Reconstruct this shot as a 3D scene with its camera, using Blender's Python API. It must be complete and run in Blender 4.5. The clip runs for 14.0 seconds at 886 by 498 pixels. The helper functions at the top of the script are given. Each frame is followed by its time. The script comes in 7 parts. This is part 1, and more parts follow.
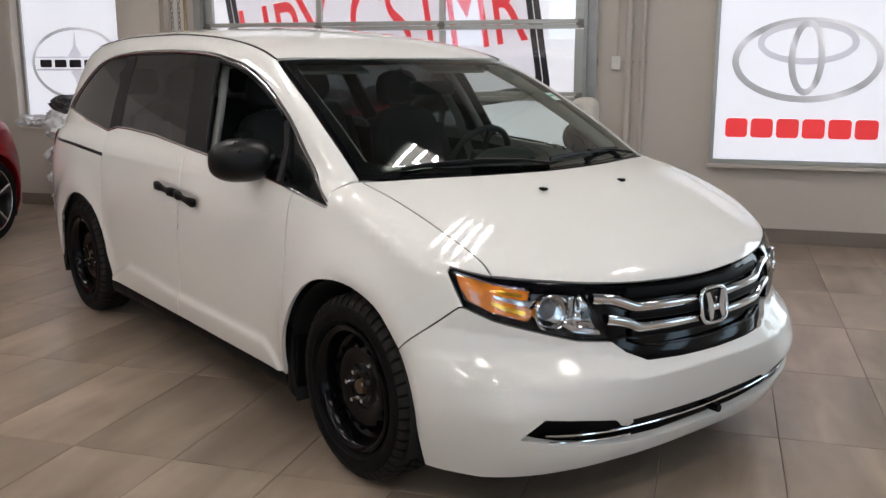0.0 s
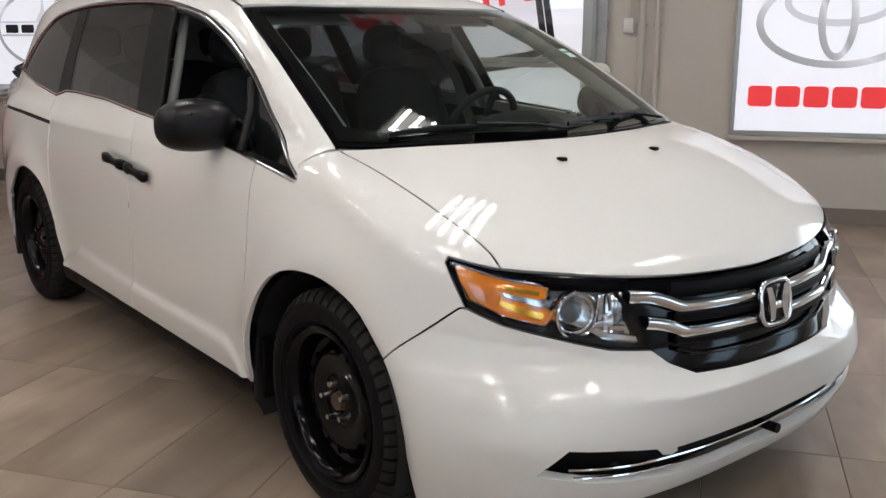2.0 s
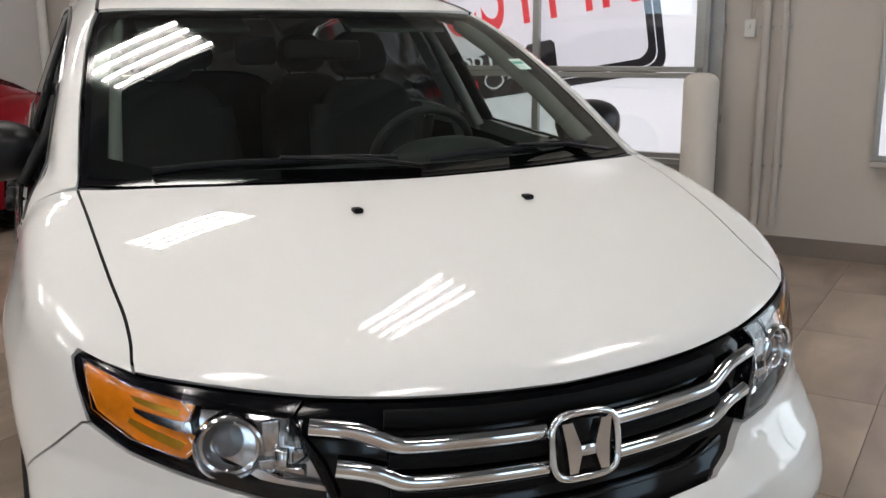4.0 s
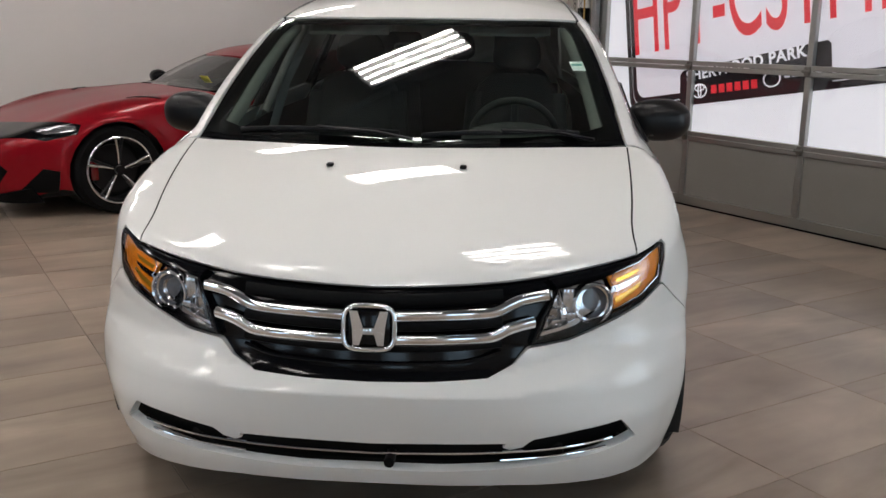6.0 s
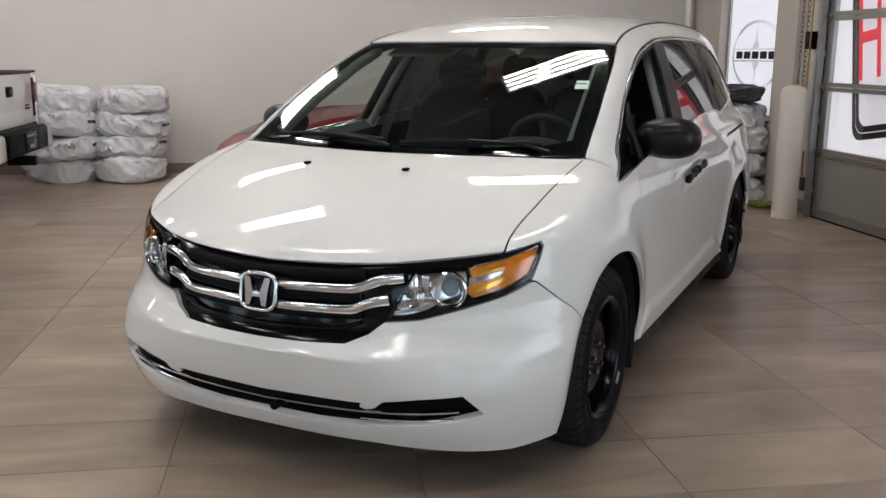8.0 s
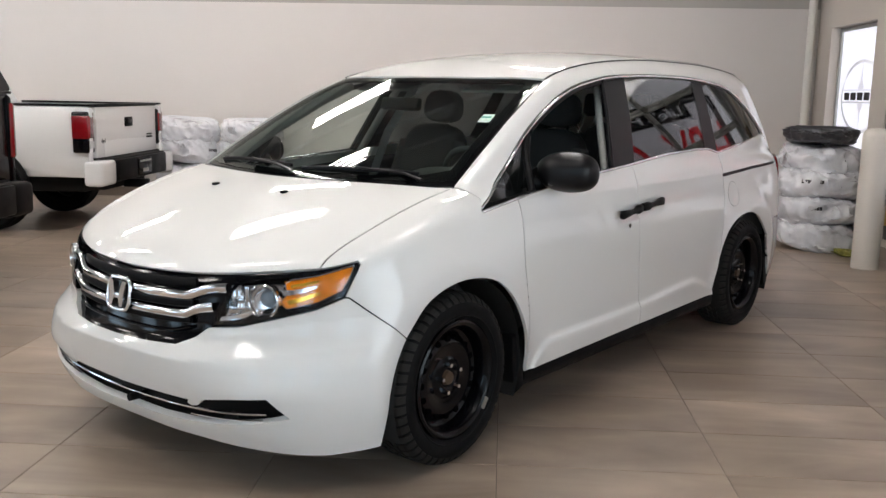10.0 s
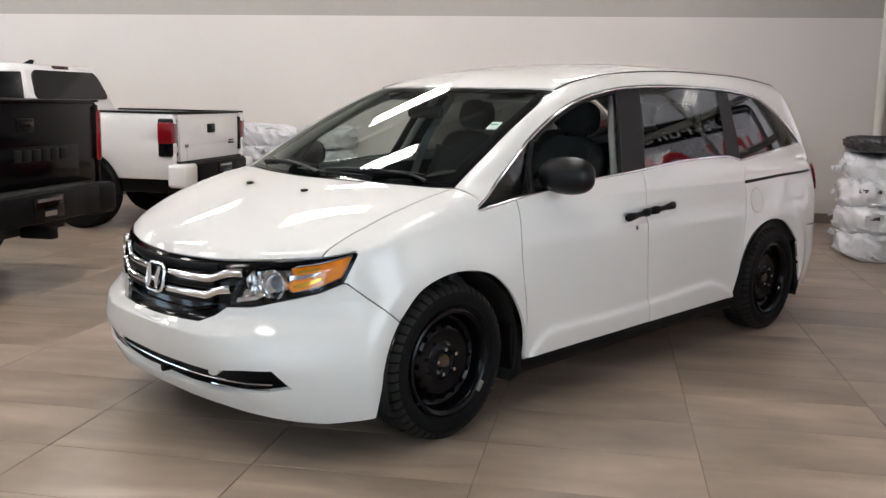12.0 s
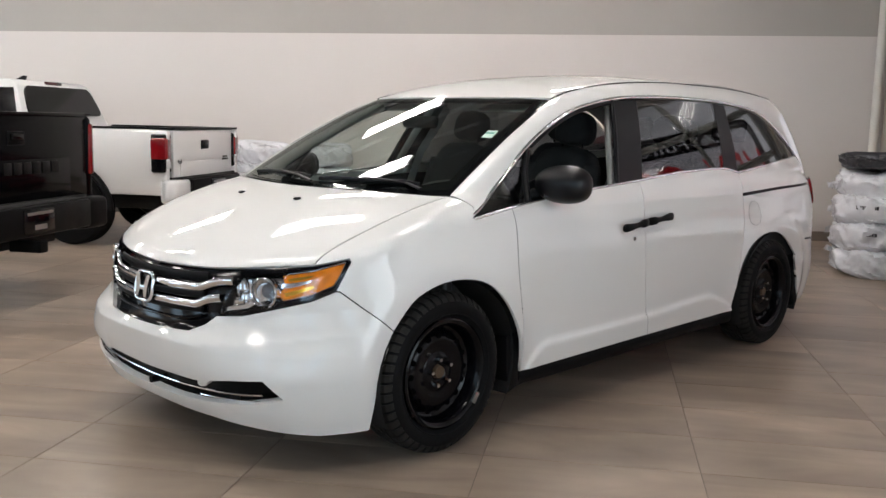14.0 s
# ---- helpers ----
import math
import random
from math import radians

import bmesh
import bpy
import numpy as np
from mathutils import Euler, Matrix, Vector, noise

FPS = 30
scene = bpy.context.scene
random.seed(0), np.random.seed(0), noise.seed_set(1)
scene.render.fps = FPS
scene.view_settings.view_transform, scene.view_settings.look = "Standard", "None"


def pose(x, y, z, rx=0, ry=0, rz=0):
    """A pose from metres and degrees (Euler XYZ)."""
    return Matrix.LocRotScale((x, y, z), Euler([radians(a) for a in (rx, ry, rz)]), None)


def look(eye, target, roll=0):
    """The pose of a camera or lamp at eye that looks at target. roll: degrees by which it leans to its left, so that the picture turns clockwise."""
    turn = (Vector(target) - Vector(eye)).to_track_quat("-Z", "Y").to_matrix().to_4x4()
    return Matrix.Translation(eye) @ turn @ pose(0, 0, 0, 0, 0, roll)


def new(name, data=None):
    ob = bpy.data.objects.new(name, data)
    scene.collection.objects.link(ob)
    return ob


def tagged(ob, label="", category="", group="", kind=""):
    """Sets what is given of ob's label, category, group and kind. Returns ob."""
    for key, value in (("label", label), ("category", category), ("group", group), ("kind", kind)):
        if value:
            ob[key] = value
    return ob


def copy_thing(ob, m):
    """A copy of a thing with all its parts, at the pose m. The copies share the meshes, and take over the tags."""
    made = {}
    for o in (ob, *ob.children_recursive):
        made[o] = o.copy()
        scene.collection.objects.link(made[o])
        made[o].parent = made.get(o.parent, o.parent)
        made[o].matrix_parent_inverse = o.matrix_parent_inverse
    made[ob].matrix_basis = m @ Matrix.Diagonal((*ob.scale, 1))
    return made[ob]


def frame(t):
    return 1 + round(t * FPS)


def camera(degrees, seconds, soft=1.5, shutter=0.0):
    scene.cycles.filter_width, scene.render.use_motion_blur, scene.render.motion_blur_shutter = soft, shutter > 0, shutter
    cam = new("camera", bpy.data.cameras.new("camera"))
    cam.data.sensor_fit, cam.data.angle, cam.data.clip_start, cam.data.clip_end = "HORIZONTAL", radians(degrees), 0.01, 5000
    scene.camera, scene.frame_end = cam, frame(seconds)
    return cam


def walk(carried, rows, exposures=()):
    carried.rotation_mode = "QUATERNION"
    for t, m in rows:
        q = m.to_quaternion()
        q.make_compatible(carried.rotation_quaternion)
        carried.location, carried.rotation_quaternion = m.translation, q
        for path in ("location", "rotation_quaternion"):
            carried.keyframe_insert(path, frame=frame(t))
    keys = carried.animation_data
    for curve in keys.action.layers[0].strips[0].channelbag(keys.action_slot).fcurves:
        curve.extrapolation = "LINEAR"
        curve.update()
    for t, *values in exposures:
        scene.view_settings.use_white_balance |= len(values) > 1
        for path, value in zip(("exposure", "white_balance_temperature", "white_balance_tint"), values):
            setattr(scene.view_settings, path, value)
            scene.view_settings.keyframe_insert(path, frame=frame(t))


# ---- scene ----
cam = camera(51.5, 14.0)
PATH = [
    (0, (-2.65, -2.678, 1.502), (-1.431, -1.143, 1.103), 0.0),
    (0.5, (-2.644, -2.661, 1.489), (-1.423, -1.128, 1.091), 0.1),
    (1, (-2.595, -2.584, 1.472), (-1.372, -1.055, 1.066), 0.2),
    (1.5, (-2.464, -2.352, 1.466), (-1.242, -0.828, 1.04), 0.2),
    (2, (-2.264, -2.196, 1.396), (-1.047, -0.674, 0.949), -0.0),
    (2.5, (-1.939, -2.11, 1.401), (-0.757, -0.564, 0.939), -0.2),
    (3, (-1.594, -2.019, 1.376), (-0.485, -0.418, 0.919), -0.2),
    (3.2, (-1.44, -2.0, 1.382), (-0.375, -0.368, 0.933), -0.3),
    (5.3, (-0.097, -2.948, 1.444), (0.072, -1.005, 0.998), 0.5),
    (5.5, (0.017, -3.07, 1.479), (0.098, -1.123, 1.029), 0.7),
    (6, (0.358, -3.208, 1.467), (0.227, -1.267, 1.005), 0.7),
    (6.5, (0.721, -3.308, 1.488), (0.397, -1.387, 1.034), 0.5),
    (7, (1.122, -3.463, 1.498), (0.621, -1.579, 1.051), 0.6),
    (7.5, (1.481, -3.392, 1.452), (0.796, -1.567, 1.005), 0.5),
    (8, (1.85, -3.243, 1.452), (0.992, -1.484, 1.04), 0.5),
    (8.5, (2.239, -3.125, 1.455), (1.297, -1.406, 1.058), 0.3),
    (8.7, (2.356, -3.063, 1.393), (1.378, -1.356, 1.032), 0.4),
    (10.8, (3.344, -2.652, 1.475), (2.002, -1.21, 1.124), 1.4),
    (11, (3.398, -2.734, 1.478), (2.036, -1.312, 1.129), 1.4),
    (11.5, (3.539, -2.787, 1.484), (2.147, -1.392, 1.14), 1.2),
    (12, (3.595, -2.726, 1.453), (2.204, -1.325, 1.132), 1.2),
    (12.5, (3.557, -2.682, 1.395), (2.168, -1.276, 1.09), 1.3),
    (13, (3.557, -2.692, 1.391), (2.166, -1.281, 1.112), 1.3),
    (13.5, (3.555, -2.684, 1.387), (2.163, -1.272, 1.121), 1.2),
    (14, (3.551, -2.682, 1.385), (2.162, -1.268, 1.112), 1.3),
]
walk(cam, [(t, look(eye, target, roll)) for t, eye, target, roll in PATH],
     exposures=[(0, 0.08), (3.2, 0.18), (5.3, -0.1), (6.5, 0.05), (8.0, 0.10), (8.7, 0.24), (10.8, 0.50), (14, 0.45)])

# ---------------------------------------------------------------- light
world = bpy.data.worlds.new("world")
scene.world = world
world.use_nodes = True
wn = world.node_tree.nodes["Background"]
wn.inputs["Color"].default_value = (0.8, 0.9, 1.0, 1)
wn.inputs["Strength"].default_value = 0.4
scene.view_settings.exposure = 0.0

# the room stands turned against the van: u runs along the garage wall, v towards it
TURN = math.atan2(-0.821, 0.571)
ROOM = Matrix.Rotation(TURN, 4, "Z")
V_WALL, U_BACK, U_FRONT, V_FAR, H_CEIL = 4.42, -8.0, 7.5, -13.0, 4.7


# ---------------------------------------------------------------- materials
def mat(name, color, rough=0.5, metal=0.0, coat=0.0, coat_rough=0.03, emit=0.0, spec=0.5, trans=0.0, ior=1.45):
    m = bpy.data.materials.new(name)
    m.use_nodes = True
    b = m.node_tree.nodes["Principled BSDF"]
    b.inputs["Base Color"].default_value = (*color, 1)
    b.inputs["Roughness"].default_value = rough
    b.inputs["Metallic"].default_value = metal
    b.inputs["Coat Weight"].default_value = coat
    b.inputs["Coat Roughness"].default_value = coat_rough
    b.inputs["Specular IOR Level"].default_value = spec
    b.inputs["Transmission Weight"].default_value = trans
    b.inputs["IOR"].default_value = ior
    if emit:
        b.inputs["Emission Color"].default_value = (*color, 1)
        b.inputs["Emission Strength"].default_value = emit
    return m


def bsdf(m):
    return m.node_tree.nodes["Principled BSDF"]


def nodes(m, kind, **inputs):
    n = m.node_tree.nodes.new(kind)
    for k, v in inputs.items():
        n.inputs[k.replace("_", " ")].default_value = v
    return n


def link(m, a, b):
    m.node_tree.links.new(a, b)


def vary(m, scale=3.0, low=0.85, high=1.12, fine=60.0, bump=0.0, rough=0.0, stretch=(1, 1, 1)):
    """Two scales of noise on the base colour, with a little bump and uneven gloss."""
    b = bsdf(m)
    base = tuple(b.inputs["Base Color"].default_value)
    tc = nodes(m, "ShaderNodeTexCoord")
    mp = nodes(m, "ShaderNodeMapping")
    mp.inputs["Scale"].default_value = stretch
    link(m, tc.outputs["Object"], mp.inputs["Vector"])
    n1 = nodes(m, "ShaderNodeTexNoise", Scale=scale, Detail=5.0)
    n2 = nodes(m, "ShaderNodeTexNoise", Scale=fine, Detail=3.0)
    for n in (n1, n2):
        link(m, mp.outputs["Vector"], n.inputs["Vector"])
    mix = nodes(m, "ShaderNodeMath")
    mix.operation = "ADD"
    link(m, n1.outputs["Fac"], mix.inputs[0])
    h = nodes(m, "ShaderNodeMath")
    h.operation = "MULTIPLY"
    h.inputs[1].default_value = 0.35
    link(m, n2.outputs["Fac"], h.inputs[0])
    link(m, h.outputs[0], mix.inputs[1])
    mr = nodes(m, "ShaderNodeMapRange")
    mr.inputs["From Min"].default_value, mr.inputs["From Max"].default_value = 0.35, 1.0
    mr.inputs["To Min"].default_value, mr.inputs["To Max"].default_value = low, high
    link(m, mix.outputs[0], mr.inputs["Value"])
    sc = nodes(m, "ShaderNodeVectorMath")
    sc.operation = "SCALE"
    sc.inputs[0].default_value = base[:3]
    link(m, mr.outputs["Result"], sc.inputs["Scale"])
    link(m, sc.outputs[0], b.inputs["Base Color"])
    if rough:
        r0 = b.inputs["Roughness"].default_value
        rr = nodes(m, "ShaderNodeMapRange")
        rr.inputs["From Min"].default_value, rr.inputs["From Max"].default_value = 0.3, 0.7
        rr.inputs["To Min"].default_value, rr.inputs["To Max"].default_value = max(0, r0 - rough), r0 + rough
        link(m, n1.outputs["Fac"], rr.inputs["Value"])
        link(m, rr.outputs["Result"], b.inputs["Roughness"])
    if bump:
        bp = nodes(m, "ShaderNodeBump", Strength=bump, Distance=0.002)
        link(m, n2.outputs["Fac"], bp.inputs["Height"])
        link(m, bp.outputs["Normal"], b.inputs["Normal"])
    return m


PEARL = mat("pearl_white_paint", (0.80, 0.795, 0.775), 0.5, coat=1.0, coat_rough=0.006, spec=0.15)
PLASTIC = vary(mat("black_plastic", (0.005, 0.005, 0.0055), 0.42, spec=0.10), 8, bump=0.15, rough=0.08)
GLOSSBLACK = mat("gloss_black", (0.003, 0.003, 0.004), 0.10, coat=0.0, spec=0.3)
TRIMBLACK = mat("satin_black_trim", (0.005, 0.005, 0.006), 0.45, spec=0.25)
CHROME = mat("chrome", (0.82, 0.83, 0.85), 0.07, metal=1.0)
RUBBER = vary(mat("tyre_rubber", (0.0055, 0.0055, 0.006), 0.6, spec=0.12), 14, 0.7, 1.4, bump=0.4, rough=0.1)
STEEL = vary(mat("black_steel_rim", (0.0025, 0.0025, 0.0035), 0.17, spec=0.22), 10, 0.7, 1.3, rough=0.08)
CLOTH = vary(mat("grey_seat_cloth", (0.022, 0.023, 0.025), 0.9), 20, 0.8, 1.2, bump=0.5)
LINER = vary(mat("light_grey_trim", (0.25, 0.25, 0.24), 0.8), 6)
DASH = vary(mat("dark_dash", (0.03, 0.032, 0.034), 0.6), 9, bump=0.3)


def glass_mat(name, tint, rough=0.0, face=0.075):
    """Thin glass: a clear pane that tints what lies behind and mirrors at its face."""
    m = bpy.data.materials.new(name)
    m.use_nodes = True
    nt = m.node_tree
    nt.nodes.clear()
    out = nt.nodes.new("ShaderNodeOutputMaterial")
    tr = nt.nodes.new("ShaderNodeBsdfTransparent")
    tr.inputs["Color"].default_value = (*tint, 1)
    gl = nt.nodes.new("ShaderNodeBsdfGlossy")
    gl.inputs["Roughness"].default_value = rough
    lw = nt.nodes.new("ShaderNodeLayerWeight")
    pw = nt.nodes.new("ShaderNodeMath")
    pw.operation = "POWER"
    pw.inputs[1].default_value = 4.5
    nt.links.new(lw.outputs["Facing"], pw.inputs[0])
    fr = nt.nodes.new("ShaderNodeMapRange")
    fr.inputs["To Min"].default_value, fr.inputs["To Max"].default_value = face, 1.0
    nt.links.new(pw.outputs[0], fr.inputs["Value"])
    mx = nt.nodes.new("ShaderNodeMixShader")
    nt.links.new(fr.outputs[0], mx.inputs[0])
    nt.links.new(tr.outputs[0], mx.inputs[1])
    nt.links.new(gl.outputs[0], mx.inputs[2])
    nt.links.new(mx.outputs[0], out.inputs["Surface"])
    return m


GLASS = glass_mat("windshield_glass", (0.60, 0.68, 0.63), face=0.085)
PRIVACY = glass_mat("privacy_glass", (0.12, 0.125, 0.13), face=0.055)
CLEAR = glass_mat("clear_lens", (0.93, 0.93, 0.94), face=0.03)


# ---------------------------------------------------------------- mesh helpers
def thing(name, m=None, label="", category="", group="", kind=""):
    ob = new(name)
    ob.empty_display_size = 0.2
    if m is not None:
        ob.matrix_basis = m
    return tagged(ob, label, category, group, kind)


def obj(name, bm, material, parent=None, label="", smooth=0.0, m=None):
    """Link a bmesh as one object. smooth: the angle in degrees below which edges are shaded round."""
    me = bpy.data.meshes.new(name)
    if smooth:
        for f in bm.faces:
            f.smooth = True
        for e in bm.edges:
            if len(e.link_faces) == 2 and e.calc_face_angle(0) > radians(smooth):
                e.smooth = False
    bm.to_mesh(me)
    bm.free()
    me.materials.append(material)
    ob = new(name, me)
    ob.parent = parent
    if m is not None:
        ob.matrix_basis = m
    return tagged(ob, label)


def part(name, bm, material, parent, label="", smooth=35):
    return obj(name, bm, material, parent, label, smooth)


def box(size, at=(0, 0, 0), bevel=0.0, bm=None, seg=2, rot=None):
    out = bmesh.new()
    bmesh.ops.create_cube(out, size=1)
    bmesh.ops.scale(out, vec=size, verts=out.verts)
    if bevel:
        bmesh.ops.bevel(out, geom=out.edges[:], offset=bevel, segments=seg, profile=0.5, affect="EDGES")
    if rot is not None:
        bmesh.ops.transform(out, matrix=rot, verts=out.verts)
    bmesh.ops.translate(out, vec=at, verts=out.verts)
    return join(bm, out)


def join(bm, other):
    if bm is None:
        return other
    me = bpy.data.meshes.new("tmp")
    other.to_mesh(me)
    other.free()
    bm.from_mesh(me)
    bpy.data.meshes.remove(me)
    return bm


def moved(bm, m):
    bmesh.ops.transform(bm, matrix=m, verts=bm.verts)
    return bm


def cyl(r, depth, at=(0, 0, 0), axis="z", seg=24, r2=None, bm=None):
    out = bmesh.new()
    bmesh.ops.create_cone(out, cap_ends=True, segments=seg, radius1=r, radius2=r if r2 is None else r2, depth=depth)
    if axis == "x":
        bmesh.ops.rotate(out, matrix=Matrix.Rotation(radians(90), 3, "Y"), verts=out.verts)
    if axis == "y":
        bmesh.ops.rotate(out, matrix=Matrix.Rotation(radians(-90), 3, "X"), verts=out.verts)
    bmesh.ops.translate(out, vec=at, verts=out.verts)
    return join(bm, out)


def lathe(profile, seg=48, axis="x", bm=None):
    """A ring of profile points (radius, along) turned about an axis."""
    out = bmesh.new()
    rings = []
    for r, a in profile:
        ring = []
        for k in range(seg):
            t = 2 * math.pi * k / seg
            c, s = r * math.cos(t), r * math.sin(t)
            ring.append(out.verts.new({"x": (a, c, s), "y": (s, a, c), "z": (c, s, a)}[axis]))
        rings.append(ring)
    for a, b in zip(rings, rings[1:]):
        for k in range(seg):
            out.faces.new((a[k], a[(k + 1) % seg], b[(k + 1) % seg], b[k]))
    bmesh.ops.remove_doubles(out, verts=out.verts, dist=1e-5)
    bmesh.ops.recalc_face_normals(out, faces=out.faces)
    return join(bm, out)


def tube(points, r, seg=10, bm=None, flat=None):
    """A round or flattened bar along points. flat: (width, height) of an elliptic section."""
    out = bmesh.new()
    pts = [Vector(p) for p in points]
    rings = []
    up = Vector((0, 0, 1))
    for i, p in enumerate(pts):
        d = (pts[min(i + 1, len(pts) - 1)] - pts[max(i - 1, 0)]).normalized()
        side = d.cross(up)
        if side.length < 1e-3:
            side = d.cross(Vector((0, 1, 0)))
        side.normalize()
        top = side.cross(d)
        a, b = (r, r) if flat is None else flat
        rings.append([out.verts.new(p + side * a * math.cos(2 * math.pi * k / seg) + top * b * math.sin(2 * math.pi * k / seg)) for k in range(seg)])
    for a, b in zip(rings, rings[1:]):
        for k in range(seg):
            out.faces.new((a[k], a[(k + 1) % seg], b[(k + 1) % seg], b[k]))
    out.faces.new(rings[0][::-1])
    out.faces.new(rings[-1])
    bmesh.ops.recalc_face_normals(out, faces=out.faces)
    return join(bm, out)


def prism(poly, depth, plane="xz", bevel=0.0):
    """A flat polygon thickened by depth. plane: the two axes of its points; it grows along the third."""
    out = bmesh.new()
    put = {"xz": lambda a, b, d: (a, d, b), "yz": lambda a, b, d: (d, a, b), "xy": lambda a, b, d: (a, b, d)}[plane]
    lo = [out.verts.new(put(a, b, 0)) for a, b in poly]
    hi = [out.verts.new(put(a, b, depth)) for a, b in poly]
    out.faces.new(lo)
    out.faces.new(hi[::-1])
    for i in range(len(poly)):
        j = (i + 1) % len(poly)
        out.faces.new((lo[i], hi[i], hi[j], lo[j]))
    bmesh.ops.recalc_face_normals(out, faces=out.faces)
    if bevel:
        bmesh.ops.bevel(out, geom=out.edges[:], offset=bevel, segments=2, profile=0.5, affect="EDGES")
    return out


def spline(points, n=12):
    """Catmull-Rom through points, n steps to a span."""
    p = [np.array(q, float) for q in points]
    p = [2 * p[0] - p[1]] + p + [2 * p[-1] - p[-2]]
    out = []
    for i in range(1, len(p) - 2):
        for k in range(n):
            t = k / n
            out.append(0.5 * (2 * p[i] + (p[i + 1] - p[i - 1]) * t + (2 * p[i - 1] - 5 * p[i] + 4 * p[i + 1] - p[i + 2]) * t * t
                              + (3 * p[i] - p[i - 1] - 3 * p[i + 1] + p[i + 2]) * t ** 3))
    out.append(p[-2])
    return [tuple(q) for q in out]


def interp(x, table):
    """Smooth curve through (x, value) pairs, vectorised (monotone cubic)."""
    xs, ys = np.array([a for a, _ in table], float), np.array([b for _, b in table], float)
    d = np.diff(ys) / np.diff(xs)
    m = np.concatenate(([d[0]], np.where(d[1:] * d[:-1] > 0, 2 * d[1:] * d[:-1] / (d[1:] + d[:-1] + 1e-12), 0), [d[-1]]))
    x = np.clip(x, xs[0], xs[-1])
    i = np.clip(np.searchsorted(xs, x) - 1, 0, len(xs) - 2)
    h = xs[i + 1] - xs[i]
    t = (x - xs[i]) / h
    return ((2 * t ** 3 - 3 * t * t + 1) * ys[i] + (t ** 3 - 2 * t * t + t) * h * m[i] + (-2 * t ** 3 + 3 * t * t) * ys[i + 1] + (t ** 3 - t * t) * h * m[i + 1])


def soft(table, sigma):
    """A finely sampled curve through (x, value) pairs, rounded over a length of sigma."""
    xs = np.array([a for a, _ in table], float)
    step = sigma / 10
    t = np.arange(xs[0] - 4 * sigma, xs[-1] + 4 * sigma, step)
    y = interp(t, table)
    e = 1e-3
    lo = (interp(xs[:1] + e, table) - interp(xs[:1], table)) / e
    hi = (interp(xs[-1:], table) - interp(xs[-1:] - e, table)) / e
    y = y + np.minimum(t - xs[0], 0) * lo + np.maximum(t - xs[-1], 0) * hi
    k = np.exp(-0.5 * (np.arange(-30, 31) / 10) ** 2)
    return t[30:-30], np.convolve(y, k / k.sum(), "valid")


def soft_at(x, table):
    return np.interp(x, *table)


def smax(a, b, k):
    h = np.clip(0.5 + 0.5 * (a - b) / k, 0, 1)
    return b + (a - b) * h + k * h * (1 - h)


def smin(a, b, k):
    return -smax(-a, -b, k)

# ---------------------------------------------------------------- body skins
from mathutils.geometry import delaunay_2d_cdt


class Skin:
    """A closed form given by field(x, y, z) < 0 inside; panels are cut out of it by outlines."""

    def __init__(self, field):
        self.field = field

    def cast(self, start, way, far=3.0, steps=150):
        """First crossing along the rays start + t * way."""
        lo, hi = np.zeros(len(start)), np.zeros(len(start))
        best = np.full(len(start), 1e9)
        live = np.arange(len(start))
        ts = np.linspace(0, far, steps)
        for a, b in zip(ts, ts[1:]):
            value = self.field(*(start[live] + b * way[live]).T)
            closer = live[value < best[live]]
            best[closer], lo[closer], hi[closer] = value[value < best[live]], b, b
            hit = value < 0
            lo[live[hit]], hi[live[hit]] = a, b
            live = live[~hit]
            if not len(live):
                break
        for _ in range(18):
            mid = (lo + hi) / 2
            inside = self.field(*(start + mid[:, None] * way).T) < 0
            hi, lo = np.where(inside, mid, hi), np.where(inside, lo, mid)
        return start + ((lo + hi) / 2)[:, None] * way

    def normal(self, p):
        e = 2e-3
        g = np.stack([self.field(*(p + d).T) - self.field(*(p - d).T) for d in np.eye(3) * e], 1)
        return g / (np.linalg.norm(g, axis=1, keepdims=True) + 1e-12)


class View:
    """A way of looking at a skin: flat (along a direction) or round (towards an upright axis)."""

    def __init__(self, kind, way=None, up=(0, 0, 1), axis=(0, 0), sign=1):
        self.kind, self.axis = kind, np.array(axis, float)
        if kind == "flat":
            self.way = np.array(way, float) / np.linalg.norm(way)
            e1 = np.cross(self.way, np.array(up, float))
            self.e1 = e1 / np.linalg.norm(e1)
            self.e2 = np.cross(self.e1, self.way)

    def flat2d(self, p):
        p = np.atleast_2d(p)
        if self.kind == "flat":
            return np.stack([p @ self.e1, p @ self.e2], 1)
        d = p[:, :2] - self.axis
        return np.stack([np.arctan2(d[:, 0], -d[:, 1]) * 0.8, p[:, 2]], 1)

    def lift(self, skin, q):
        q = np.atleast_2d(q)
        if self.kind == "flat":
            start = q[:, :1] * self.e1 + q[:, 1:] * self.e2 - 5.0 * self.way
            return skin.cast(start, np.repeat(self.way[None], len(q), 0), far=7.0, steps=140)
        a = q[:, 0] / 0.8
        out = np.stack([np.sin(a), -np.cos(a), np.zeros(len(q))], 1)
        start = np.concatenate([np.repeat(self.axis[None], len(q), 0), q[:, 1:]], 1) + 2.2 * out
        return skin.cast(start, -out, far=2.2, steps=60)


SIDE = View("flat", (-1, 0, 0))
TOP = View("flat", (0, 0, -1), up=(0, 1, 0))
FRONT = View("flat", (0, 1, 0))


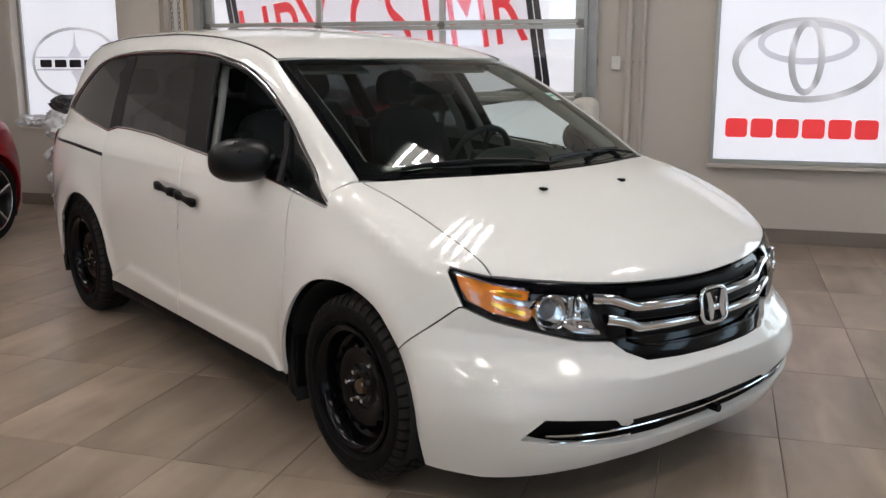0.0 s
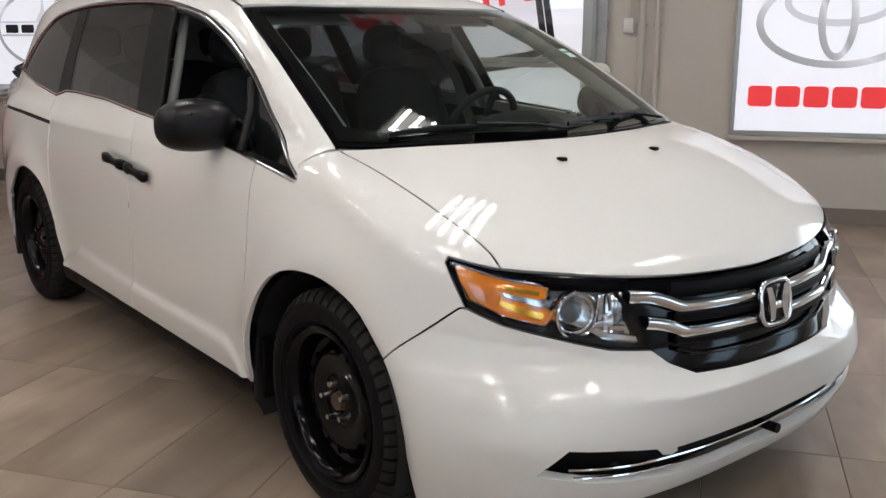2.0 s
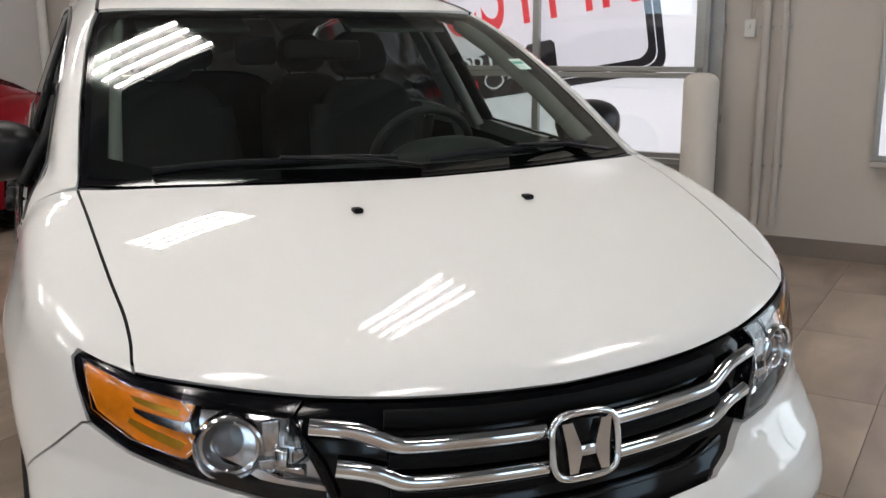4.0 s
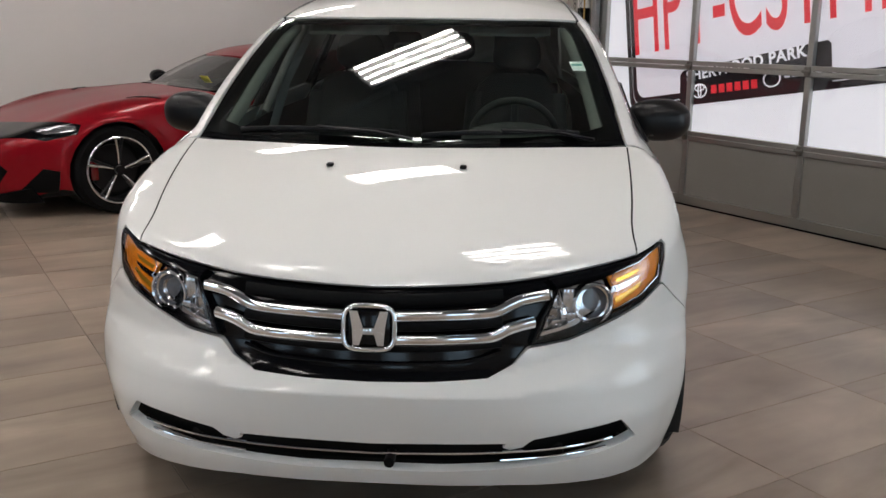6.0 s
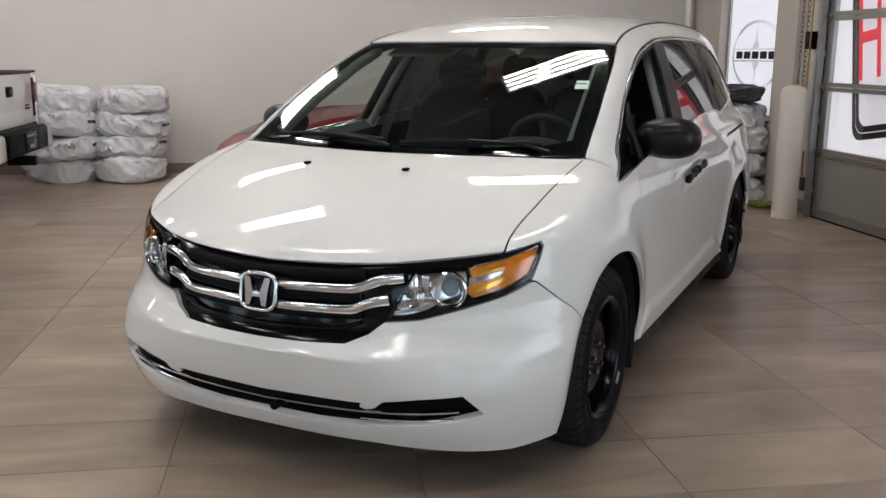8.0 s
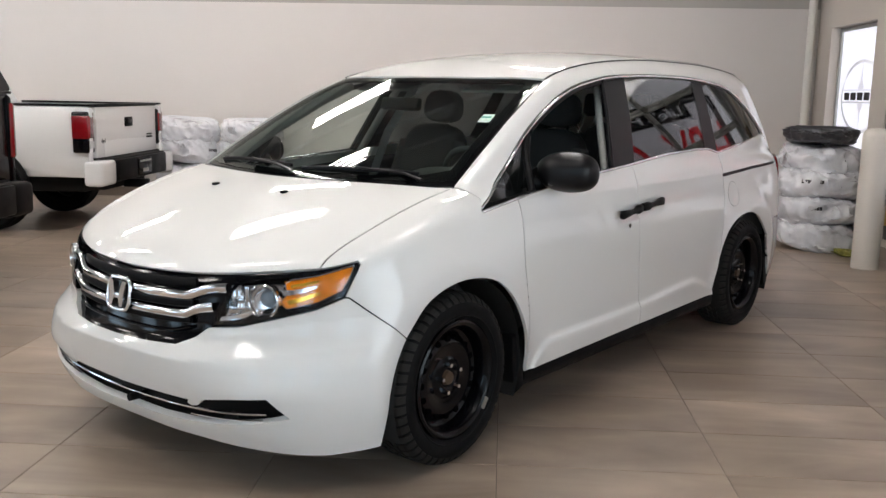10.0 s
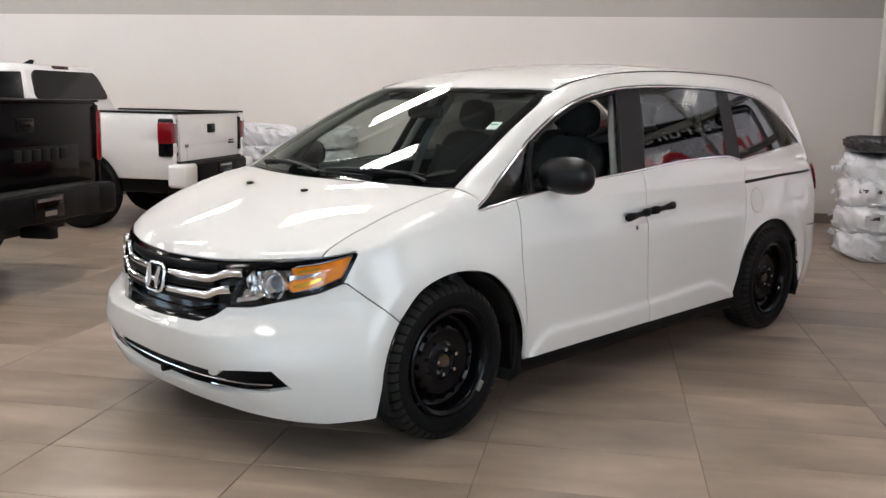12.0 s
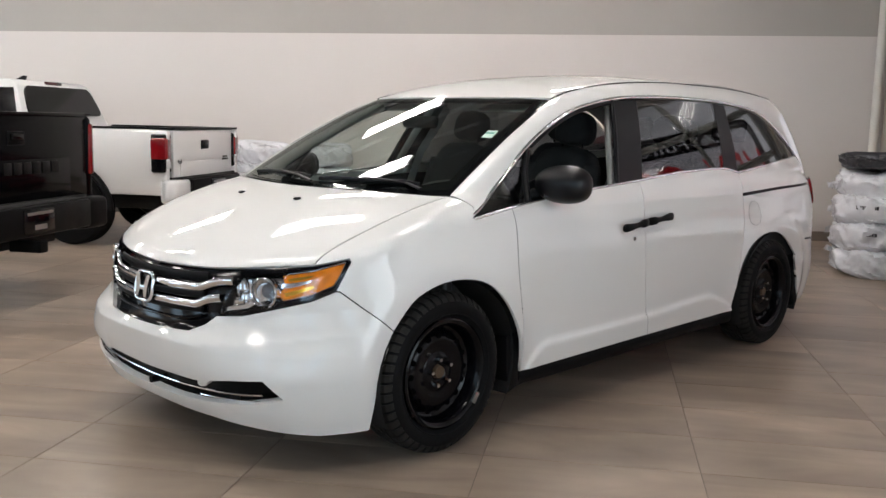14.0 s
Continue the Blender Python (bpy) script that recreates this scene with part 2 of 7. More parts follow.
def inside(poly, q):
    """Which points q lie in the polygon."""
    x, y = q[:, 0], q[:, 1]
    r = np.zeros(len(q), bool)
    n = len(poly)
    for i in range(n):
        (x1, y1), (x2, y2) = poly[i], poly[(i + 1) % n]
        c = (y1 > y) != (y2 > y)
        with np.errstate(divide="ignore", invalid="ignore"):
            r ^= c & (x < (x2 - x1) * (y - y1) / (y2 - y1) + x1)
    return r


def near(poly, q):
    """Distance of points q to the polygon's outline."""
    d = np.full(len(q), 1e9)
    n = len(poly)
    for i in range(n):
        a, b = poly[i], poly[(i + 1) % n]
        ab = b - a
        t = np.clip(((q - a) @ ab) / (ab @ ab + 1e-12), 0, 1)
        d = np.minimum(d, np.linalg.norm(q - a - t[:, None] * ab, axis=1))
    return d


def dense(poly, step):
    out = []
    n = len(poly)
    for i in range(n):
        a, b = poly[i], poly[(i + 1) % n]
        k = max(1, int(math.ceil(np.linalg.norm(b - a) / step)))
        out += [a + (b - a) * j / k for j in range(k)]
    return np.array(out)


def shrink(poly, gap):
    """Move an outline inwards by gap."""
    area = sum(poly[i][0] * poly[(i + 1) % len(poly)][1] - poly[(i + 1) % len(poly)][0] * poly[i][1] for i in range(len(poly)))
    s = 1 if area > 0 else -1
    nxt, prv = np.roll(poly, -1, 0), np.roll(poly, 1, 0)
    d1, d2 = poly - prv, nxt - poly
    d1 /= np.linalg.norm(d1, axis=1, keepdims=True) + 1e-9
    d2 /= np.linalg.norm(d2, axis=1, keepdims=True) + 1e-9
    t = d1 + d2
    t /= np.linalg.norm(t, axis=1, keepdims=True) + 1e-9
    nrm = np.stack([-t[:, 1], t[:, 0]], 1) * s
    c = np.clip(np.sum(t * d1, axis=1), 0.5, 1)
    return poly + nrm * (gap / c)[:, None]


def panel(name, skin, view, outline, material, parent, label="", step=0.03, gap=0.0017, depth=0.015, sink=0.0, holes=(), mirror=False):
    """Cut one panel out of a skin. outline: points on the skin, or numbers in the view's own plane."""
    def flat(o):
        o = np.array(o, float)
        return view.flat2d(o) if o.shape[1] == 3 else o
    poly = flat(outline)
    if gap:
        poly = shrink(dense(poly, step), gap)
    poly = dense(poly, step)
    rings = [poly] + [dense(shrink(flat(h), -gap), step) for h in holes]
    lo, hi = poly.min(0), poly.max(0)
    gx, gy = np.meshgrid(np.arange(lo[0], hi[0], step), np.arange(lo[1], hi[1], step))
    gx[1::2] += step / 2
    q = np.stack([gx.ravel(), gy.ravel()], 1)
    keep = inside(poly, q) & (near(poly, q) > step * 0.45)
    for h in rings[1:]:
        keep &= ~inside(h, q) & (near(h, q) > step * 0.45)
    q = q[keep]
    coords, edges = [], []
    for r in rings:
        n0 = len(coords)
        coords += [Vector(c) for c in r]
        edges += [(n0 + i, n0 + (i + 1) % len(r)) for i in range(len(r))]
    coords += [Vector(c) for c in q]
    vs, es, fs, *_ = delaunay_2d_cdt(coords, edges, [], 0, 1e-6)
    flat_pts = np.array([(v.x, v.y) for v in vs])
    mids = np.array([flat_pts[list(f)].mean(0) for f in fs])
    keep = inside(poly, mids)
    for h in rings[1:]:
        keep &= ~inside(h, mids)
    fs = [f for f, k in zip(fs, keep) if k]
    p = view.lift(skin, flat_pts)
    nrm = skin.normal(p)
    p = p - nrm * sink
    tri = [list(f) for f in fs]
    a, b, c = (p[[t[k] for t in tri]] for k in range(3))
    turn = np.sum(np.cross(b - a, c - a) * nrm[[t[0] for t in tri]], 1)
    tri = [t if s > 0 else t[::-1] for t, s in zip(tri, turn)]
    use = {}
    for t in tri:
        for i, j in zip(t, t[1:] + t[:1]):
            use[(i, j)] = use.get((i, j), 0) + 1
    border = [e for e in use if (e[1], e[0]) not in use]
    verts, faces, norms = list(p), list(tri), list(nrm)
    if depth:
        top, low = {}, {}
        for i, j in border:
            for k in (i, j):
                if k not in top:
                    top[k] = len(verts)
                    verts.append(p[k])
                    low[k] = len(verts)
                    verts.append(p[k] - nrm[k] * depth)
                    norms += [None, None]
            faces.append([top[j], top[i], low[i], low[j]])
            for k in (i, j):
                s = np.cross(p[j] - p[i], nrm[i])
                s /= np.linalg.norm(s) + 1e-12
                for w in (top[k], low[k]):
                    norms[w] = s if norms[w] is None else norms[w] + s
    v = np.array(verts)
    n = np.array([x / (np.linalg.norm(x) + 1e-12) for x in norms])
    obs = []
    for flip in ((1, -1) if mirror else (1,)):
        me = bpy.data.meshes.new(name)
        w, m = v * [flip, 1, 1], n * [flip, 1, 1]
        me.from_pydata(w.tolist(), [], [f if flip > 0 else f[::-1] for f in faces])
        me.shade_smooth()
        me.normals_split_custom_set_from_vertices(m.tolist())
        me.materials.append(material)
        ob = new(name, me)
        ob.parent = parent
        obs.append(tagged(ob, label))
    return obs


# ---------------------------------------------------------------- the van's form
NOSE = [(0.15, -0.76), (0.20, -0.80), (0.26, -0.83), (0.34, -0.846), (0.42, -0.859), (0.50, -0.865), (0.56, -0.853), (0.61, -0.838), (0.68, -0.832), (0.79, -0.80), (0.9, -0.76)]
WIDTH = soft([(0.10, 0.890), (0.27, 0.936), (0.40, 0.953), (0.60, 0.967), (0.75, 0.970), (0.88, 0.960), (0.97, 0.942), (1.05, 0.920), (1.15, 0.885)], 0.05)
HOOD_LINE = soft([(-1.0, 0.64), (-0.86, 0.748), (-0.80, 0.793), (-0.66, 0.870), (-0.50, 0.937), (-0.226, 1.036), (-0.05, 1.080), (0.0, 1.090), (0.15, 1.110), (0.4, 1.118), (4.5, 1.12)], 0.07)
CREASE = [(0.5, 0.15), (0.557, 0.297), (0.68, 0.376), (1.1, 0.381), (1.56, 0.391), (2.16, 0.42), (2.3, 0.385), (2.45, 0.32), (2.6, 0.15)]
PLAN = soft([(-0.9, 0.935), (-0.3, 0.957), (0.05, 0.985), (0.4, 0.995), (1.5, 1.0), (3.0, 1.0), (3.6, 0.975), (4.3, 0.93)], 0.15)
ROOF_LINE = soft([(0.6, 1.45), (0.95, 1.55), (1.3, 1.62), (1.7, 1.662), (2.2, 1.684), (2.8, 1.684), (3.3, 1.662), (3.7, 1.625), (4.2, 1.55)], 0.15)
SHOULDER = soft([(0.0, 0.80), (0.26, 0.857), (0.5, 0.875), (0.9, 0.897), (1.3, 0.909), (2.2, 0.910), (2.7, 0.90), (3.3, 0.865), (3.7, 0.805), (4.2, 0.67)], 0.15)


SCREEN_LINE = soft([(0.95, -0.245), (1.08, -0.015), (1.3, 0.418), (1.52, 0.92), (1.7, 1.36)], 0.08)
TAIL_LOW = soft([(0.2, 4.16), (0.45, 4.25), (0.7, 4.24), (1.1, 4.14), (1.6, 3.85)], 0.12)
TAIL_HIGH = soft([(1.0, 4.16), (1.2, 4.10), (1.45, 3.97), (1.6, 3.83), (1.75, 3.6)], 0.08)


def lower_body(x, y, z):
    ax = np.abs(x)
    w = soft_at(z, WIDTH) * soft_at(y, PLAN)
    edge = 0.497 + 0.068 * np.clip((ax - 0.36) / 0.52, 0, 1) ** 1.2
    side = np.clip((ax - 0.35) / 0.35, 0, 1)
    ridge = (0.026 - 0.010 * side) * np.clip(1 - np.where(z > edge, (z - edge) / (0.050 + 0.050 * side), (edge - z) / (0.16 + 0.20 * side)), 0, 1)
    nose = interp(z, NOSE) - ridge
    w = w + ridge * np.clip((-y - 0.32) / 0.12, 0, 1)
    yc, yr = -0.22, 3.25
    n = interp(z, [(0.2, 3.0), (0.38, 3.1), (0.48, 2.7), (0.60, 2.15), (0.9, 2.1)])
    w = w + 0.017 / (1 + np.exp(np.clip((z - interp(y, CREASE)) / 0.007, -40, 40)))
    d = np.minimum(np.hypot(y, z - 0.36), np.hypot(y - 2.985, z - 0.36))
    w = w + 0.033 * np.exp(-((d - 0.41) / 0.11) ** 2)
    w = w - 0.013 * np.exp(-((y - 1.475) / 0.235) ** 6 - ((z - 0.880 - 0.08 * (y - 1.475)) / 0.034) ** 4)
    f = np.maximum(0, yc - y) / np.maximum(0.1, yc - nose)
    tail = soft_at(z, TAIL_LOW)
    r = np.maximum(0, y - yr) / (tail - yr)
    plan = w * (((ax / w) ** n + f ** n + r ** 3.2) ** (1 / n) - 1)
    drop = interp(y, [(-0.9, 0.10), (-0.53, 0.085), (0.12, 0.042), (0.5, 0.0)])
    top = (z - (soft_at(y, HOOD_LINE) - drop * (ax / 0.78) ** 2.2)) * 0.93
    edge_round = interp(y, [(-0.9, 0.08), (-0.5, 0.055), (-0.2, 0.045), (0.05, 0.065), (0.2, 0.10), (0.7, 0.10)])
    return np.maximum(smax(plan, top, edge_round), 0.12 - z)


def greenhouse(x, y, z):
    ax = np.abs(x)
    s = soft_at(y, SHOULDER)
    side = (ax - (s - 0.36 * (np.maximum(z, 1.0) - 1.06) - 0.10 * np.maximum(0, z - 1.06) ** 2)) * 0.93
    curve = interp(z, [(1.0, 0.32), (1.52, 0.16)])
    wind = (soft_at(z, SCREEN_LINE) + curve * ax ** 2 - y) * 0.44
    roof = z - (soft_at(y, ROOF_LINE) + 0.016 - 0.063 * (ax / 0.7) ** 2.3)
    tail = (y - soft_at(z, TAIL_HIGH) + 0.30 * ax ** 2) * 0.9
    f = smax(smax(side, roof, 0.09), tail, 0.12)
    return np.maximum(smax(f, wind, 0.03), 0.9 - z)


def van_field(x, y, z):
    return smin(lower_body(x, y, z), greenhouse(x, y, z), 0.02)


VAN = Skin(van_field)
CABIN = Skin(greenhouse)

# ---------------------------------------------------------------- room
def room_box(name, lo, hi, material, label="", kind="structure", bevel=0.0, category="", parent=None):
    c = [(a + b) / 2 for a, b in zip(lo, hi)]
    base = parent.matrix_basis.inverted() @ ROOM if parent else ROOM
    ob = obj(name, box([b - a for a, b in zip(lo, hi)], bevel=bevel), material, parent, m=base @ Matrix.Translation(c))
    return tagged(ob, label, category, "", "" if parent else kind)


def room_thing(name, u, v, z, label, category, group="", kind="", turn=0.0):
    return thing(name, ROOM @ pose(u, v, z, 0, 0, turn), label, category, group, kind)


WALLPAINT = vary(mat("greige_wall_paint", (0.52, 0.475, 0.43), 0.8), 0.6, 0.96, 1.04, 180, bump=0.12)
BACKPAINT = vary(mat("cream_wall_paint", (0.64, 0.605, 0.585), 0.8), 0.5, 0.97, 1.03, 180, bump=0.12)
BANDPAINT = vary(mat("grey_band_paint", (0.40, 0.38, 0.355), 0.8), 0.6, 0.96, 1.04, 180, bump=0.12)
BASETILE = vary(mat("brown_base_tile", (0.20, 0.165, 0.14), 0.45), 3, 0.85, 1.15)
CEILPAINT = vary(mat("ceiling_paint", (0.20, 0.20, 0.20), 0.9), 1.5)
GROUT = vary(mat("grout", (0.17, 0.14, 0.118), 0.9), 6)
ALU = vary(mat("brushed_aluminium", (0.42, 0.42, 0.40), 0.36, metal=0.85), 3, 0.9, 1.08, rough=0.08, stretch=(1, 1, 12))
DOORGREY = vary(mat("grey_door_panel", (0.25, 0.235, 0.215), 0.5), 2, 0.93, 1.05)
PIPEWHITE = vary(mat("white_pipe_paint", (0.72, 0.70, 0.66), 0.45), 4, 0.93, 1.05)
BOLLARD = vary(mat("cream_bollard_sleeve", (0.66, 0.62, 0.56), 0.5), 3, 0.94, 1.04)


def tile_mat():
    """Stone-look porcelain with long streaks, each tile shifted by its own random number."""
    m = mat("stone_tile", (0.30, 0.25, 0.21), 0.3)
    b = bsdf(m)
    tc, oi = nodes(m, "ShaderNodeTexCoord"), nodes(m, "ShaderNodeObjectInfo")
    geo = nodes(m, "ShaderNodeNewGeometry")
    mp = nodes(m, "ShaderNodeMapping")
    mp.inputs["Scale"].default_value = (2.6, 0.75, 1)
    rnd = nodes(m, "ShaderNodeMath")
    rnd.operation = "ADD"
    link(m, oi.outputs["Random"], rnd.inputs[0])
    link(m, geo.outputs["Random Per Island"], rnd.inputs[1])
    off = nodes(m, "ShaderNodeVectorMath")
    off.operation = "SCALE"
    off.inputs[0].default_value = (31.0, 17.0, 5.0)
    link(m, rnd.outputs[0], off.inputs["Scale"])
    add = nodes(m, "ShaderNodeVectorMath")
    link(m, tc.outputs["Object"], add.inputs[0])
    link(m, off.outputs[0], add.inputs[1])
    link(m, add.outputs[0], mp.inputs["Vector"])
    n1 = nodes(m, "ShaderNodeTexNoise", Scale=1.3, Detail=5.0, Roughness=0.5, Distortion=0.6)
    n2 = nodes(m, "ShaderNodeTexNoise", Scale=2.2, Detail=3.0)
    link(m, mp.outputs["Vector"], n1.inputs["Vector"])
    link(m, add.outputs[0], n2.inputs["Vector"])
    ramp = nodes(m, "ShaderNodeValToRGB")
    link(m, n1.outputs["Fac"], ramp.inputs["Fac"])
    el = ramp.color_ramp.elements
    el[0].position, el[0].color = 0.27, (0.205, 0.156, 0.118, 1)
    el[1].position, el[1].color = 0.76, (0.460, 0.368, 0.291, 1)
    for p, c in ((0.44, (0.292, 0.228, 0.177, 1)), (0.57, (0.348, 0.275, 0.215, 1))):
        e = el.new(p)
        e.color = c
    tone = nodes(m, "ShaderNodeMapRange")
    tone.inputs["To Min"].default_value, tone.inputs["To Max"].default_value = 0.87, 1.10
    link(m, oi.outputs["Random"], tone.inputs["Value"])
    tone2 = nodes(m, "ShaderNodeMapRange")
    tone2.inputs["From Min"].default_value, tone2.inputs["From Max"].default_value = 0.3, 0.7
    tone2.inputs["To Min"].default_value, tone2.inputs["To Max"].default_value = 0.86, 1.12
    link(m, n2.outputs["Fac"], tone2.inputs["Value"])
    mul = nodes(m, "ShaderNodeMath")
    mul.operation = "MULTIPLY"
    link(m, tone.outputs["Result"], mul.inputs[0])
    link(m, tone2.outputs["Result"], mul.inputs[1])
    sc = nodes(m, "ShaderNodeVectorMath")
    sc.operation = "SCALE"
    link(m, ramp.outputs["Color"], sc.inputs[0])
    link(m, mul.outputs[0], sc.inputs["Scale"])
    link(m, sc.outputs[0], b.inputs["Base Color"])
    rr = nodes(m, "ShaderNodeMapRange")
    rr.inputs["To Min"].default_value, rr.inputs["To Max"].default_value = 0.27, 0.34
    link(m, n1.outputs["Fac"], rr.inputs["Value"])
    link(m, rr.outputs["Result"], b.inputs["Roughness"])
    return m


TILE = tile_mat()
floor = room_box("floor", (U_BACK, V_FAR, -0.12), (U_FRONT, V_WALL + 0.4, -0.003), GROUT, "beige stone-look porcelain tile floor with thin dark joints")
GL, GR = -4.17, -0.45  # the overhead door's opening
D_TOP = 3.10
for name, lo, hi in (("wall_garage_1", (-5.17, V_WALL, 0), (GL, V_WALL + 0.25, H_CEIL)), ("wall_garage_7", (-6.45, V_WALL, 0), (-5.17, V_WALL + 0.25, 0.81)), ("wall_garage_8", (-6.45, V_WALL, 2.21), (-5.17, V_WALL + 0.25, H_CEIL)), ("wall_garage_9", (-6.50, V_WALL, 0), (-6.45, V_WALL + 0.36, H_CEIL)), ("wall_garage_10", (-6.45, V_WALL + 0.20, 0.81), (-5.17, V_WALL + 0.25, 2.21)), ("wall_corner", (U_BACK - 0.2, V_WALL + 0.36, 0), (-6.30, V_WALL + 0.6, H_CEIL)), ("wall_garage_2", (GR, V_WALL, 0), (3.0, V_WALL + 0.25, H_CEIL)), ("wall_garage_4", (3.0, V_WALL, 3.1), (6.6, V_WALL + 0.25, H_CEIL)), ("wall_garage_5", (3.0, V_WALL, 0), (6.6, V_WALL + 0.25, 0.5)), ("wall_garage_6", (6.6, V_WALL, 0), (U_FRONT, V_WALL + 0.25, H_CEIL)), ("wall_garage_3", (GL, V_WALL, D_TOP), (GR, V_WALL + 0.25, H_CEIL))):
    room_box(name, lo, hi, WALLPAINT, "greige painted wall beside an overhead door")
room_box("wall_back", (U_BACK - 0.2, V_FAR, 0), (U_BACK, V_WALL + 0.6, 2.545), BACKPAINT, "smooth cream painted showroom wall")
room_box("wall_back_band", (U_BACK - 0.2, V_FAR, 2.545), (U_BACK - 0.001, V_WALL + 0.6, H_CEIL), BANDPAINT, "grey painted upper band of the wall")
deck = box((U_FRONT - U_BACK + 0.4, V_WALL - V_FAR + 0.8, 0.2), ((U_FRONT + U_BACK) / 2, (V_WALL + V_FAR) / 2 + 0.2, H_CEIL + 0.1))
for k in range(13):
    deck = box((0.10, V_WALL - V_FAR, 0.16), (U_BACK + 0.6 + 1.2 * k, (V_WALL + V_FAR) / 2, H_CEIL - 0.08), bm=deck)
tagged(obj("ceiling", deck, CEILPAINT, m=ROOM), "dark open showroom ceiling with steel joists", "", "", "structure")
room_box("baseboard_back", (U_BACK, V_FAR, 0), (U_BACK + 0.014, V_WALL + 0.34, 0.124), BASETILE, "brown tile skirting along the wall")
room_box("baseboard_1", (-6.50, V_WALL - 0.014, 0), (GL - 0.12, V_WALL, 0.124), BASETILE, "brown tile skirting along the wall")
room_box("baseboard_2", (GR + 0.42, V_WALL - 0.014, 0), (U_FRONT, V_WALL, 0.124), BASETILE, "brown tile skirting along the wall")

# glazed fronts behind the camera, daylight outside
DAY = mat("daylight", (0.62, 0.82, 1.0), emit=2.1)


def glazed_wall(along, at, lo, hi, name):
    """A wall with tall windows: along 'u' or 'v', standing at the other coordinate."""
    def bx(n, a, b, z0, z1, d0, d1, material, label="", kind="structure", parent=None):
        l, h = ((a, at + d0, z0), (b, at + d1, z1)) if along == "u" else ((at + d0, a, z0), (at + d1, b, z1))
        return room_box(n, [min(p, q) for p, q in zip(l, h)], [max(p, q) for p, q in zip(l, h)], material, label, kind, parent=parent)
    s = 1 if at > 0 else -1
    bx(name, lo, hi, 3.3, H_CEIL, 0, 0.2 * s, WALLPAINT, "greige wall above tall windows")
    bx(name + "_low", lo, hi, 0, 0.75, 0, 0.2 * s, WALLPAINT, "greige wall below tall windows")
    n = max(2, round((hi - lo) / 3.0))
    w = (hi - lo) / n
    for k in range(n + 1):
        c = lo + k * w
        bx(name + f"_pier_{k + 1}", max(lo, c - 0.9), min(hi, c + 0.9), 0.75, 3.3, 0, 0.2 * s, WALLPAINT, "greige wall pier between windows")
    bx("backdrop_" + name, lo, hi, 0.2, 3.4, 0.6 * s, 0.62 * s, DAY, "pale daylight outside the windows")


SKYLIGHT = mat("bright_daylight", (0.80, 0.91, 1.0), emit=3.2)
room_box("backdrop_garage", (2.9, V_WALL + 0.6, 0.4), (6.7, V_WALL + 0.62, 3.2), SKYLIGHT, "pale daylight outside the windows")
for u in (3.0, 4.2, 5.4, 6.54):
    room_box("window_frame", (u, V_WALL + 0.05, 0.5), (u + 0.06, V_WALL + 0.13, 3.1), ALU, "aluminium window mullion")
glazed_wall("v", U_FRONT, V_FAR, V_WALL + 0.2, "wall_front")
glazed_wall("u", V_FAR, U_BACK, U_FRONT, "wall_far")

# overhead door: rails, stiles, panes and solid bottom panels
COLS = [GL + 0.06, -2.95, -1.755, GR - 0.06]
RAILS = [0.0, 0.61, 1.205, 1.825, 2.45, 3.05]
door = room_thing("overhead_door", (GL + GR) / 2, 4.40, 0, "aluminium glazed overhead door, closed", "garage door")


def door_part(name, u0, u1, z0, z1, v0, v1, material, label="", bevel=0.003):
    return room_box(name, (u0, v0, z0), (u1, v1, z1), material, label, bevel=bevel, parent=door)


for i, z in enumerate(RAILS):
    h = 0.045 if i in (0, 5) else 0.04
    door_part("rail", COLS[0] - 0.05, COLS[-1] + 0.05, max(0.012, z - h), z - 0.002 if i else 0.09, 4.375, 4.42, ALU, "", 0.004)
    if 0 < i < 5:
        door_part("rail", COLS[0] - 0.05, COLS[-1] + 0.05, z + 0.002, z + h, 4.372, 4.42, ALU, "", 0.004)
door_part("bottom_seal", COLS[0] - 0.05, COLS[-1] + 0.05, 0.0, 0.014, 4.37, 4.425, RUBBER, "black rubber seal")
for z0, z1 in zip(RAILS, RAILS[1:]):
    for j, u in enumerate(COLS):
        w = 0.05 if j in (0, 3) else 0.026
        door_part("stile", u - w, u + w, z0 + (0.09 if z0 == 0 else 0.04), z1 - 0.045, 4.378, 4.42, ALU)
    for u0, u1 in zip(COLS, COLS[1:]):
        if z0 == 0:
            door_part("panel", u0 + 0.02, u1 - 0.02, 0.08, 0.58, 4.395, 4.415, DOORGREY, "grey solid bottom panel")
    if z0 > 0:
        for u in COLS:
            hinge = box((0.05, 0.02, 0.07), bevel=0.006)
            hinge = cyl(0.012, 0.07, (0, -0.012, 0), "x", 10, bm=hinge)
            part("hinge", moved(hinge, Matrix.Translation((u - (GL + GR) / 2, -0.034, z0))), vary(mat("dull_hinge", (0.22, 0.21, 0.19), 0.5, metal=0.7), 20) if "dull_hinge" not in bpy.data.materials else bpy.data.materials["dull_hinge"], door, "steel hinge")
TRACK = vary(mat("galvanised_track", (0.36, 0.36, 0.355), 0.42, metal=0.8), 8, 0.8, 1.1)
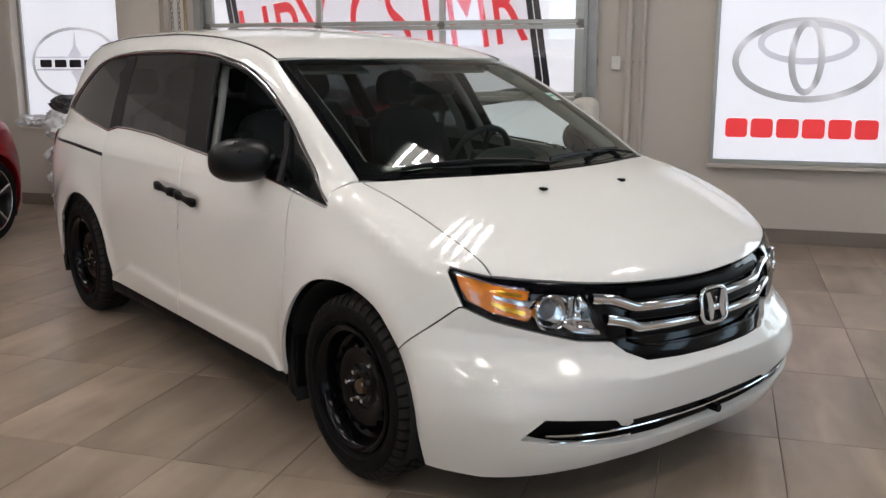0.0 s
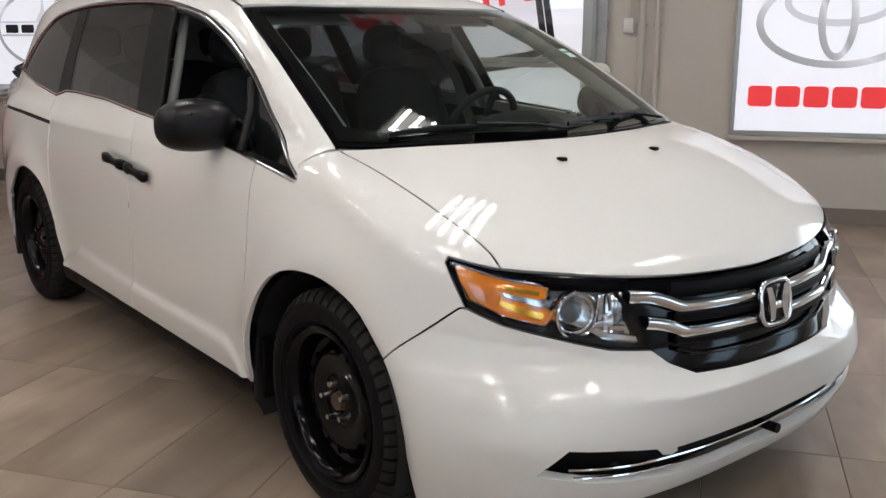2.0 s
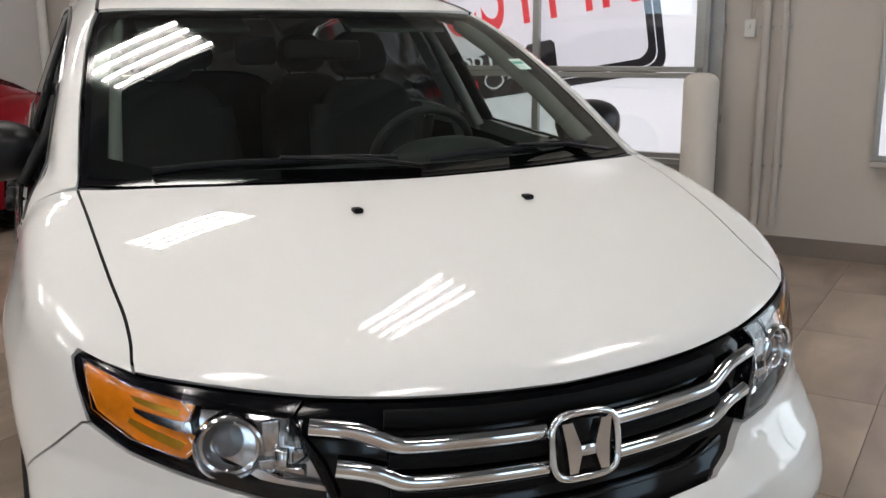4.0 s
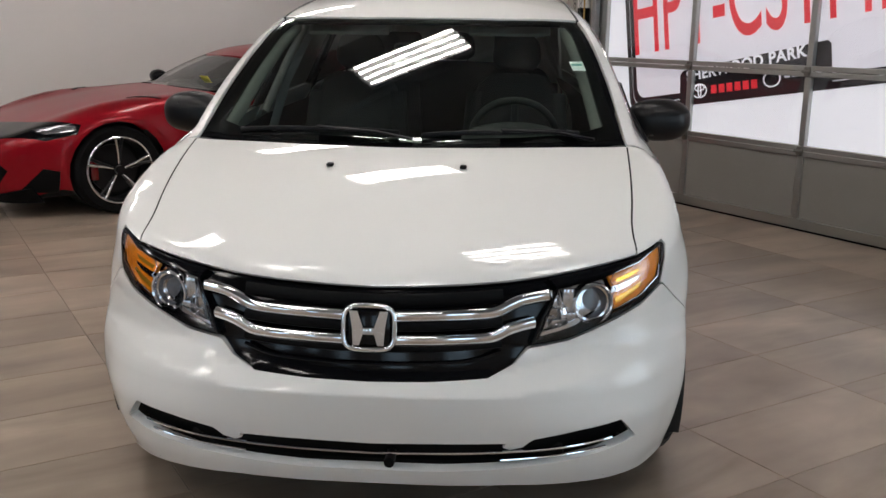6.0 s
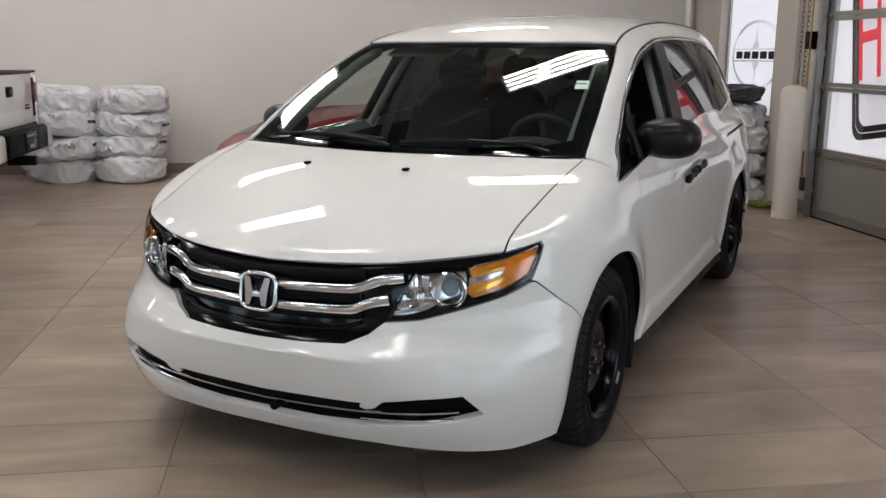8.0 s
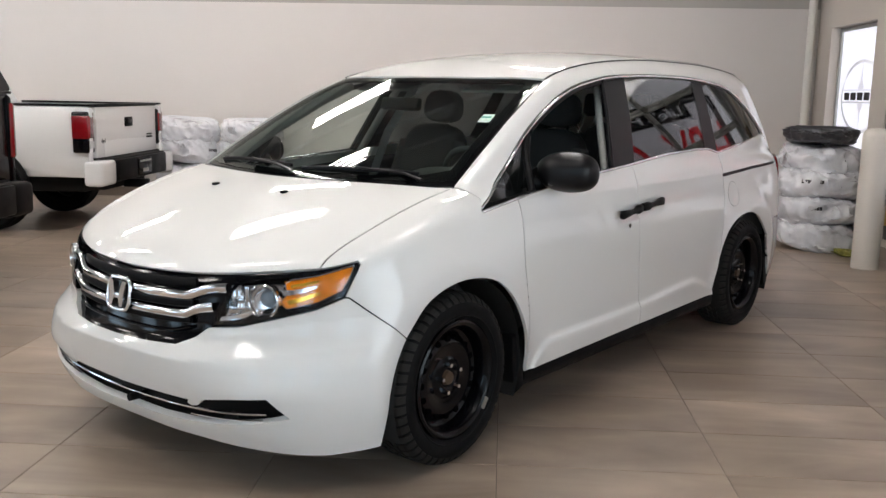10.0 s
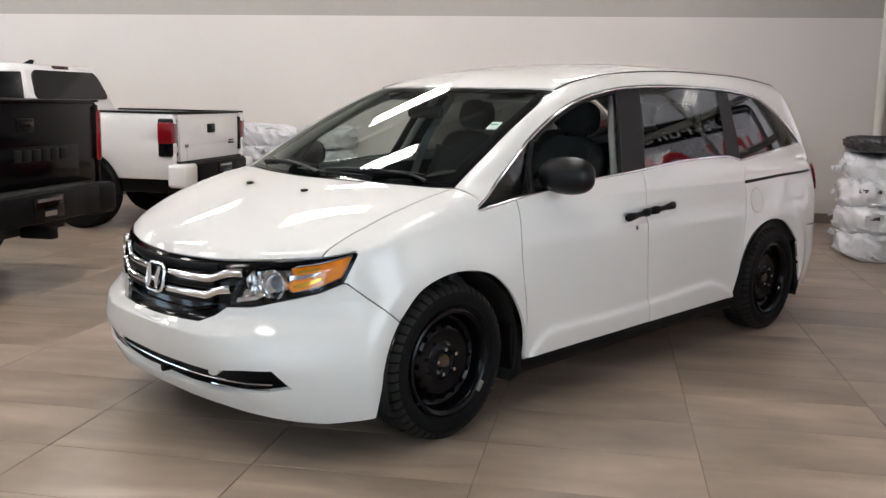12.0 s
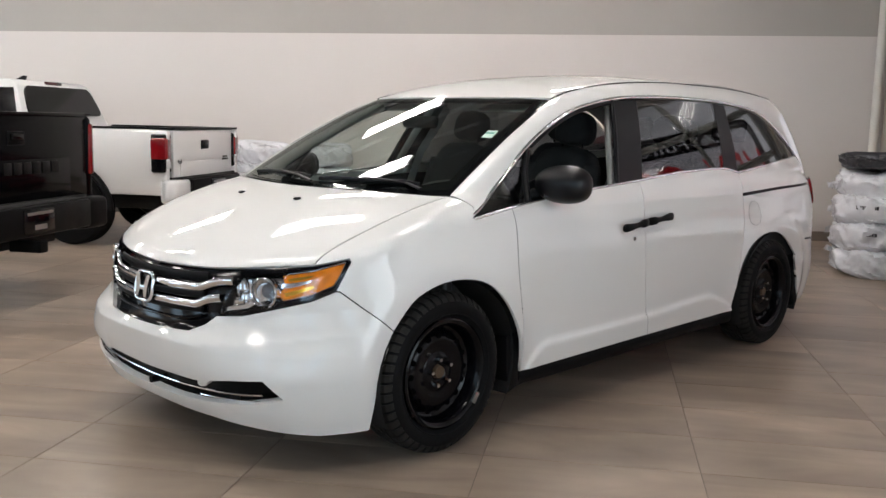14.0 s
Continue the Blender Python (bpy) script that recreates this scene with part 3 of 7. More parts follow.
for u, s in ((GL + 0.01, -1), (GR - 0.01, 1)):
    track = thing("door_track", ROOM @ pose(u, 4.33, 0), "galvanised steel track of the overhead door", "door track", "door tracks")
    bm = box((0.03, 0.06, D_TOP + 0.2), (0, 0, (D_TOP + 0.2) / 2))
    bm = box((0.09, 0.012, D_TOP + 0.2), (s * 0.05, 0.03, (D_TOP + 0.2) / 2), bm=bm)
    part("channel", bm, TRACK, track)
    for z in (0.25, 0.9, 1.5, 2.1, 2.7):
        part("bracket", box((0.10, 0.05, 0.06), (s * 0.05, 0.05, z), 0.004), TRACK, track)
    room_box("trim_jamb", (u - 0.05 if s < 0 else u + 0.02, 4.395, 0), (u - 0.02 if s < 0 else u + 0.05, V_WALL + 0.02, D_TOP), PLASTIC, "black weather strip beside the door")

# the printed banner behind the door's glass; its emission stands in for daylight behind
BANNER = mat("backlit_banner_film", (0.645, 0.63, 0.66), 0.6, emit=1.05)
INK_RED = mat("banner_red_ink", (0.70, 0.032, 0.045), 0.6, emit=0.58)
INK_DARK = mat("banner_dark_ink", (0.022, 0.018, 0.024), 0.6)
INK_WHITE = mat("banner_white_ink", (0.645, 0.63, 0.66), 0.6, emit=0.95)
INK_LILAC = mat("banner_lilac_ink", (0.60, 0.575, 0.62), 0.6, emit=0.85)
banner = room_thing("banner", (GL + GR) / 2, 4.46, 0, "backlit advertising banner with red letters behind the door glass", "banner")


def at_room(host, m):
    """A room pose as the local pose of a part of host."""
    return host.matrix_basis.inverted() @ ROOM @ m


def sheet(name, outline, v, material, parent, label="", m=Matrix.Identity(4), hole=None):
    """A thin printed sheet: an outline in the plane of the garage wall."""
    bm = prism(outline, 0.002, "xz")
    return obj(name, bm, material, parent, label, m=at_room(parent, Matrix.Translation((0, v, 0)) @ m))


def rect(x0, z0, x1, z1):
    return [(x0, z0), (x1, z0), (x1, z1), (x0, z1)]


def round_rect(x0, z0, x1, z1, r, n=6):
    out = []
    for cx, cz, a0 in ((x1 - r, z1 - r, 0), (x0 + r, z1 - r, 90), (x0 + r, z0 + r, 180), (x1 - r, z0 + r, 270)):
        out += [(cx + r * math.cos(radians(a0 + 90 * k / n)), cz + r * math.sin(radians(a0 + 90 * k / n))) for k in range(n + 1)]
    return out


def text_mesh(words, height, width=None, depth=0.002, spacing=1.0, bold=0.0):
    """Letters of the built-in font as a bmesh in the xz plane, facing -y, from the origin to the right."""
    cu = bpy.data.curves.new("words", "FONT")
    cu.body, cu.extrude, cu.space_character, cu.offset = words, depth / 2, spacing, bold
    tmp = bpy.data.objects.new("words", cu)
    scene.collection.objects.link(tmp)
    me = bpy.data.meshes.new_from_object(tmp.evaluated_get(bpy.context.evaluated_depsgraph_get()))
    bm = bmesh.new()
    bm.from_mesh(me)
    bpy.data.objects.remove(tmp)
    bpy.data.curves.remove(cu)
    bpy.data.meshes.remove(me)
    xs, ys = [v.co.x for v in bm.verts], [v.co.y for v in bm.verts]
    sy = height / (max(ys) - min(ys))
    sx = sy if width is None else width / (max(xs) - min(xs))
    x0, y0 = min(xs), min(ys)
    for v in bm.verts:
        v.co = Vector(((v.co.x - x0) * sx, -v.co.z, (v.co.y - y0) * sy))
    return bm


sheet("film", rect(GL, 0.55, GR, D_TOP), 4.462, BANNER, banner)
BOARD = Matrix.Translation((-3.75, 0, 0.745)) @ Matrix.Rotation(radians(-8.9), 4, "Y")
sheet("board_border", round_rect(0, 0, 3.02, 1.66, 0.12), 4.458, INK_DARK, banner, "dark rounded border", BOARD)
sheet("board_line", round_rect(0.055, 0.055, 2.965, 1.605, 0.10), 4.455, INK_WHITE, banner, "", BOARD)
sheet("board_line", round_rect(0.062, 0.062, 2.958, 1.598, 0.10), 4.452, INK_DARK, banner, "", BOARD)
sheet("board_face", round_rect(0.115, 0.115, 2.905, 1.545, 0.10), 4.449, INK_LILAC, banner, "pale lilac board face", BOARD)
part("letters", moved(text_mesh("HPY-CSTMR", 0.74, 2.76), banner.matrix_basis.inverted() @ ROOM @ Matrix.Translation((0, 4.440, 0)) @ BOARD @ Matrix.Translation((0.125, 0, 0.50))), INK_RED, banner, "tall red letters", 0)
sheet("ribbon", [(0.66, 0.0), (2.20, 0.0), (2.20, 0.33), (2.17, 0.36), (0.72, 0.30), (0.68, 0.27)], 4.437, INK_DARK, banner, "black ribbon below the letters", BOARD)
part("ribbon_word", moved(text_mesh("SHERWOOD PARK", 0.095, 1.24, spacing=1.08, bold=0.028), banner.matrix_basis.inverted() @ ROOM @ Matrix.Translation((0, 4.433, 0)) @ BOARD @ Matrix.Translation((0.76, 0, 0.200)) @ Matrix.Rotation(radians(-2.9), 4, "Y")), INK_WHITE, banner, "white ribbon letters", 0)
for k in range(6):
    sheet("ribbon_mark", rect(1.03 + 0.085 * k, 0.075, 1.09 + 0.085 * k, 0.145), 4.433, INK_RED, banner, "", BOARD)
def disc_ring(cx, cz, a, b, w, n=48):
    """An elliptic ring as a bmesh sheet in the xz plane."""
    bm = bmesh.new()
    o, i, o2, i2 = [], [], [], []
    for k in range(n):
        t = 2 * math.pi * k / n
        for lst, f, y in ((o, 1, 0), (i, 0, 0), (o2, 1, 0.003), (i2, 0, 0.003)):
            lst.append(bm.verts.new((cx + (a - (0 if f else w)) * math.cos(t), y, cz + (b - (0 if f else w)) * math.sin(t))))
    for k in range(n):
        j = (k + 1) % n
        bm.faces.new((o[k], o[j], i[j], i[k]))
        bm.faces.new((o2[k], i2[k], i2[j], o2[j]))
        bm.faces.new((o[k], o2[k], o2[j], o[j]))
        bm.faces.new((i[k], i[j], i2[j], i2[k]))
    bmesh.ops.recalc_face_normals(bm, faces=bm.faces)
    return bm
for cx, cz, a, b in ((0.90, 0.11, 0.085, 0.062), (0.90, 0.135, 0.06, 0.03), (0.90, 0.11, 0.022, 0.058), (1.66, 0.13, 0.085, 0.065)):
    obj("ribbon_mark", disc_ring(cx, cz, a, b, 0.012), INK_WHITE, banner, m=at_room(banner, Matrix.Translation((0, 4.431, 0)) @ BOARD))
for k in range(5):
    sheet("ribbon_mark", rect(1.78 + 0.07 * k, 0.125, 1.83 + 0.07 * k, 0.15), 4.433, INK_LILAC, banner, "", BOARD)
sheet("top_band", rect(0.50, 1.36, 2.55, 1.60), 4.437, INK_DARK, banner, "black band above the letters", BOARD)
x = 0.62
for word, w in (("Life's", 0.44), ("Full", 0.36), ("of", 0.19), ("Choices", 0.63)):
    part("slogan_word", moved(text_mesh(word, 0.13, w), banner.matrix_basis.inverted() @ ROOM @ Matrix.Translation((0, 4.432, 0)) @ BOARD @ Matrix.Translation((x, 0, 1.41))), INK_WHITE, banner, "white slogan letters", 0)
    x += w + 0.06
PANE = glass_mat("door_glass", (0.93, 0.94, 0.95))
for z0, z1 in zip(RAILS[1:], RAILS[2:]):
    for u0, u1 in zip(COLS, COLS[1:]):
        p = door_part("pane", u0 + 0.02, u1 - 0.02, z0 + 0.035, z1 - 0.04, 4.402, 4.406, PANE, "clear door pane", 0)
        p.visible_shadow = False

# light boxes with signs
SIGNWHITE = mat("lit_sign_face", (0.60, 0.61, 0.67), 0.4, emit=0.85)
SIGNRED = mat("sign_red_film", (0.72, 0.04, 0.045), 0.4, emit=0.55)
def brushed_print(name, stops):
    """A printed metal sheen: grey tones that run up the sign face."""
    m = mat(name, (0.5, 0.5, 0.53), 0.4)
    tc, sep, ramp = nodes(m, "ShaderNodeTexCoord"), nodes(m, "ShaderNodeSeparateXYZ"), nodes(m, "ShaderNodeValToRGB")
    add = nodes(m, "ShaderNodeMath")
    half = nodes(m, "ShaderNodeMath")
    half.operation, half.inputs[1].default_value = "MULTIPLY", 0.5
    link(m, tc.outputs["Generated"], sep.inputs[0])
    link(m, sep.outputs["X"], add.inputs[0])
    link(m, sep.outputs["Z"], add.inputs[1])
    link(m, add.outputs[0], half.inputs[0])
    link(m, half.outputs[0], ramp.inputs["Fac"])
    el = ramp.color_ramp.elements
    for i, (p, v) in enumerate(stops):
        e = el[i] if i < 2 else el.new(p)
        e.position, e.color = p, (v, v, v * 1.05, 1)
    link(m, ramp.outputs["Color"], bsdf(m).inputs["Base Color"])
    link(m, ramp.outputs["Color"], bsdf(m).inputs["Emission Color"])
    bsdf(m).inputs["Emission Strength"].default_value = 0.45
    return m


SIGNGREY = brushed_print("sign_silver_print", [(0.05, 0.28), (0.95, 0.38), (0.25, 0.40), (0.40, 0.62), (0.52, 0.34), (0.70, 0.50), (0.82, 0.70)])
SIGNPALE = mat("sign_pale_print", (0.48, 0.48, 0.52), 0.4, emit=0.62)


def light_box(u0, u1, z0, z1, label, back=0.0):
    b = room_thing("light_box", (u0 + u1) / 2, V_WALL, 0, label, "sign", "light boxes")
    v0, v1 = 4.36 + back, 4.42 + back
    for lo, hi in (((u0 - 0.035, v0, z0 - 0.035), (u0, v1, z1 + 0.035)), ((u1, v0, z0 - 0.035), (u1 + 0.035, v1, z1 + 0.035)), ((u0, v0, z0 - 0.035), (u1, v1, z0)), ((u0, v0, z1), (u1, v1, z1 + 0.035))):
        room_box("frame", lo, hi, ALU, "silver frame", bevel=0.003, parent=b)
    room_box("face", (u0, v0 + 0.025, z0), (u1, v1, z1), SIGNWHITE, "white lit face", parent=b)
    return b


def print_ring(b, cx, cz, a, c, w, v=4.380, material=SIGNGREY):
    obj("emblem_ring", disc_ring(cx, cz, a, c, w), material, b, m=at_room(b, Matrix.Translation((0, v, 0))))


toy = light_box(0.636, 2.02, 0.705, 2.12, "white lit wall sign with silver ovals and red blocks")
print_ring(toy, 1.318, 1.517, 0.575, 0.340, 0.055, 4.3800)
print_ring(toy, 1.318, 1.655, 0.385, 0.175, 0.055, 4.3790, SIGNPALE)
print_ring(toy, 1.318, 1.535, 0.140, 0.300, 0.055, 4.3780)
for k in range(6):
    x0 = 0.722 + 0.2 * k
    sheet("red_block", round_rect(x0, 0.888, x0 + 0.175, 1.045, 0.03), 4.3795, SIGNRED, toy, "plain red block in place of a letter")
scion = light_box(-6.41, -5.21, 0.87, 2.165, "recessed white lit wall sign with a silver oval emblem", 0.155)
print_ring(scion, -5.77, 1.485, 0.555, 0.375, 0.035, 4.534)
sheet("emblem_blade", [(-5.77, 1.86), (-5.755, 1.66), (-5.70, 1.575), (-5.77, 1.545), (-5.87, 1.565), (-5.80, 1.66)], 4.533, SIGNPALE, scion)
sheet("emblem_blade", [(-5.77, 1.11), (-5.755, 1.32), (-5.69, 1.40), (-5.77, 1.43), (-5.85, 1.40), (-5.795, 1.32)], 4.533, SIGNPALE, scion)
for z in (1.55, 1.425):
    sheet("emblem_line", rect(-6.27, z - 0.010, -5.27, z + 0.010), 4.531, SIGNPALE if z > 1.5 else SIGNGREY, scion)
for k in range(5):
    sheet("dark_block", round_rect(-6.22 + 0.182 * k, 1.447, -6.075 + 0.182 * k, 1.526, 0.012), 4.529, INK_DARK, scion, "plain dark block in place of a letter")
room_box("trim_sill", (0.59, 4.33, 0.635), (2.06, 4.42, 0.668), WALLPAINT, "painted ledge below the sign", bevel=0.004)
room_box("trim_sill_2", (-6.448, 4.385, 0.812), (-5.172, 4.51, 0.833), WALLPAINT, "painted ledge below the sign", bevel=0.004)

# bollards, pipes, switch, chain hoist
for u, v in ((-4.17, 4.11), (-0.40, 4.02)):
    b = room_thing("bollard", u, v, 0, "cream plastic-sleeved safety bollard beside the door", "bollard", "bollards")
    part("sleeve", lathe([(0.0, 0.0), (0.112, 0.0), (0.112, 1.15), (0.108, 1.175), (0.085, 1.200), (0.05, 1.214), (0.0, 1.218)], 40, "z"), BOLLARD, b, "", 40)
pipe = room_thing("drain_pipe", -7.90, 4.66, 0, "white painted pipe standing in the room corner", "pipe")
part("pipe", cyl(0.05, H_CEIL, (0, 0, H_CEIL / 2), seg=24), PIPEWHITE, pipe)
for z in (1.35, 3.0):
    part("clamp", cyl(0.056, 0.03, (0, 0, z), seg=24), PIPEWHITE, pipe)
column = room_box("column", (-5.0, 4.34, 0), (-4.62, V_WALL, H_CEIL), WALLPAINT, "painted wall pier between sign and door")
for u, r in ((-4.55, 0.012), (0.02, 0.02), (-0.10, 0.028)):
    c = room_thing("conduit", u, 4.385, 0, "grey painted steel conduit fixed to the wall", "conduit", "conduits")
    part("tube", cyl(r, H_CEIL - 0.2, (0, 0, H_CEIL / 2 + 0.1), seg=14), WALLPAINT, c)
    for z in (0.6, 1.5, 2.4):
        part("strap", box((r * 3.4, 0.02, 0.02), (0, 0.02, z), 0.003), ALU, c)
sw = room_thing("wall_switch", -0.205, 4.40, 1.495, "white wall switch box with conduit above it", "switch")
part("box", box((0.072, 0.04, 0.115), bevel=0.006), PIPEWHITE, sw)
part("cover_plate", box((0.062, 0.006, 0.105), (0, -0.022, 0), 0.002), PIPEWHITE, sw)
part("toggle", box((0.014, 0.016, 0.03), (0, -0.03, 0.012), 0.003), PIPEWHITE, sw)
part("feed", cyl(0.011, 2.2, (0.01, 0.005, 1.16), seg=12), WALLPAINT, sw, "thin grey conduit")
hoist = room_thing("chain_hoist", -4.42, 4.30, 0, "steel hand chain and yellow rope of the overhead door", "chain hoist")
for dx, dy in ((-0.035, 0.0), (0.03, 0.02)):
    bm = bmesh.new()
    for k in range(90):
        z = 0.55 + k * 0.045
        bm = join(bm, moved(lathe([(0.014, -0.003), (0.017, 0.0), (0.014, 0.003), (0.011, 0.0), (0.014, -0.003)], 8, "x" if k % 2 else "y"), Matrix.Translation((dx, dy, z)) @ Matrix.Diagonal((1, 1, 1.7, 1))))
    part("chain", bm, vary(mat("dark_chain", (0.10, 0.095, 0.09), 0.4, metal=0.8), 30) if dx < 0 else bpy.data.materials["dark_chain"], hoist, "dark steel chain", 40)
part("rope", tube([(0.09, 0.02, 0.35), (0.085, 0.02, 1.2), (0.09, 0.02, 2.2), (0.088, 0.02, 3.6)], 0.011, 8), vary(mat("yellow_rope", (0.48, 0.30, 0.10), 0.8), 60, 0.7, 1.2), hoist, "faded yellow rope")
part("wall_bracket", box((0.12, 0.06, 0.16), (0.03, 0.06, 1.62), 0.006), PLASTIC, hoist, "black bracket")
part("lock_box", box((0.10, 0.07, 0.12), (0.16, 0.03, 0.30), 0.006), vary(mat("dark_hardware", (0.05, 0.05, 0.055), 0.5, metal=0.5), 20), hoist, "dark door lock")
part("wall_rail", box((0.16, 0.03, 2.6), (-0.02, 0.10, 1.9), 0.004), PIPEWHITE, hoist, "white wall rail")
part("cord", tube([(0.14, 0.02, 0.60), (0.17, 0.0, 0.45), (0.22, -0.02, 0.38)], 0.007, 8), mat("red_cord", (0.5, 0.09, 0.05), 0.7), hoist, "red pull cord")

# ceiling lights
TUBE = mat("fluorescent_tube", (1.0, 0.945, 0.90), emit=34.0)
HOUSING = vary(mat("lamp_housing", (0.34, 0.34, 0.34), 0.45), 3)
fixture = room_thing("ceiling_light", 2.4, 1.35, 4.30, "white high-bay fluorescent fixture hung from the ceiling", "ceiling light", "ceiling lights")
part("housing", box((0.52, 1.28, 0.03), (0, 0, 0.05), 0.006), HOUSING, fixture)
for dx in (-0.18, -0.06, 0.06, 0.18):
    part("tube", cyl(0.019, 1.2, (dx, 0, 0), "y", 10), TUBE, fixture, "lit fluorescent tube", 60)
    part("reflector", box((0.006, 1.26, 0.05), (dx + 0.06, 0, 0.02)), HOUSING, fixture)
for y in (-0.5, 0.5):
    part("hanger", cyl(0.006, H_CEIL - 4.30 - 0.06, (0, y, (H_CEIL - 4.30) / 2 + 0.03), seg=8), ALU, fixture)
for u in (2.4, -0.25, -2.75, -5.4):
    for v in (1.35, -1.7, -4.75, -7.8, -10.8):
        if (u, v) != (2.4, 1.35):
            copy_thing(fixture, ROOM @ pose(u, v, 4.30))

# ---------------------------------------------------------------- the van
OBLIQUE = View("flat", (-1, 0.25, -0.75))
SCREEN = View("flat", (0, 1, -0.55))
ROUND = View("round", axis=(0, 0.05))
BACK = View("flat", (0, -1, 0))
QUARTER = View("flat", (-1, -0.5, 0))
REAR_TOP = View("flat", (-1, -0.35, -0.75))


def on_side(pts):
    return [tuple(p) for p in SIDE.lift(VAN, SIDE.flat2d([(0, y, z) for y, z in pts]))]


def on_front(pts):
    return [tuple(p) for p in FRONT.lift(VAN, FRONT.flat2d([(x, 0, z) for x, z in pts]))]


def on_top(pts):
    return [tuple(p) for p in TOP.lift(VAN, TOP.flat2d([(x, y, 0) for x, y in pts]))]


def both(pts):
    """A half outline from the middle line outwards, closed by its mirror image."""
    return [(-p[0], *p[1:]) for p in pts[::-1] if abs(p[0]) > 1e-4] + list(pts)


SEAM_HOOD = spline([(0.752, -0.52), (0.748, -0.478), (0.750, -0.404), (0.762, -0.299), (0.774, -0.155), (0.784, 0.0), (0.793, 0.142)], 4)
EDGE_HOOD = spline([(0.0, 0.777), (0.154, 0.781), (0.318, 0.787), (0.478, 0.799), (0.640, 0.817), (0.752, 0.829)], 4)
BASE_SCREEN = spline([(0.0, -0.072), (0.2, -0.052), (0.4, -0.009), (0.68, 0.088), (0.793, 0.142)], 4)
SEAM_BUMPER = spline([(-0.483, 0.731), (-0.403, 0.657), (-0.298, 0.567)], 6)
ARCH_F = spline([(-0.298, 0.567), (-0.213, 0.670), (-0.116, 0.718), (0.0, 0.740), (0.13, 0.730), (0.234, 0.691), (0.33, 0.612), (0.406, 0.512), (0.453, 0.426), (0.478, 0.33)], 3)
ARCH_LOW = [(-0.298, 0.567), (-0.337, 0.448), (-0.365, 0.314), (-0.372, 0.17)]
SEAM_DOOR = spline([(0.425, 1.018), (0.435, 0.95), (0.433, 0.85), (0.440, 0.685), (0.500, 0.262)], 4)
SEAM_SLIDE = [(1.486, 1.096), (1.462, 0.95), (1.462, 0.75), (1.482, 0.572), (1.545, 0.279)]
SEAM_QUARTER = [(2.611, 1.120), (2.565, 0.989), (2.535, 0.701), (2.507, 0.565), (2.492, 0.45), (2.478, 0.392)]
ARCH_R = spline([(2.465, 0.290), (2.478, 0.392), (2.527, 0.563), (2.640, 0.694), (2.828, 0.751), (3.048, 0.712), (3.237, 0.595), (3.33, 0.490), (3.40, 0.30)], 3)
BELT = [(0.180, 0.985), (0.425, 1.020), (0.526, 1.034), (0.835, 1.065), (1.299, 1.096), (1.486, 1.108), (1.889, 1.140), (2.30, 1.152), (2.46, 1.150), (2.60, 1.124), (3.063, 1.162), (3.685, 1.208)]
WIN_TOP = spline([(0.180, 0.990), (0.40, 1.10), (0.64, 1.26), (0.88, 1.378), (1.12, 1.460), (1.38, 1.508), (1.62, 1.533), (2.04, 1.547), (2.60, 1.542), (3.06, 1.504), (3.30, 1.432), (3.51, 1.318), (3.685, 1.208)], 4)
DITCH = spline([(0.657, 1.015), (0.637, 1.2), (0.622, 1.5), (0.612, 2.0), (0.605, 2.8), (0.585, 3.4), (0.53, 3.72)], 4)


def till(pts, y0, y1):
    """The stretch of a side curve between two places along the van, with cut ends."""
    ys, zs = np.array([p[0] for p in pts]), np.array([p[1] for p in pts])
    mid = [tuple(p) for p in pts if y0 + 0.004 < p[0] < y1 - 0.004]
    return [(y0, float(np.interp(y0, ys, zs)))] + mid + [(y1, float(np.interp(y1, ys, zs)))]


def strip(name, path, r, material, parent, label="", flat=None, mirror=True):
    for s in ((1, -1) if mirror else (1,)):
        part(name, tube([(s * x, y, z) for x, y, z in path], r, 8, flat=flat), material, parent, label, 60)


van = thing("minivan", None, "pearl white minivan with black steel wheels parked on tiles", "car")

# hood, fenders, bumper
seam3 = on_top(SEAM_HOOD)
edge3 = on_front(EDGE_HOOD)
base3 = on_top(BASE_SCREEN)
hood = panel("hood", VAN, TOP, both(edge3 + seam3 + base3[::-1])[:-1], PEARL, van, "smooth pearl white bonnet", step=0.03, gap=0.003)[0]
for x in (0.22, -0.22):
    c = on_top([(x, -0.226)])[0]
    part("washer_nozzle", moved(box((0.022, 0.03, 0.012), bevel=0.004), Matrix.Translation((c[0], c[1], c[2] + 0.004))), PLASTIC, hood, "black washer nozzle")
lamp_edge = on_front([(0.752, 0.829), (0.80, 0.842), (0.838, 0.856), (0.848, 0.845), (0.846, 0.80), (0.838, 0.760), (0.832, 0.733)])
fender_outline = (lamp_edge[::-1] + seam3 + [on_side([(0.20, 1.03)])[0]] + on_side([(0.175, 0.985), (0.30, 1.0)]) + on_side(SEAM_DOOR)
                  + on_side([(0.485, 0.262)]) + on_side(ARCH_F)[::-1] + on_side(SEAM_BUMPER)[::-1][1:])
panel("fender", VAN, OBLIQUE, fender_outline, PEARL, van, "pearl white front wing", mirror=True, gap=0.0026)
# black strip just under the hood seam, standing for the shade in the gap
strip("hood_seal", [(x, y, z - 0.0065) for x, y, z in seam3], 0.005, RUBBER, van, "black strip as shade in the hood gap")
lamp_low = [(0.832, 0.731), (0.770, 0.692), (0.655, 0.654), (0.545, 0.622), (0.436, 0.612)]
grille_low = [(0.436, 0.611), (0.395, 0.575), (0.325, 0.543), (0.172, 0.536), (0.0, 0.533)]
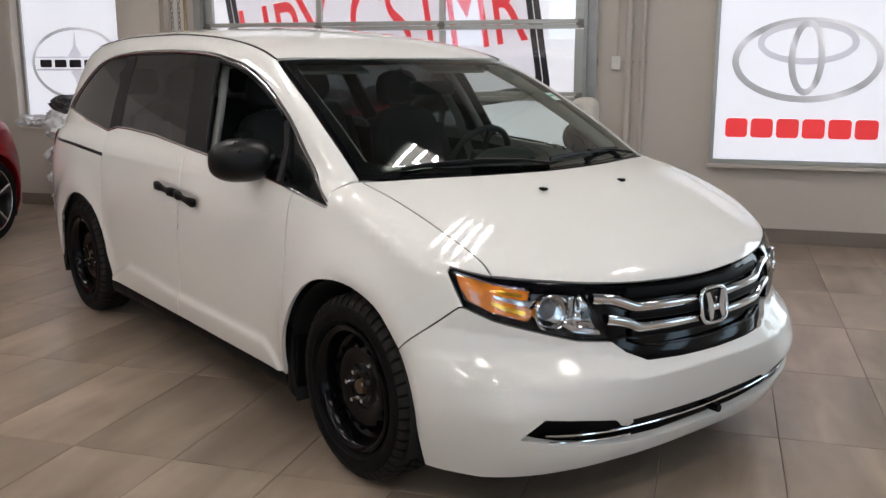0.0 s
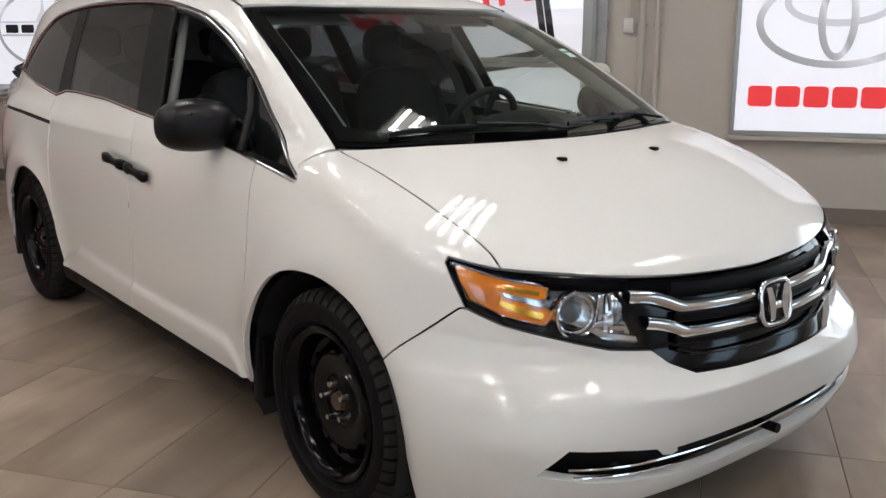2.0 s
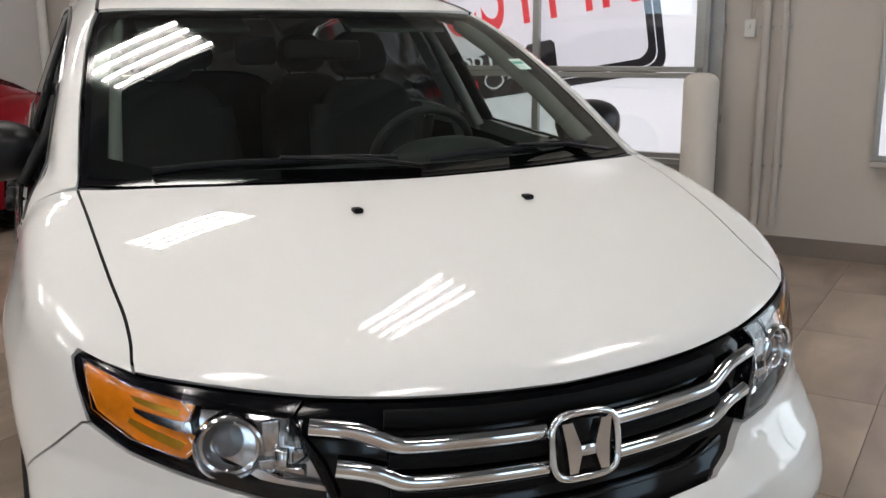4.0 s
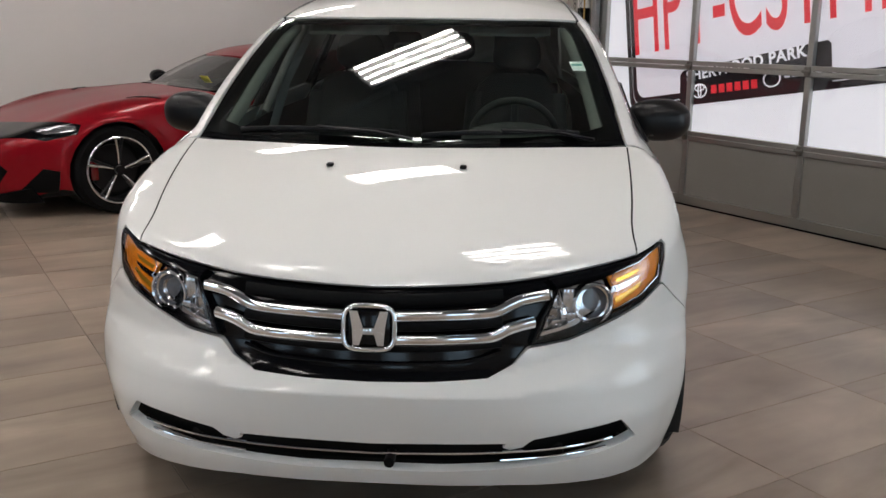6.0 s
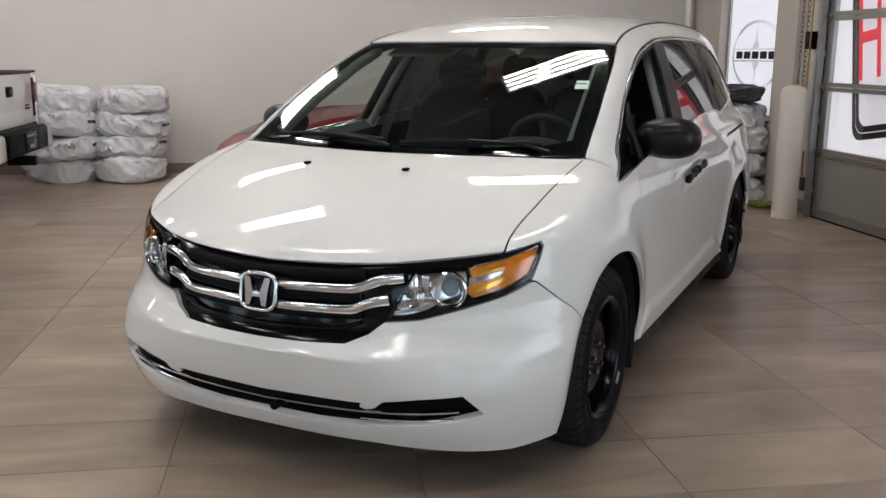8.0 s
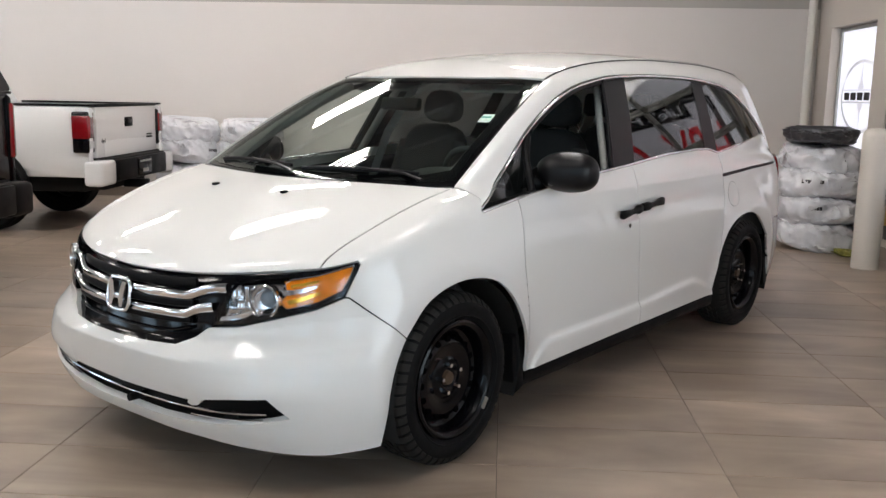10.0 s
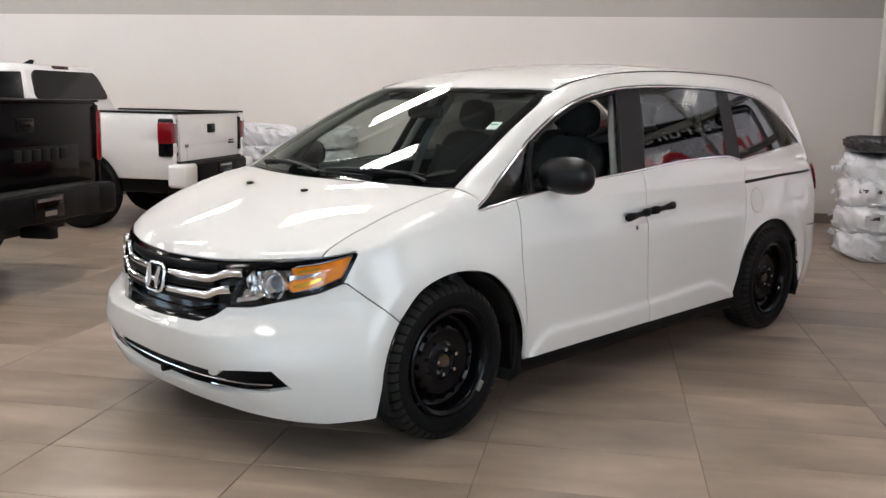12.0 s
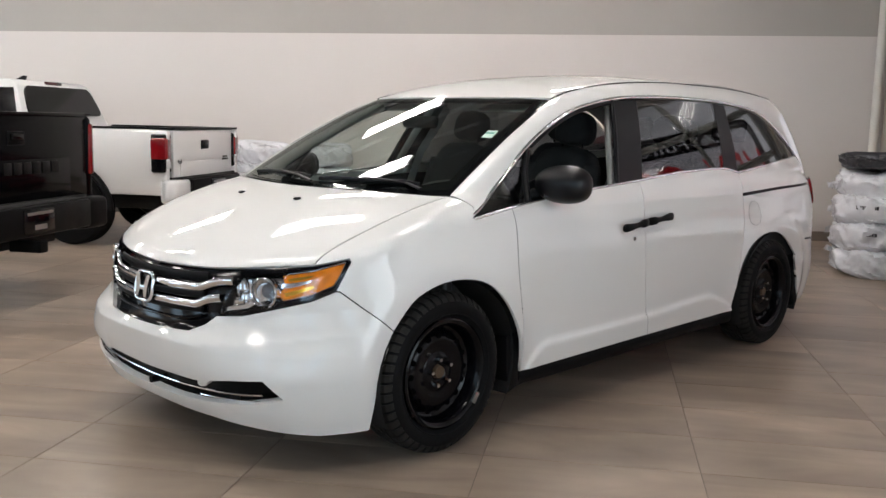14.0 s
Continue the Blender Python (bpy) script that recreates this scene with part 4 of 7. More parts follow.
bumper_half = (on_front(grille_low[::-1]) + on_front(lamp_low[::-1][1:]) + on_side(SEAM_BUMPER) + on_side(ARCH_LOW)[1:]
               + on_front([(0.80, 0.160), (0.60, 0.180), (0.4, 0.192), (0.2, 0.188), (0.0, 0.185)]))
mouth_half = on_front([(0.0, 0.337), (0.2, 0.343), (0.365, 0.347), (0.41, 0.352), (0.47, 0.364), (0.582, 0.383), (0.705, 0.396), (0.756, 0.326), (0.64, 0.297), (0.5, 0.277), (0.386, 0.265), (0.2, 0.251), (0.0, 0.243)])
bumper = panel("front_bumper", VAN, ROUND, both(bumper_half)[:-1], PEARL, van, "pearl white front bumper", holes=[both(mouth_half)[:-1]], step=0.011, depth=0.03)[0]
mouth = panel("lower_grille", VAN, ROUND, both(mouth_half)[:-1], PLASTIC, bumper, "black lower air intake", sink=0.05, gap=-0.01, depth=0.0)[0]
for dz, label in ((0.0, "chrome trim strip"), (-0.027, "thin chrome trim strip")):
    pts = on_front(spline([(0.0, 0.300 + dz), (0.2, 0.305 + dz), (0.4, 0.313 + dz), (0.58, 0.325 + dz), (0.688, 0.334 + dz)], 6))
    pts = [(x * 0.995, y + 0.016, z) for x, y, z in pts]
    if dz == 0:
        part("chrome_strip", tube(both(pts), 0.006, 8, flat=(0.005, 0.0045)), CHROME, bumper, label)
    else:
        for s in (1, -1):
            part("chrome_strip", tube([(s * x, y, z) for x, y, z in pts if 0.36 < x < 0.68], 0.004, 8), CHROME, bumper, label)
panel("intake_fin", VAN, ROUND, on_front([(0.385, 0.352), (0.47, 0.366), (0.445, 0.348), (0.428, 0.332), (0.392, 0.322), (0.372, 0.330)]), PEARL, bumper, "white divider of the intake", sink=0.006, gap=0.0, depth=0.03, step=0.015, mirror=True)
hook = on_front([(0.055, 0.288)])[0]
part("tow_hook", cyl(0.015, 0.07, (hook[0], hook[1] + 0.012, hook[2]), "y", 16), PLASTIC, bumper, "black tow eye")

# grille with its bars and badge
grille_half = on_front([(0.0, 0.771), (0.154, 0.775), (0.318, 0.781), (0.480, 0.793), (0.508, 0.772), (0.462, 0.690), (0.436, 0.616), (0.395, 0.580), (0.325, 0.548), (0.172, 0.541), (0.0, 0.538)])
grille = panel("grille", VAN, ROUND, both(grille_half)[:-1], GLOSSBLACK, van, "gloss black grille with chrome bars", sink=0.02, gap=-0.004, depth=0.03)[0]
for z0, zs in ((0.744, 0.02), (0.675, 0.014), (0.615, 0.012)):
    pts = on_front(spline([(0.0, z0), (0.2, z0 + 0.004), (0.36, z0 + 0.012)], 5))
    part("slat", tube(both([(x, y + 0.006, z) for x, y, z in pts]), 0.01, 8, flat=(0.008, zs)), PLASTIC, grille)
def swept(points, section, out_dir=(0, -1, 0)):
    """A faceted bar: a section of (outwards, upwards) pairs carried along points."""
    bm = bmesh.new()
    out_v, rings, k = Vector(out_dir), [], len(section)
    for i, p in enumerate(points):
        d = (Vector(points[min(i + 1, len(points) - 1)]) - Vector(points[max(i - 1, 0)])).normalized()
        up = d.cross(out_v)
        up = (up if up.z > 0 else -up).normalized()
        o = up.cross(d)
        o = o if o.dot(out_v) > 0 else -o
        rings.append([bm.verts.new(Vector(p) + o * a + up * b) for a, b in section])
    for a, b in zip(rings, rings[1:]):
        for j in range(k):
            bm.faces.new((a[j], a[(j + 1) % k], b[(j + 1) % k], b[j]))
    bm.faces.new(rings[0][::-1])
    bm.faces.new(rings[-1])
    bmesh.ops.recalc_face_normals(bm, faces=bm.faces)
    return bm


BAR = [(-0.006, 0.0165), (0.004, 0.0145), (0.0085, 0.009), (0.010, 0.001), (0.007, -0.007), (0.001, -0.0155), (-0.008, -0.012)]
for bar in ([(0.07, 0.706), (0.2, 0.709), (0.31, 0.712), (0.345, 0.717), (0.385, 0.733), (0.42, 0.744), (0.487, 0.752)], [(0.07, 0.640), (0.2, 0.642), (0.305, 0.645), (0.34, 0.651), (0.375, 0.667), (0.41, 0.677), (0.450, 0.684)]):
    pts = on_front(spline(bar, 5))
    for s in (1, -1):
        part("chrome_bar", swept([(s * x, y - 0.001, z) for x, y, z in pts], BAR), CHROME, grille, "polished chrome grille bar", 40)
lip = on_front(spline([(0.0, 0.575), (0.15, 0.578), (0.28, 0.585), (0.36, 0.605)], 5))
part("grille_lip", tube(both([(x, y + 0.004, z) for x, y, z in lip]), 0.006, 8), GLOSSBLACK, grille)
badge = obj("badge", box((0.118, 0.014, 0.100), bevel=0.006), GLOSSBLACK, grille, "chrome-rimmed badge", 40, Matrix.Translation((0, -0.842, 0.679)) @ Matrix.Rotation(radians(-9), 4, "X"))
def rounded(w, h, n=4.0, k=40):
    return [(w * math.copysign(abs(math.cos(2 * math.pi * i / k)) ** (2 / n), math.cos(2 * math.pi * i / k)), h * math.copysign(abs(math.sin(2 * math.pi * i / k)) ** (2 / n), math.sin(2 * math.pi * i / k))) for i in range(k)]
def ring_bar(outline, r, bm=None):
    """A closed bar along an outline in the xz plane."""
    pts = [Vector((x, 0, z)) for x, z in outline]
    out = bmesh.new()
    rings = []
    for i, p in enumerate(pts):
        d = (pts[(i + 1) % len(pts)] - pts[i - 1]).normalized()
        side = d.cross(Vector((0, 1, 0)))
        rings.append([out.verts.new(p + side * r * math.cos(a) + Vector((0, 1, 0)) * r * math.sin(a)) for a in (k * math.pi / 4 for k in range(8))])
    for i in range(len(rings)):
        a, b = rings[i - 1], rings[i]
        for k in range(8):
            out.faces.new((a[k], a[(k + 1) % 8], b[(k + 1) % 8], b[k]))
    bmesh.ops.recalc_face_normals(out, faces=out.faces)
    return join(bm, out)
part("badge_ring", moved(ring_bar(rounded(0.070, 0.060), 0.0075), Matrix.Translation((0, -0.008, 0))), CHROME, badge, "chrome badge rim", 80)
for s in (1, -1):
    leg = [(0.042, -0.047), (0.025, -0.047), (0.016, -0.018), (0.016, 0.004), (0.031, 0.047), (0.053, 0.047), (0.045, 0.0)]
    part("badge_upright", moved(prism([(s * x, z) for x, z in leg], 0.012), Matrix.Translation((0, -0.02, 0))), CHROME, badge, "", 20)
part("badge_bridge", box((0.040, 0.010, 0.021), (0, -0.014, -0.008), 0.003), CHROME, badge)

# headlamps
AMBER = vary(mat("amber_lens", (0.80, 0.235, 0.010), 0.18, coat=1.0), 22, 0.7, 1.35, 70)
AMBERFACET = mat("amber_facet", (0.95, 0.52, 0.05), 0.12, metal=0.7)
LAMPWHITE = vary(mat("silvered_lamp_bowl", (0.78, 0.78, 0.79), 0.10, metal=1.0), 30, 0.8, 1.15, 90)
REFLECTOR = vary(mat("lamp_reflector", (0.66, 0.66, 0.67), 0.11, metal=1.0), 45, 0.55, 1.25, 120)
lamp_outline = on_front([(0.486, 0.797), (0.640, 0.813), (0.752, 0.826), (0.80, 0.840), (0.836, 0.853), (0.846, 0.843), (0.844, 0.80), (0.836, 0.760), (0.829, 0.736), (0.770, 0.697), (0.655, 0.659), (0.545, 0.627), (0.442, 0.617), (0.467, 0.690), (0.510, 0.772)])
def lamp_part(name, pts, material, label, sink, depth=0.01, step=0.02, gap=0.0):
    return panel(name, VAN, ROUND, on_front(pts), material, van, label, sink=sink, depth=depth, step=step, gap=gap, mirror=True)
housings = panel("headlight", VAN, ROUND, lamp_outline, GLOSSBLACK, van, "black headlight unit with clear cover", sink=0.035, depth=0.0, gap=-0.006, mirror=True)
frames = panel("lamp_rim", VAN, ROUND, lamp_outline, GLOSSBLACK, van, "", sink=0.0, gap=0.001, depth=0.02, step=0.015, holes=[on_front([(0.520, 0.776), (0.66, 0.797), (0.757, 0.813), (0.836, 0.848), (0.840, 0.80), (0.829, 0.753), (0.770, 0.711), (0.65, 0.676), (0.545, 0.650), (0.465, 0.634), (0.487, 0.690)])], mirror=True)
ambers = lamp_part("turn_signal", [(0.668, 0.788), (0.757, 0.808), (0.833, 0.842), (0.836, 0.80), (0.825, 0.757), (0.768, 0.717), (0.690, 0.692), (0.668, 0.716), (0.686, 0.748)], AMBER, "amber turn signal lens", 0.012)
chromes = lamp_part("reflector", [(0.515, 0.768), (0.60, 0.780), (0.662, 0.782), (0.672, 0.745), (0.655, 0.705), (0.590, 0.672), (0.535, 0.655), (0.468, 0.642), (0.488, 0.692)], REFLECTOR, "chrome lamp reflector", 0.028)
sills = lamp_part("lamp_sill", [(0.462, 0.632), (0.56, 0.652), (0.590, 0.672), (0.578, 0.682), (0.545, 0.664), (0.468, 0.648)], CHROME, "chrome lamp sill", 0.012)
for s_, sx in ((0, 1), (1, -1)):
    facets = ((0.507, 0.738, 0.034, 0.050, 24), (0.545, 0.735, 0.030, 0.055, -20), (0.500, 0.700, 0.030, 0.030, -28), (0.532, 0.695, 0.026, 0.032, 16), (0.556, 0.682, 0.026, 0.026, -14), (0.512, 0.670, 0.040, 0.022, 8))
    for i_, (x, z, w, h, turn) in enumerate(facets):
        c = on_front([(x, z)])[0]
        facet = moved(box((w, 0.010, h), bevel=0.003), Matrix.Translation((sx * c[0], c[1] + 0.024, c[2])) @ Matrix.Rotation(radians(sx * (turn + 25)), 4, "Z") @ Matrix.Rotation(radians(14 * (i_ % 3 - 1)), 4, "X"))
        part("facet", facet, LAMPWHITE if i_ % 2 else REFLECTOR, chromes[s_])
    edge_line = on_front([(0.832, 0.842), (0.757, 0.808), (0.680, 0.791), (0.668, 0.770), (0.686, 0.748), (0.668, 0.716), (0.690, 0.692), (0.768, 0.717), (0.825, 0.757), (0.832, 0.842)])
    part("lens_edge", tube([(sx * x, y + 0.009, z) for x, y, z in edge_line], 0.0016, 6), CHROME, ambers[s_], "bright edge of the lens", 60)
bowls = lamp_part("signal_bowl", [(0.676, 0.758), (0.700, 0.760), (0.735, 0.768), (0.765, 0.775), (0.762, 0.766), (0.735, 0.752), (0.700, 0.742), (0.675, 0.739)], REFLECTOR, "silvered bulb shield", 0.008, step=0.012)
for s_ in (0, 1):
    bowls[s_].parent = ambers[s_]
covers = panel("lamp_cover", VAN, ROUND, lamp_outline, CLEAR, van, "clear lamp cover", sink=-0.001, gap=0.004, depth=0.0, mirror=True)
for i, s in enumerate((1, -1)):
    for o in (frames[i], ambers[i], chromes[i], sills[i], covers[i]):
        o.parent = housings[i]
    c = on_front([(0.612, 0.716)])[0]
    m = Matrix.Translation((s * c[0], c[1] + 0.022, c[2])) @ Matrix.Rotation(radians(s * 18), 4, "Z")
    barrel = lathe([(0.058, 0.02), (0.063, -0.010), (0.061, -0.018), (0.057, -0.021), (0.053, -0.016), (0.052, -0.006), (0.047, -0.004), (0.044, 0.006), (0.040, 0.014), (0.034, 0.018)], 40, "y")
    part("projector_bezel", moved(barrel, m), LAMPWHITE, housings[i], "chrome projector ring")
    ball = bmesh.new()
    bmesh.ops.create_uvsphere(ball, u_segments=24, v_segments=14, radius=0.034)
    bmesh.ops.scale(ball, vec=(1, 0.6, 1), verts=ball.verts)
    part("projector_lens", moved(ball, m @ Matrix.Translation((0, 0.02, 0))), mat("projector_glass", (0.12, 0.13, 0.15), 0.05, coat=1.0), housings[i], "round projector lens", 60)
for outline in ([(0.690, 0.778), (0.735, 0.788), (0.768, 0.796), (0.760, 0.784), (0.735, 0.776), (0.694, 0.767)], [(0.688, 0.722), (0.735, 0.739), (0.772, 0.755), (0.776, 0.745), (0.740, 0.724), (0.696, 0.707)]):
    for s_, o in enumerate(lamp_part("amber_facet", outline, AMBERFACET, "bright amber facet", 0.010, step=0.012)):
        o.parent = ambers[s_]

# doors, quarters, roof
# black strips behind the door seams darken the gaps in place of shade
strip("door_seal", [(x - 0.0065, y, z) for x, y, z in on_side(SEAM_DOOR)], 0.005, RUBBER, van, "black strip as shade in the door gap")
strip("door_seal", [(x - 0.0065, y, z) for x, y, z in on_side(SEAM_QUARTER)], 0.0045, RUBBER, van, "black strip as shade in the door gap")
fd = panel("front_door", VAN, SIDE, on_side(SEAM_DOOR[::-1] + till(BELT, 0.425, 1.486) + SEAM_SLIDE[1:]), PEARL, van, "pearl white front door, window rolled down", mirror=True, step=0.014, gap=0.0028)
sd = panel("sliding_door", VAN, SIDE, on_side(SEAM_SLIDE[::-1] + till(BELT, 1.486, 2.611)[0:] + SEAM_QUARTER[1:] + [(2.465, 0.290)]), PEARL, van, "pearl white sliding rear door", mirror=True, step=0.014)
RAIL = [(2.575, 0.992), (3.08, 1.014), (3.78, 1.028)]
rail_slot = on_side([(2.56, 1.000), (3.08, 1.021), (3.76, 1.034), (3.76, 1.022), (3.08, 1.007), (2.562, 0.984)])
qp = panel("quarter_panel", VAN, QUARTER, on_side(SEAM_QUARTER[::-1] + till(BELT, 2.611, 3.685) + [(3.83, 1.10), (3.86, 1.0), (3.90, 0.85), (3.92, 0.64), (3.5, 0.66)] + ARCH_R[::-1][3:-1]), PEARL, van, "pearl white rear quarter", mirror=True, holes=[rail_slot])
panel("door_rail", VAN, SIDE, rail_slot, PLASTIC, van, "black sliding door rail", sink=0.012, gap=-0.003, depth=0, mirror=True)
panel("rear_bumper", VAN, QUARTER, on_side([(3.27, 0.56), (3.5, 0.652), (3.90, 0.632), (3.93, 0.45), (3.90, 0.20), (3.43, 0.22)]), PEARL, van, "pearl white rear bumper side", mirror=True)
panel("tailgate", VAN, BACK, [(x, 0, z) for x, z in ((-0.86, 0.24), (0.86, 0.24), (0.86, 0.95), (0.76, 1.15), (0.62, 1.50), (0.5, 1.62), (-0.5, 1.62), (-0.62, 1.50), (-0.76, 1.15), (-0.86, 0.95))], PEARL, van, "pearl white tailgate", step=0.05)
TAIL = mat("red_tail_lens", (0.20, 0.005, 0.008), 0.12, coat=1.0)
panel("tail_light", VAN, QUARTER, on_side([(3.77, 1.045), (3.87, 1.06), (3.90, 0.98), (3.91, 0.86), (3.86, 0.87), (3.80, 0.97)]), TAIL, van, "red tail light", sink=-0.022, depth=0.03, mirror=True)
screen_side = [(0.795, 0.155), (0.775, 0.30), (0.735, 0.60), (0.690, 0.88), (0.660, 1.005)]
roof_front = [(0.0, 0.925), (0.3, 0.94), (0.52, 0.975), (0.657, 1.012)]
panel("roof", VAN, TOP, both(on_top(spline(roof_front, 4)[:-1] + DITCH + [(0.40, 3.78), (0.0, 3.80)]))[:-1], PEARL, van, "pearl white roof", step=0.04)
outer = spline([(0.166, 0.99), (0.40, 1.118), (0.64, 1.278), (0.88, 1.396), (1.12, 1.478), (1.38, 1.526), (1.62, 1.551), (2.04, 1.565), (2.60, 1.560), (3.07, 1.522), (3.32, 1.448), (3.53, 1.332), (3.71, 1.208)], 4)
ditch_front = [p for p in DITCH if p[1] < 1.61]
ditch_back = [p for p in DITCH if p[1] > 1.63]
panel("pillar", VAN, OBLIQUE, on_top(screen_side[:-1] + ditch_front + [(0.619, 1.62)]) + on_side(till(outer, 0.166, 1.62)[::-1]) + [on_side([(0.20, 1.03)])[0]], PEARL, van, "pearl white windscreen pillar and roof rail", mirror=True)
panel("roof_rail", VAN, REAR_TOP, on_top([(0.619, 1.62)] + ditch_back) + on_side([(3.80, 1.42), (3.86, 1.28), (3.84, 1.10), (3.72, 1.20)]) + on_side(till(outer, 1.62, 3.70)[::-1]), PEARL, van, "pearl white rear roof rail", mirror=True)
strip("roof_seam", [(x, y, z - 0.003) for x, y, z in on_top(DITCH)], 0.007, TRIMBLACK, van, "black roof seam")

# glass
glass_half = [(0.0, -0.03), (0.2, -0.012), (0.4, 0.032), (0.66, 0.125), (0.768, 0.185), (0.745, 0.33), (0.708, 0.61), (0.664, 0.88), (0.640, 0.985), (0.5, 0.957), (0.3, 0.925), (0.0, 0.912)]
inner_half = [(0.0, 0.02), (0.2, 0.036), (0.4, 0.078), (0.62, 0.16), (0.715, 0.235), (0.70, 0.34), (0.665, 0.61), (0.624, 0.87), (0.60, 0.945), (0.48, 0.925), (0.3, 0.897), (0.0, 0.885)]
border = panel("windscreen_border", VAN, SCREEN, both(on_top([(0.0, -0.045), (0.2, -0.027), (0.4, 0.017), (0.68, 0.112), (0.786, 0.165), (0.768, 0.30), (0.728, 0.60), (0.683, 0.88), (0.655, 1.0), (0.5, 0.968), (0.3, 0.935), (0.0, 0.921)]))[:-1], GLOSSBLACK, van, "black windscreen edge", gap=0.0, sink=0.006, depth=0.012, holes=[both(on_top(inner_half))[:-1]])[0]
shield = panel("windscreen", VAN, SCREEN, both(on_top(glass_half))[:-1], GLASS, van, "clear laminated windscreen", step=0.04, gap=0.0, sink=0.002, depth=0.0)[0]
cowl_out = both(on_top(BASE_SCREEN))
cowl_in = both(on_top([(0.0, -0.005), (0.2, 0.012), (0.4, 0.056), (0.66, 0.145), (0.80, 0.20)]))
panel("cowl", VAN, TOP, cowl_out + cowl_in[::-1], PLASTIC, van, "black plastic cowl under the windscreen", sink=0.012, gap=0.0, depth=0.02)
b_front, b_back, c_front, c_back = [(1.462, 1.52), (1.40, 1.36), (1.292, 1.098)], [(1.695, 1.536), (1.62, 1.33), (1.52, 1.110)], [(2.555, 1.540), (2.49, 1.30), (2.435, 1.150)], [(2.705, 1.532), (2.655, 1.28), (2.607, 1.126)]
panel("centre_pillar", VAN, SIDE, on_side(b_front[::-1] + till(WIN_TOP, 1.462, 1.695)[1:-1] + b_back + till(BELT, 1.292, 1.52)[::-1][1:-1]), TRIMBLACK, van, "satin black door pillar", mirror=True, sink=0.004)
panel("rear_pillar", VAN, SIDE, on_side(c_front[::-1] + till(WIN_TOP, 2.555, 2.705)[1:-1] + c_back + till(BELT, 2.435, 2.607)[::-1][1:-1]), TRIMBLACK, van, "satin black rear pillar", mirror=True, sink=0.004)
panel("sliding_window", VAN, SIDE, on_side(b_back[::-1] + till(WIN_TOP, 1.695, 2.555)[1:-1] + c_front + till(BELT, 1.52, 2.435)[::-1][1:-1]), PRIVACY, van, "dark tinted sliding door glass", mirror=True, sink=0.006, depth=0.0)
panel("quarter_window", VAN, SIDE, on_side(c_back[::-1] + till(WIN_TOP, 2.705, 3.68)[1:] + till(BELT, 2.607, 3.66)[::-1][1:-1]), PRIVACY, van, "dark tinted quarter glass", mirror=True, sink=0.006, depth=0.0)
panel("vent_window", CABIN, SIDE, on_side([(0.20, 0.995)] + till(WIN_TOP, 0.20, 0.655)[1:] + [(0.60, 1.18), (0.525, 1.034)] + till(BELT, 0.20, 0.525)[::-1][1:-1]), glass_mat("vent_glass", (0.35, 0.37, 0.37)), van, "fixed triangular front glass", mirror=True, sink=0.006, depth=0.0)
strip("window_divider", on_side([(0.655, 1.262), (0.60, 1.17), (0.54, 1.036)]), 0.016, TRIMBLACK, van, "black window divider")
frame_top = on_side([p for p in WIN_TOP if 0.66 < p[0] < 1.47])
strip("window_channel", [(x - 0.008, y, z - 0.006) for x, y, z in frame_top], 0.014, TRIMBLACK, van, "black window channel")
strip("chrome_trim", on_side([(y, z - 0.002) for y, z in BELT]), 0.008, CHROME, van, "bright chrome window trim", flat=(0.006, 0.0075))
strip("chrome_trim", on_side([(y, z + 0.008) for y, z in WIN_TOP]), 0.007, CHROME, van, "bright chrome window trim", flat=(0.006, 0.007))
for s in (1, -1):
    strip("window_rear_channel", [(s * (x - 0.01), y, z) for x, y, z in on_side(b_front)], 0.012, TRIMBLACK, van, "", mirror=False)

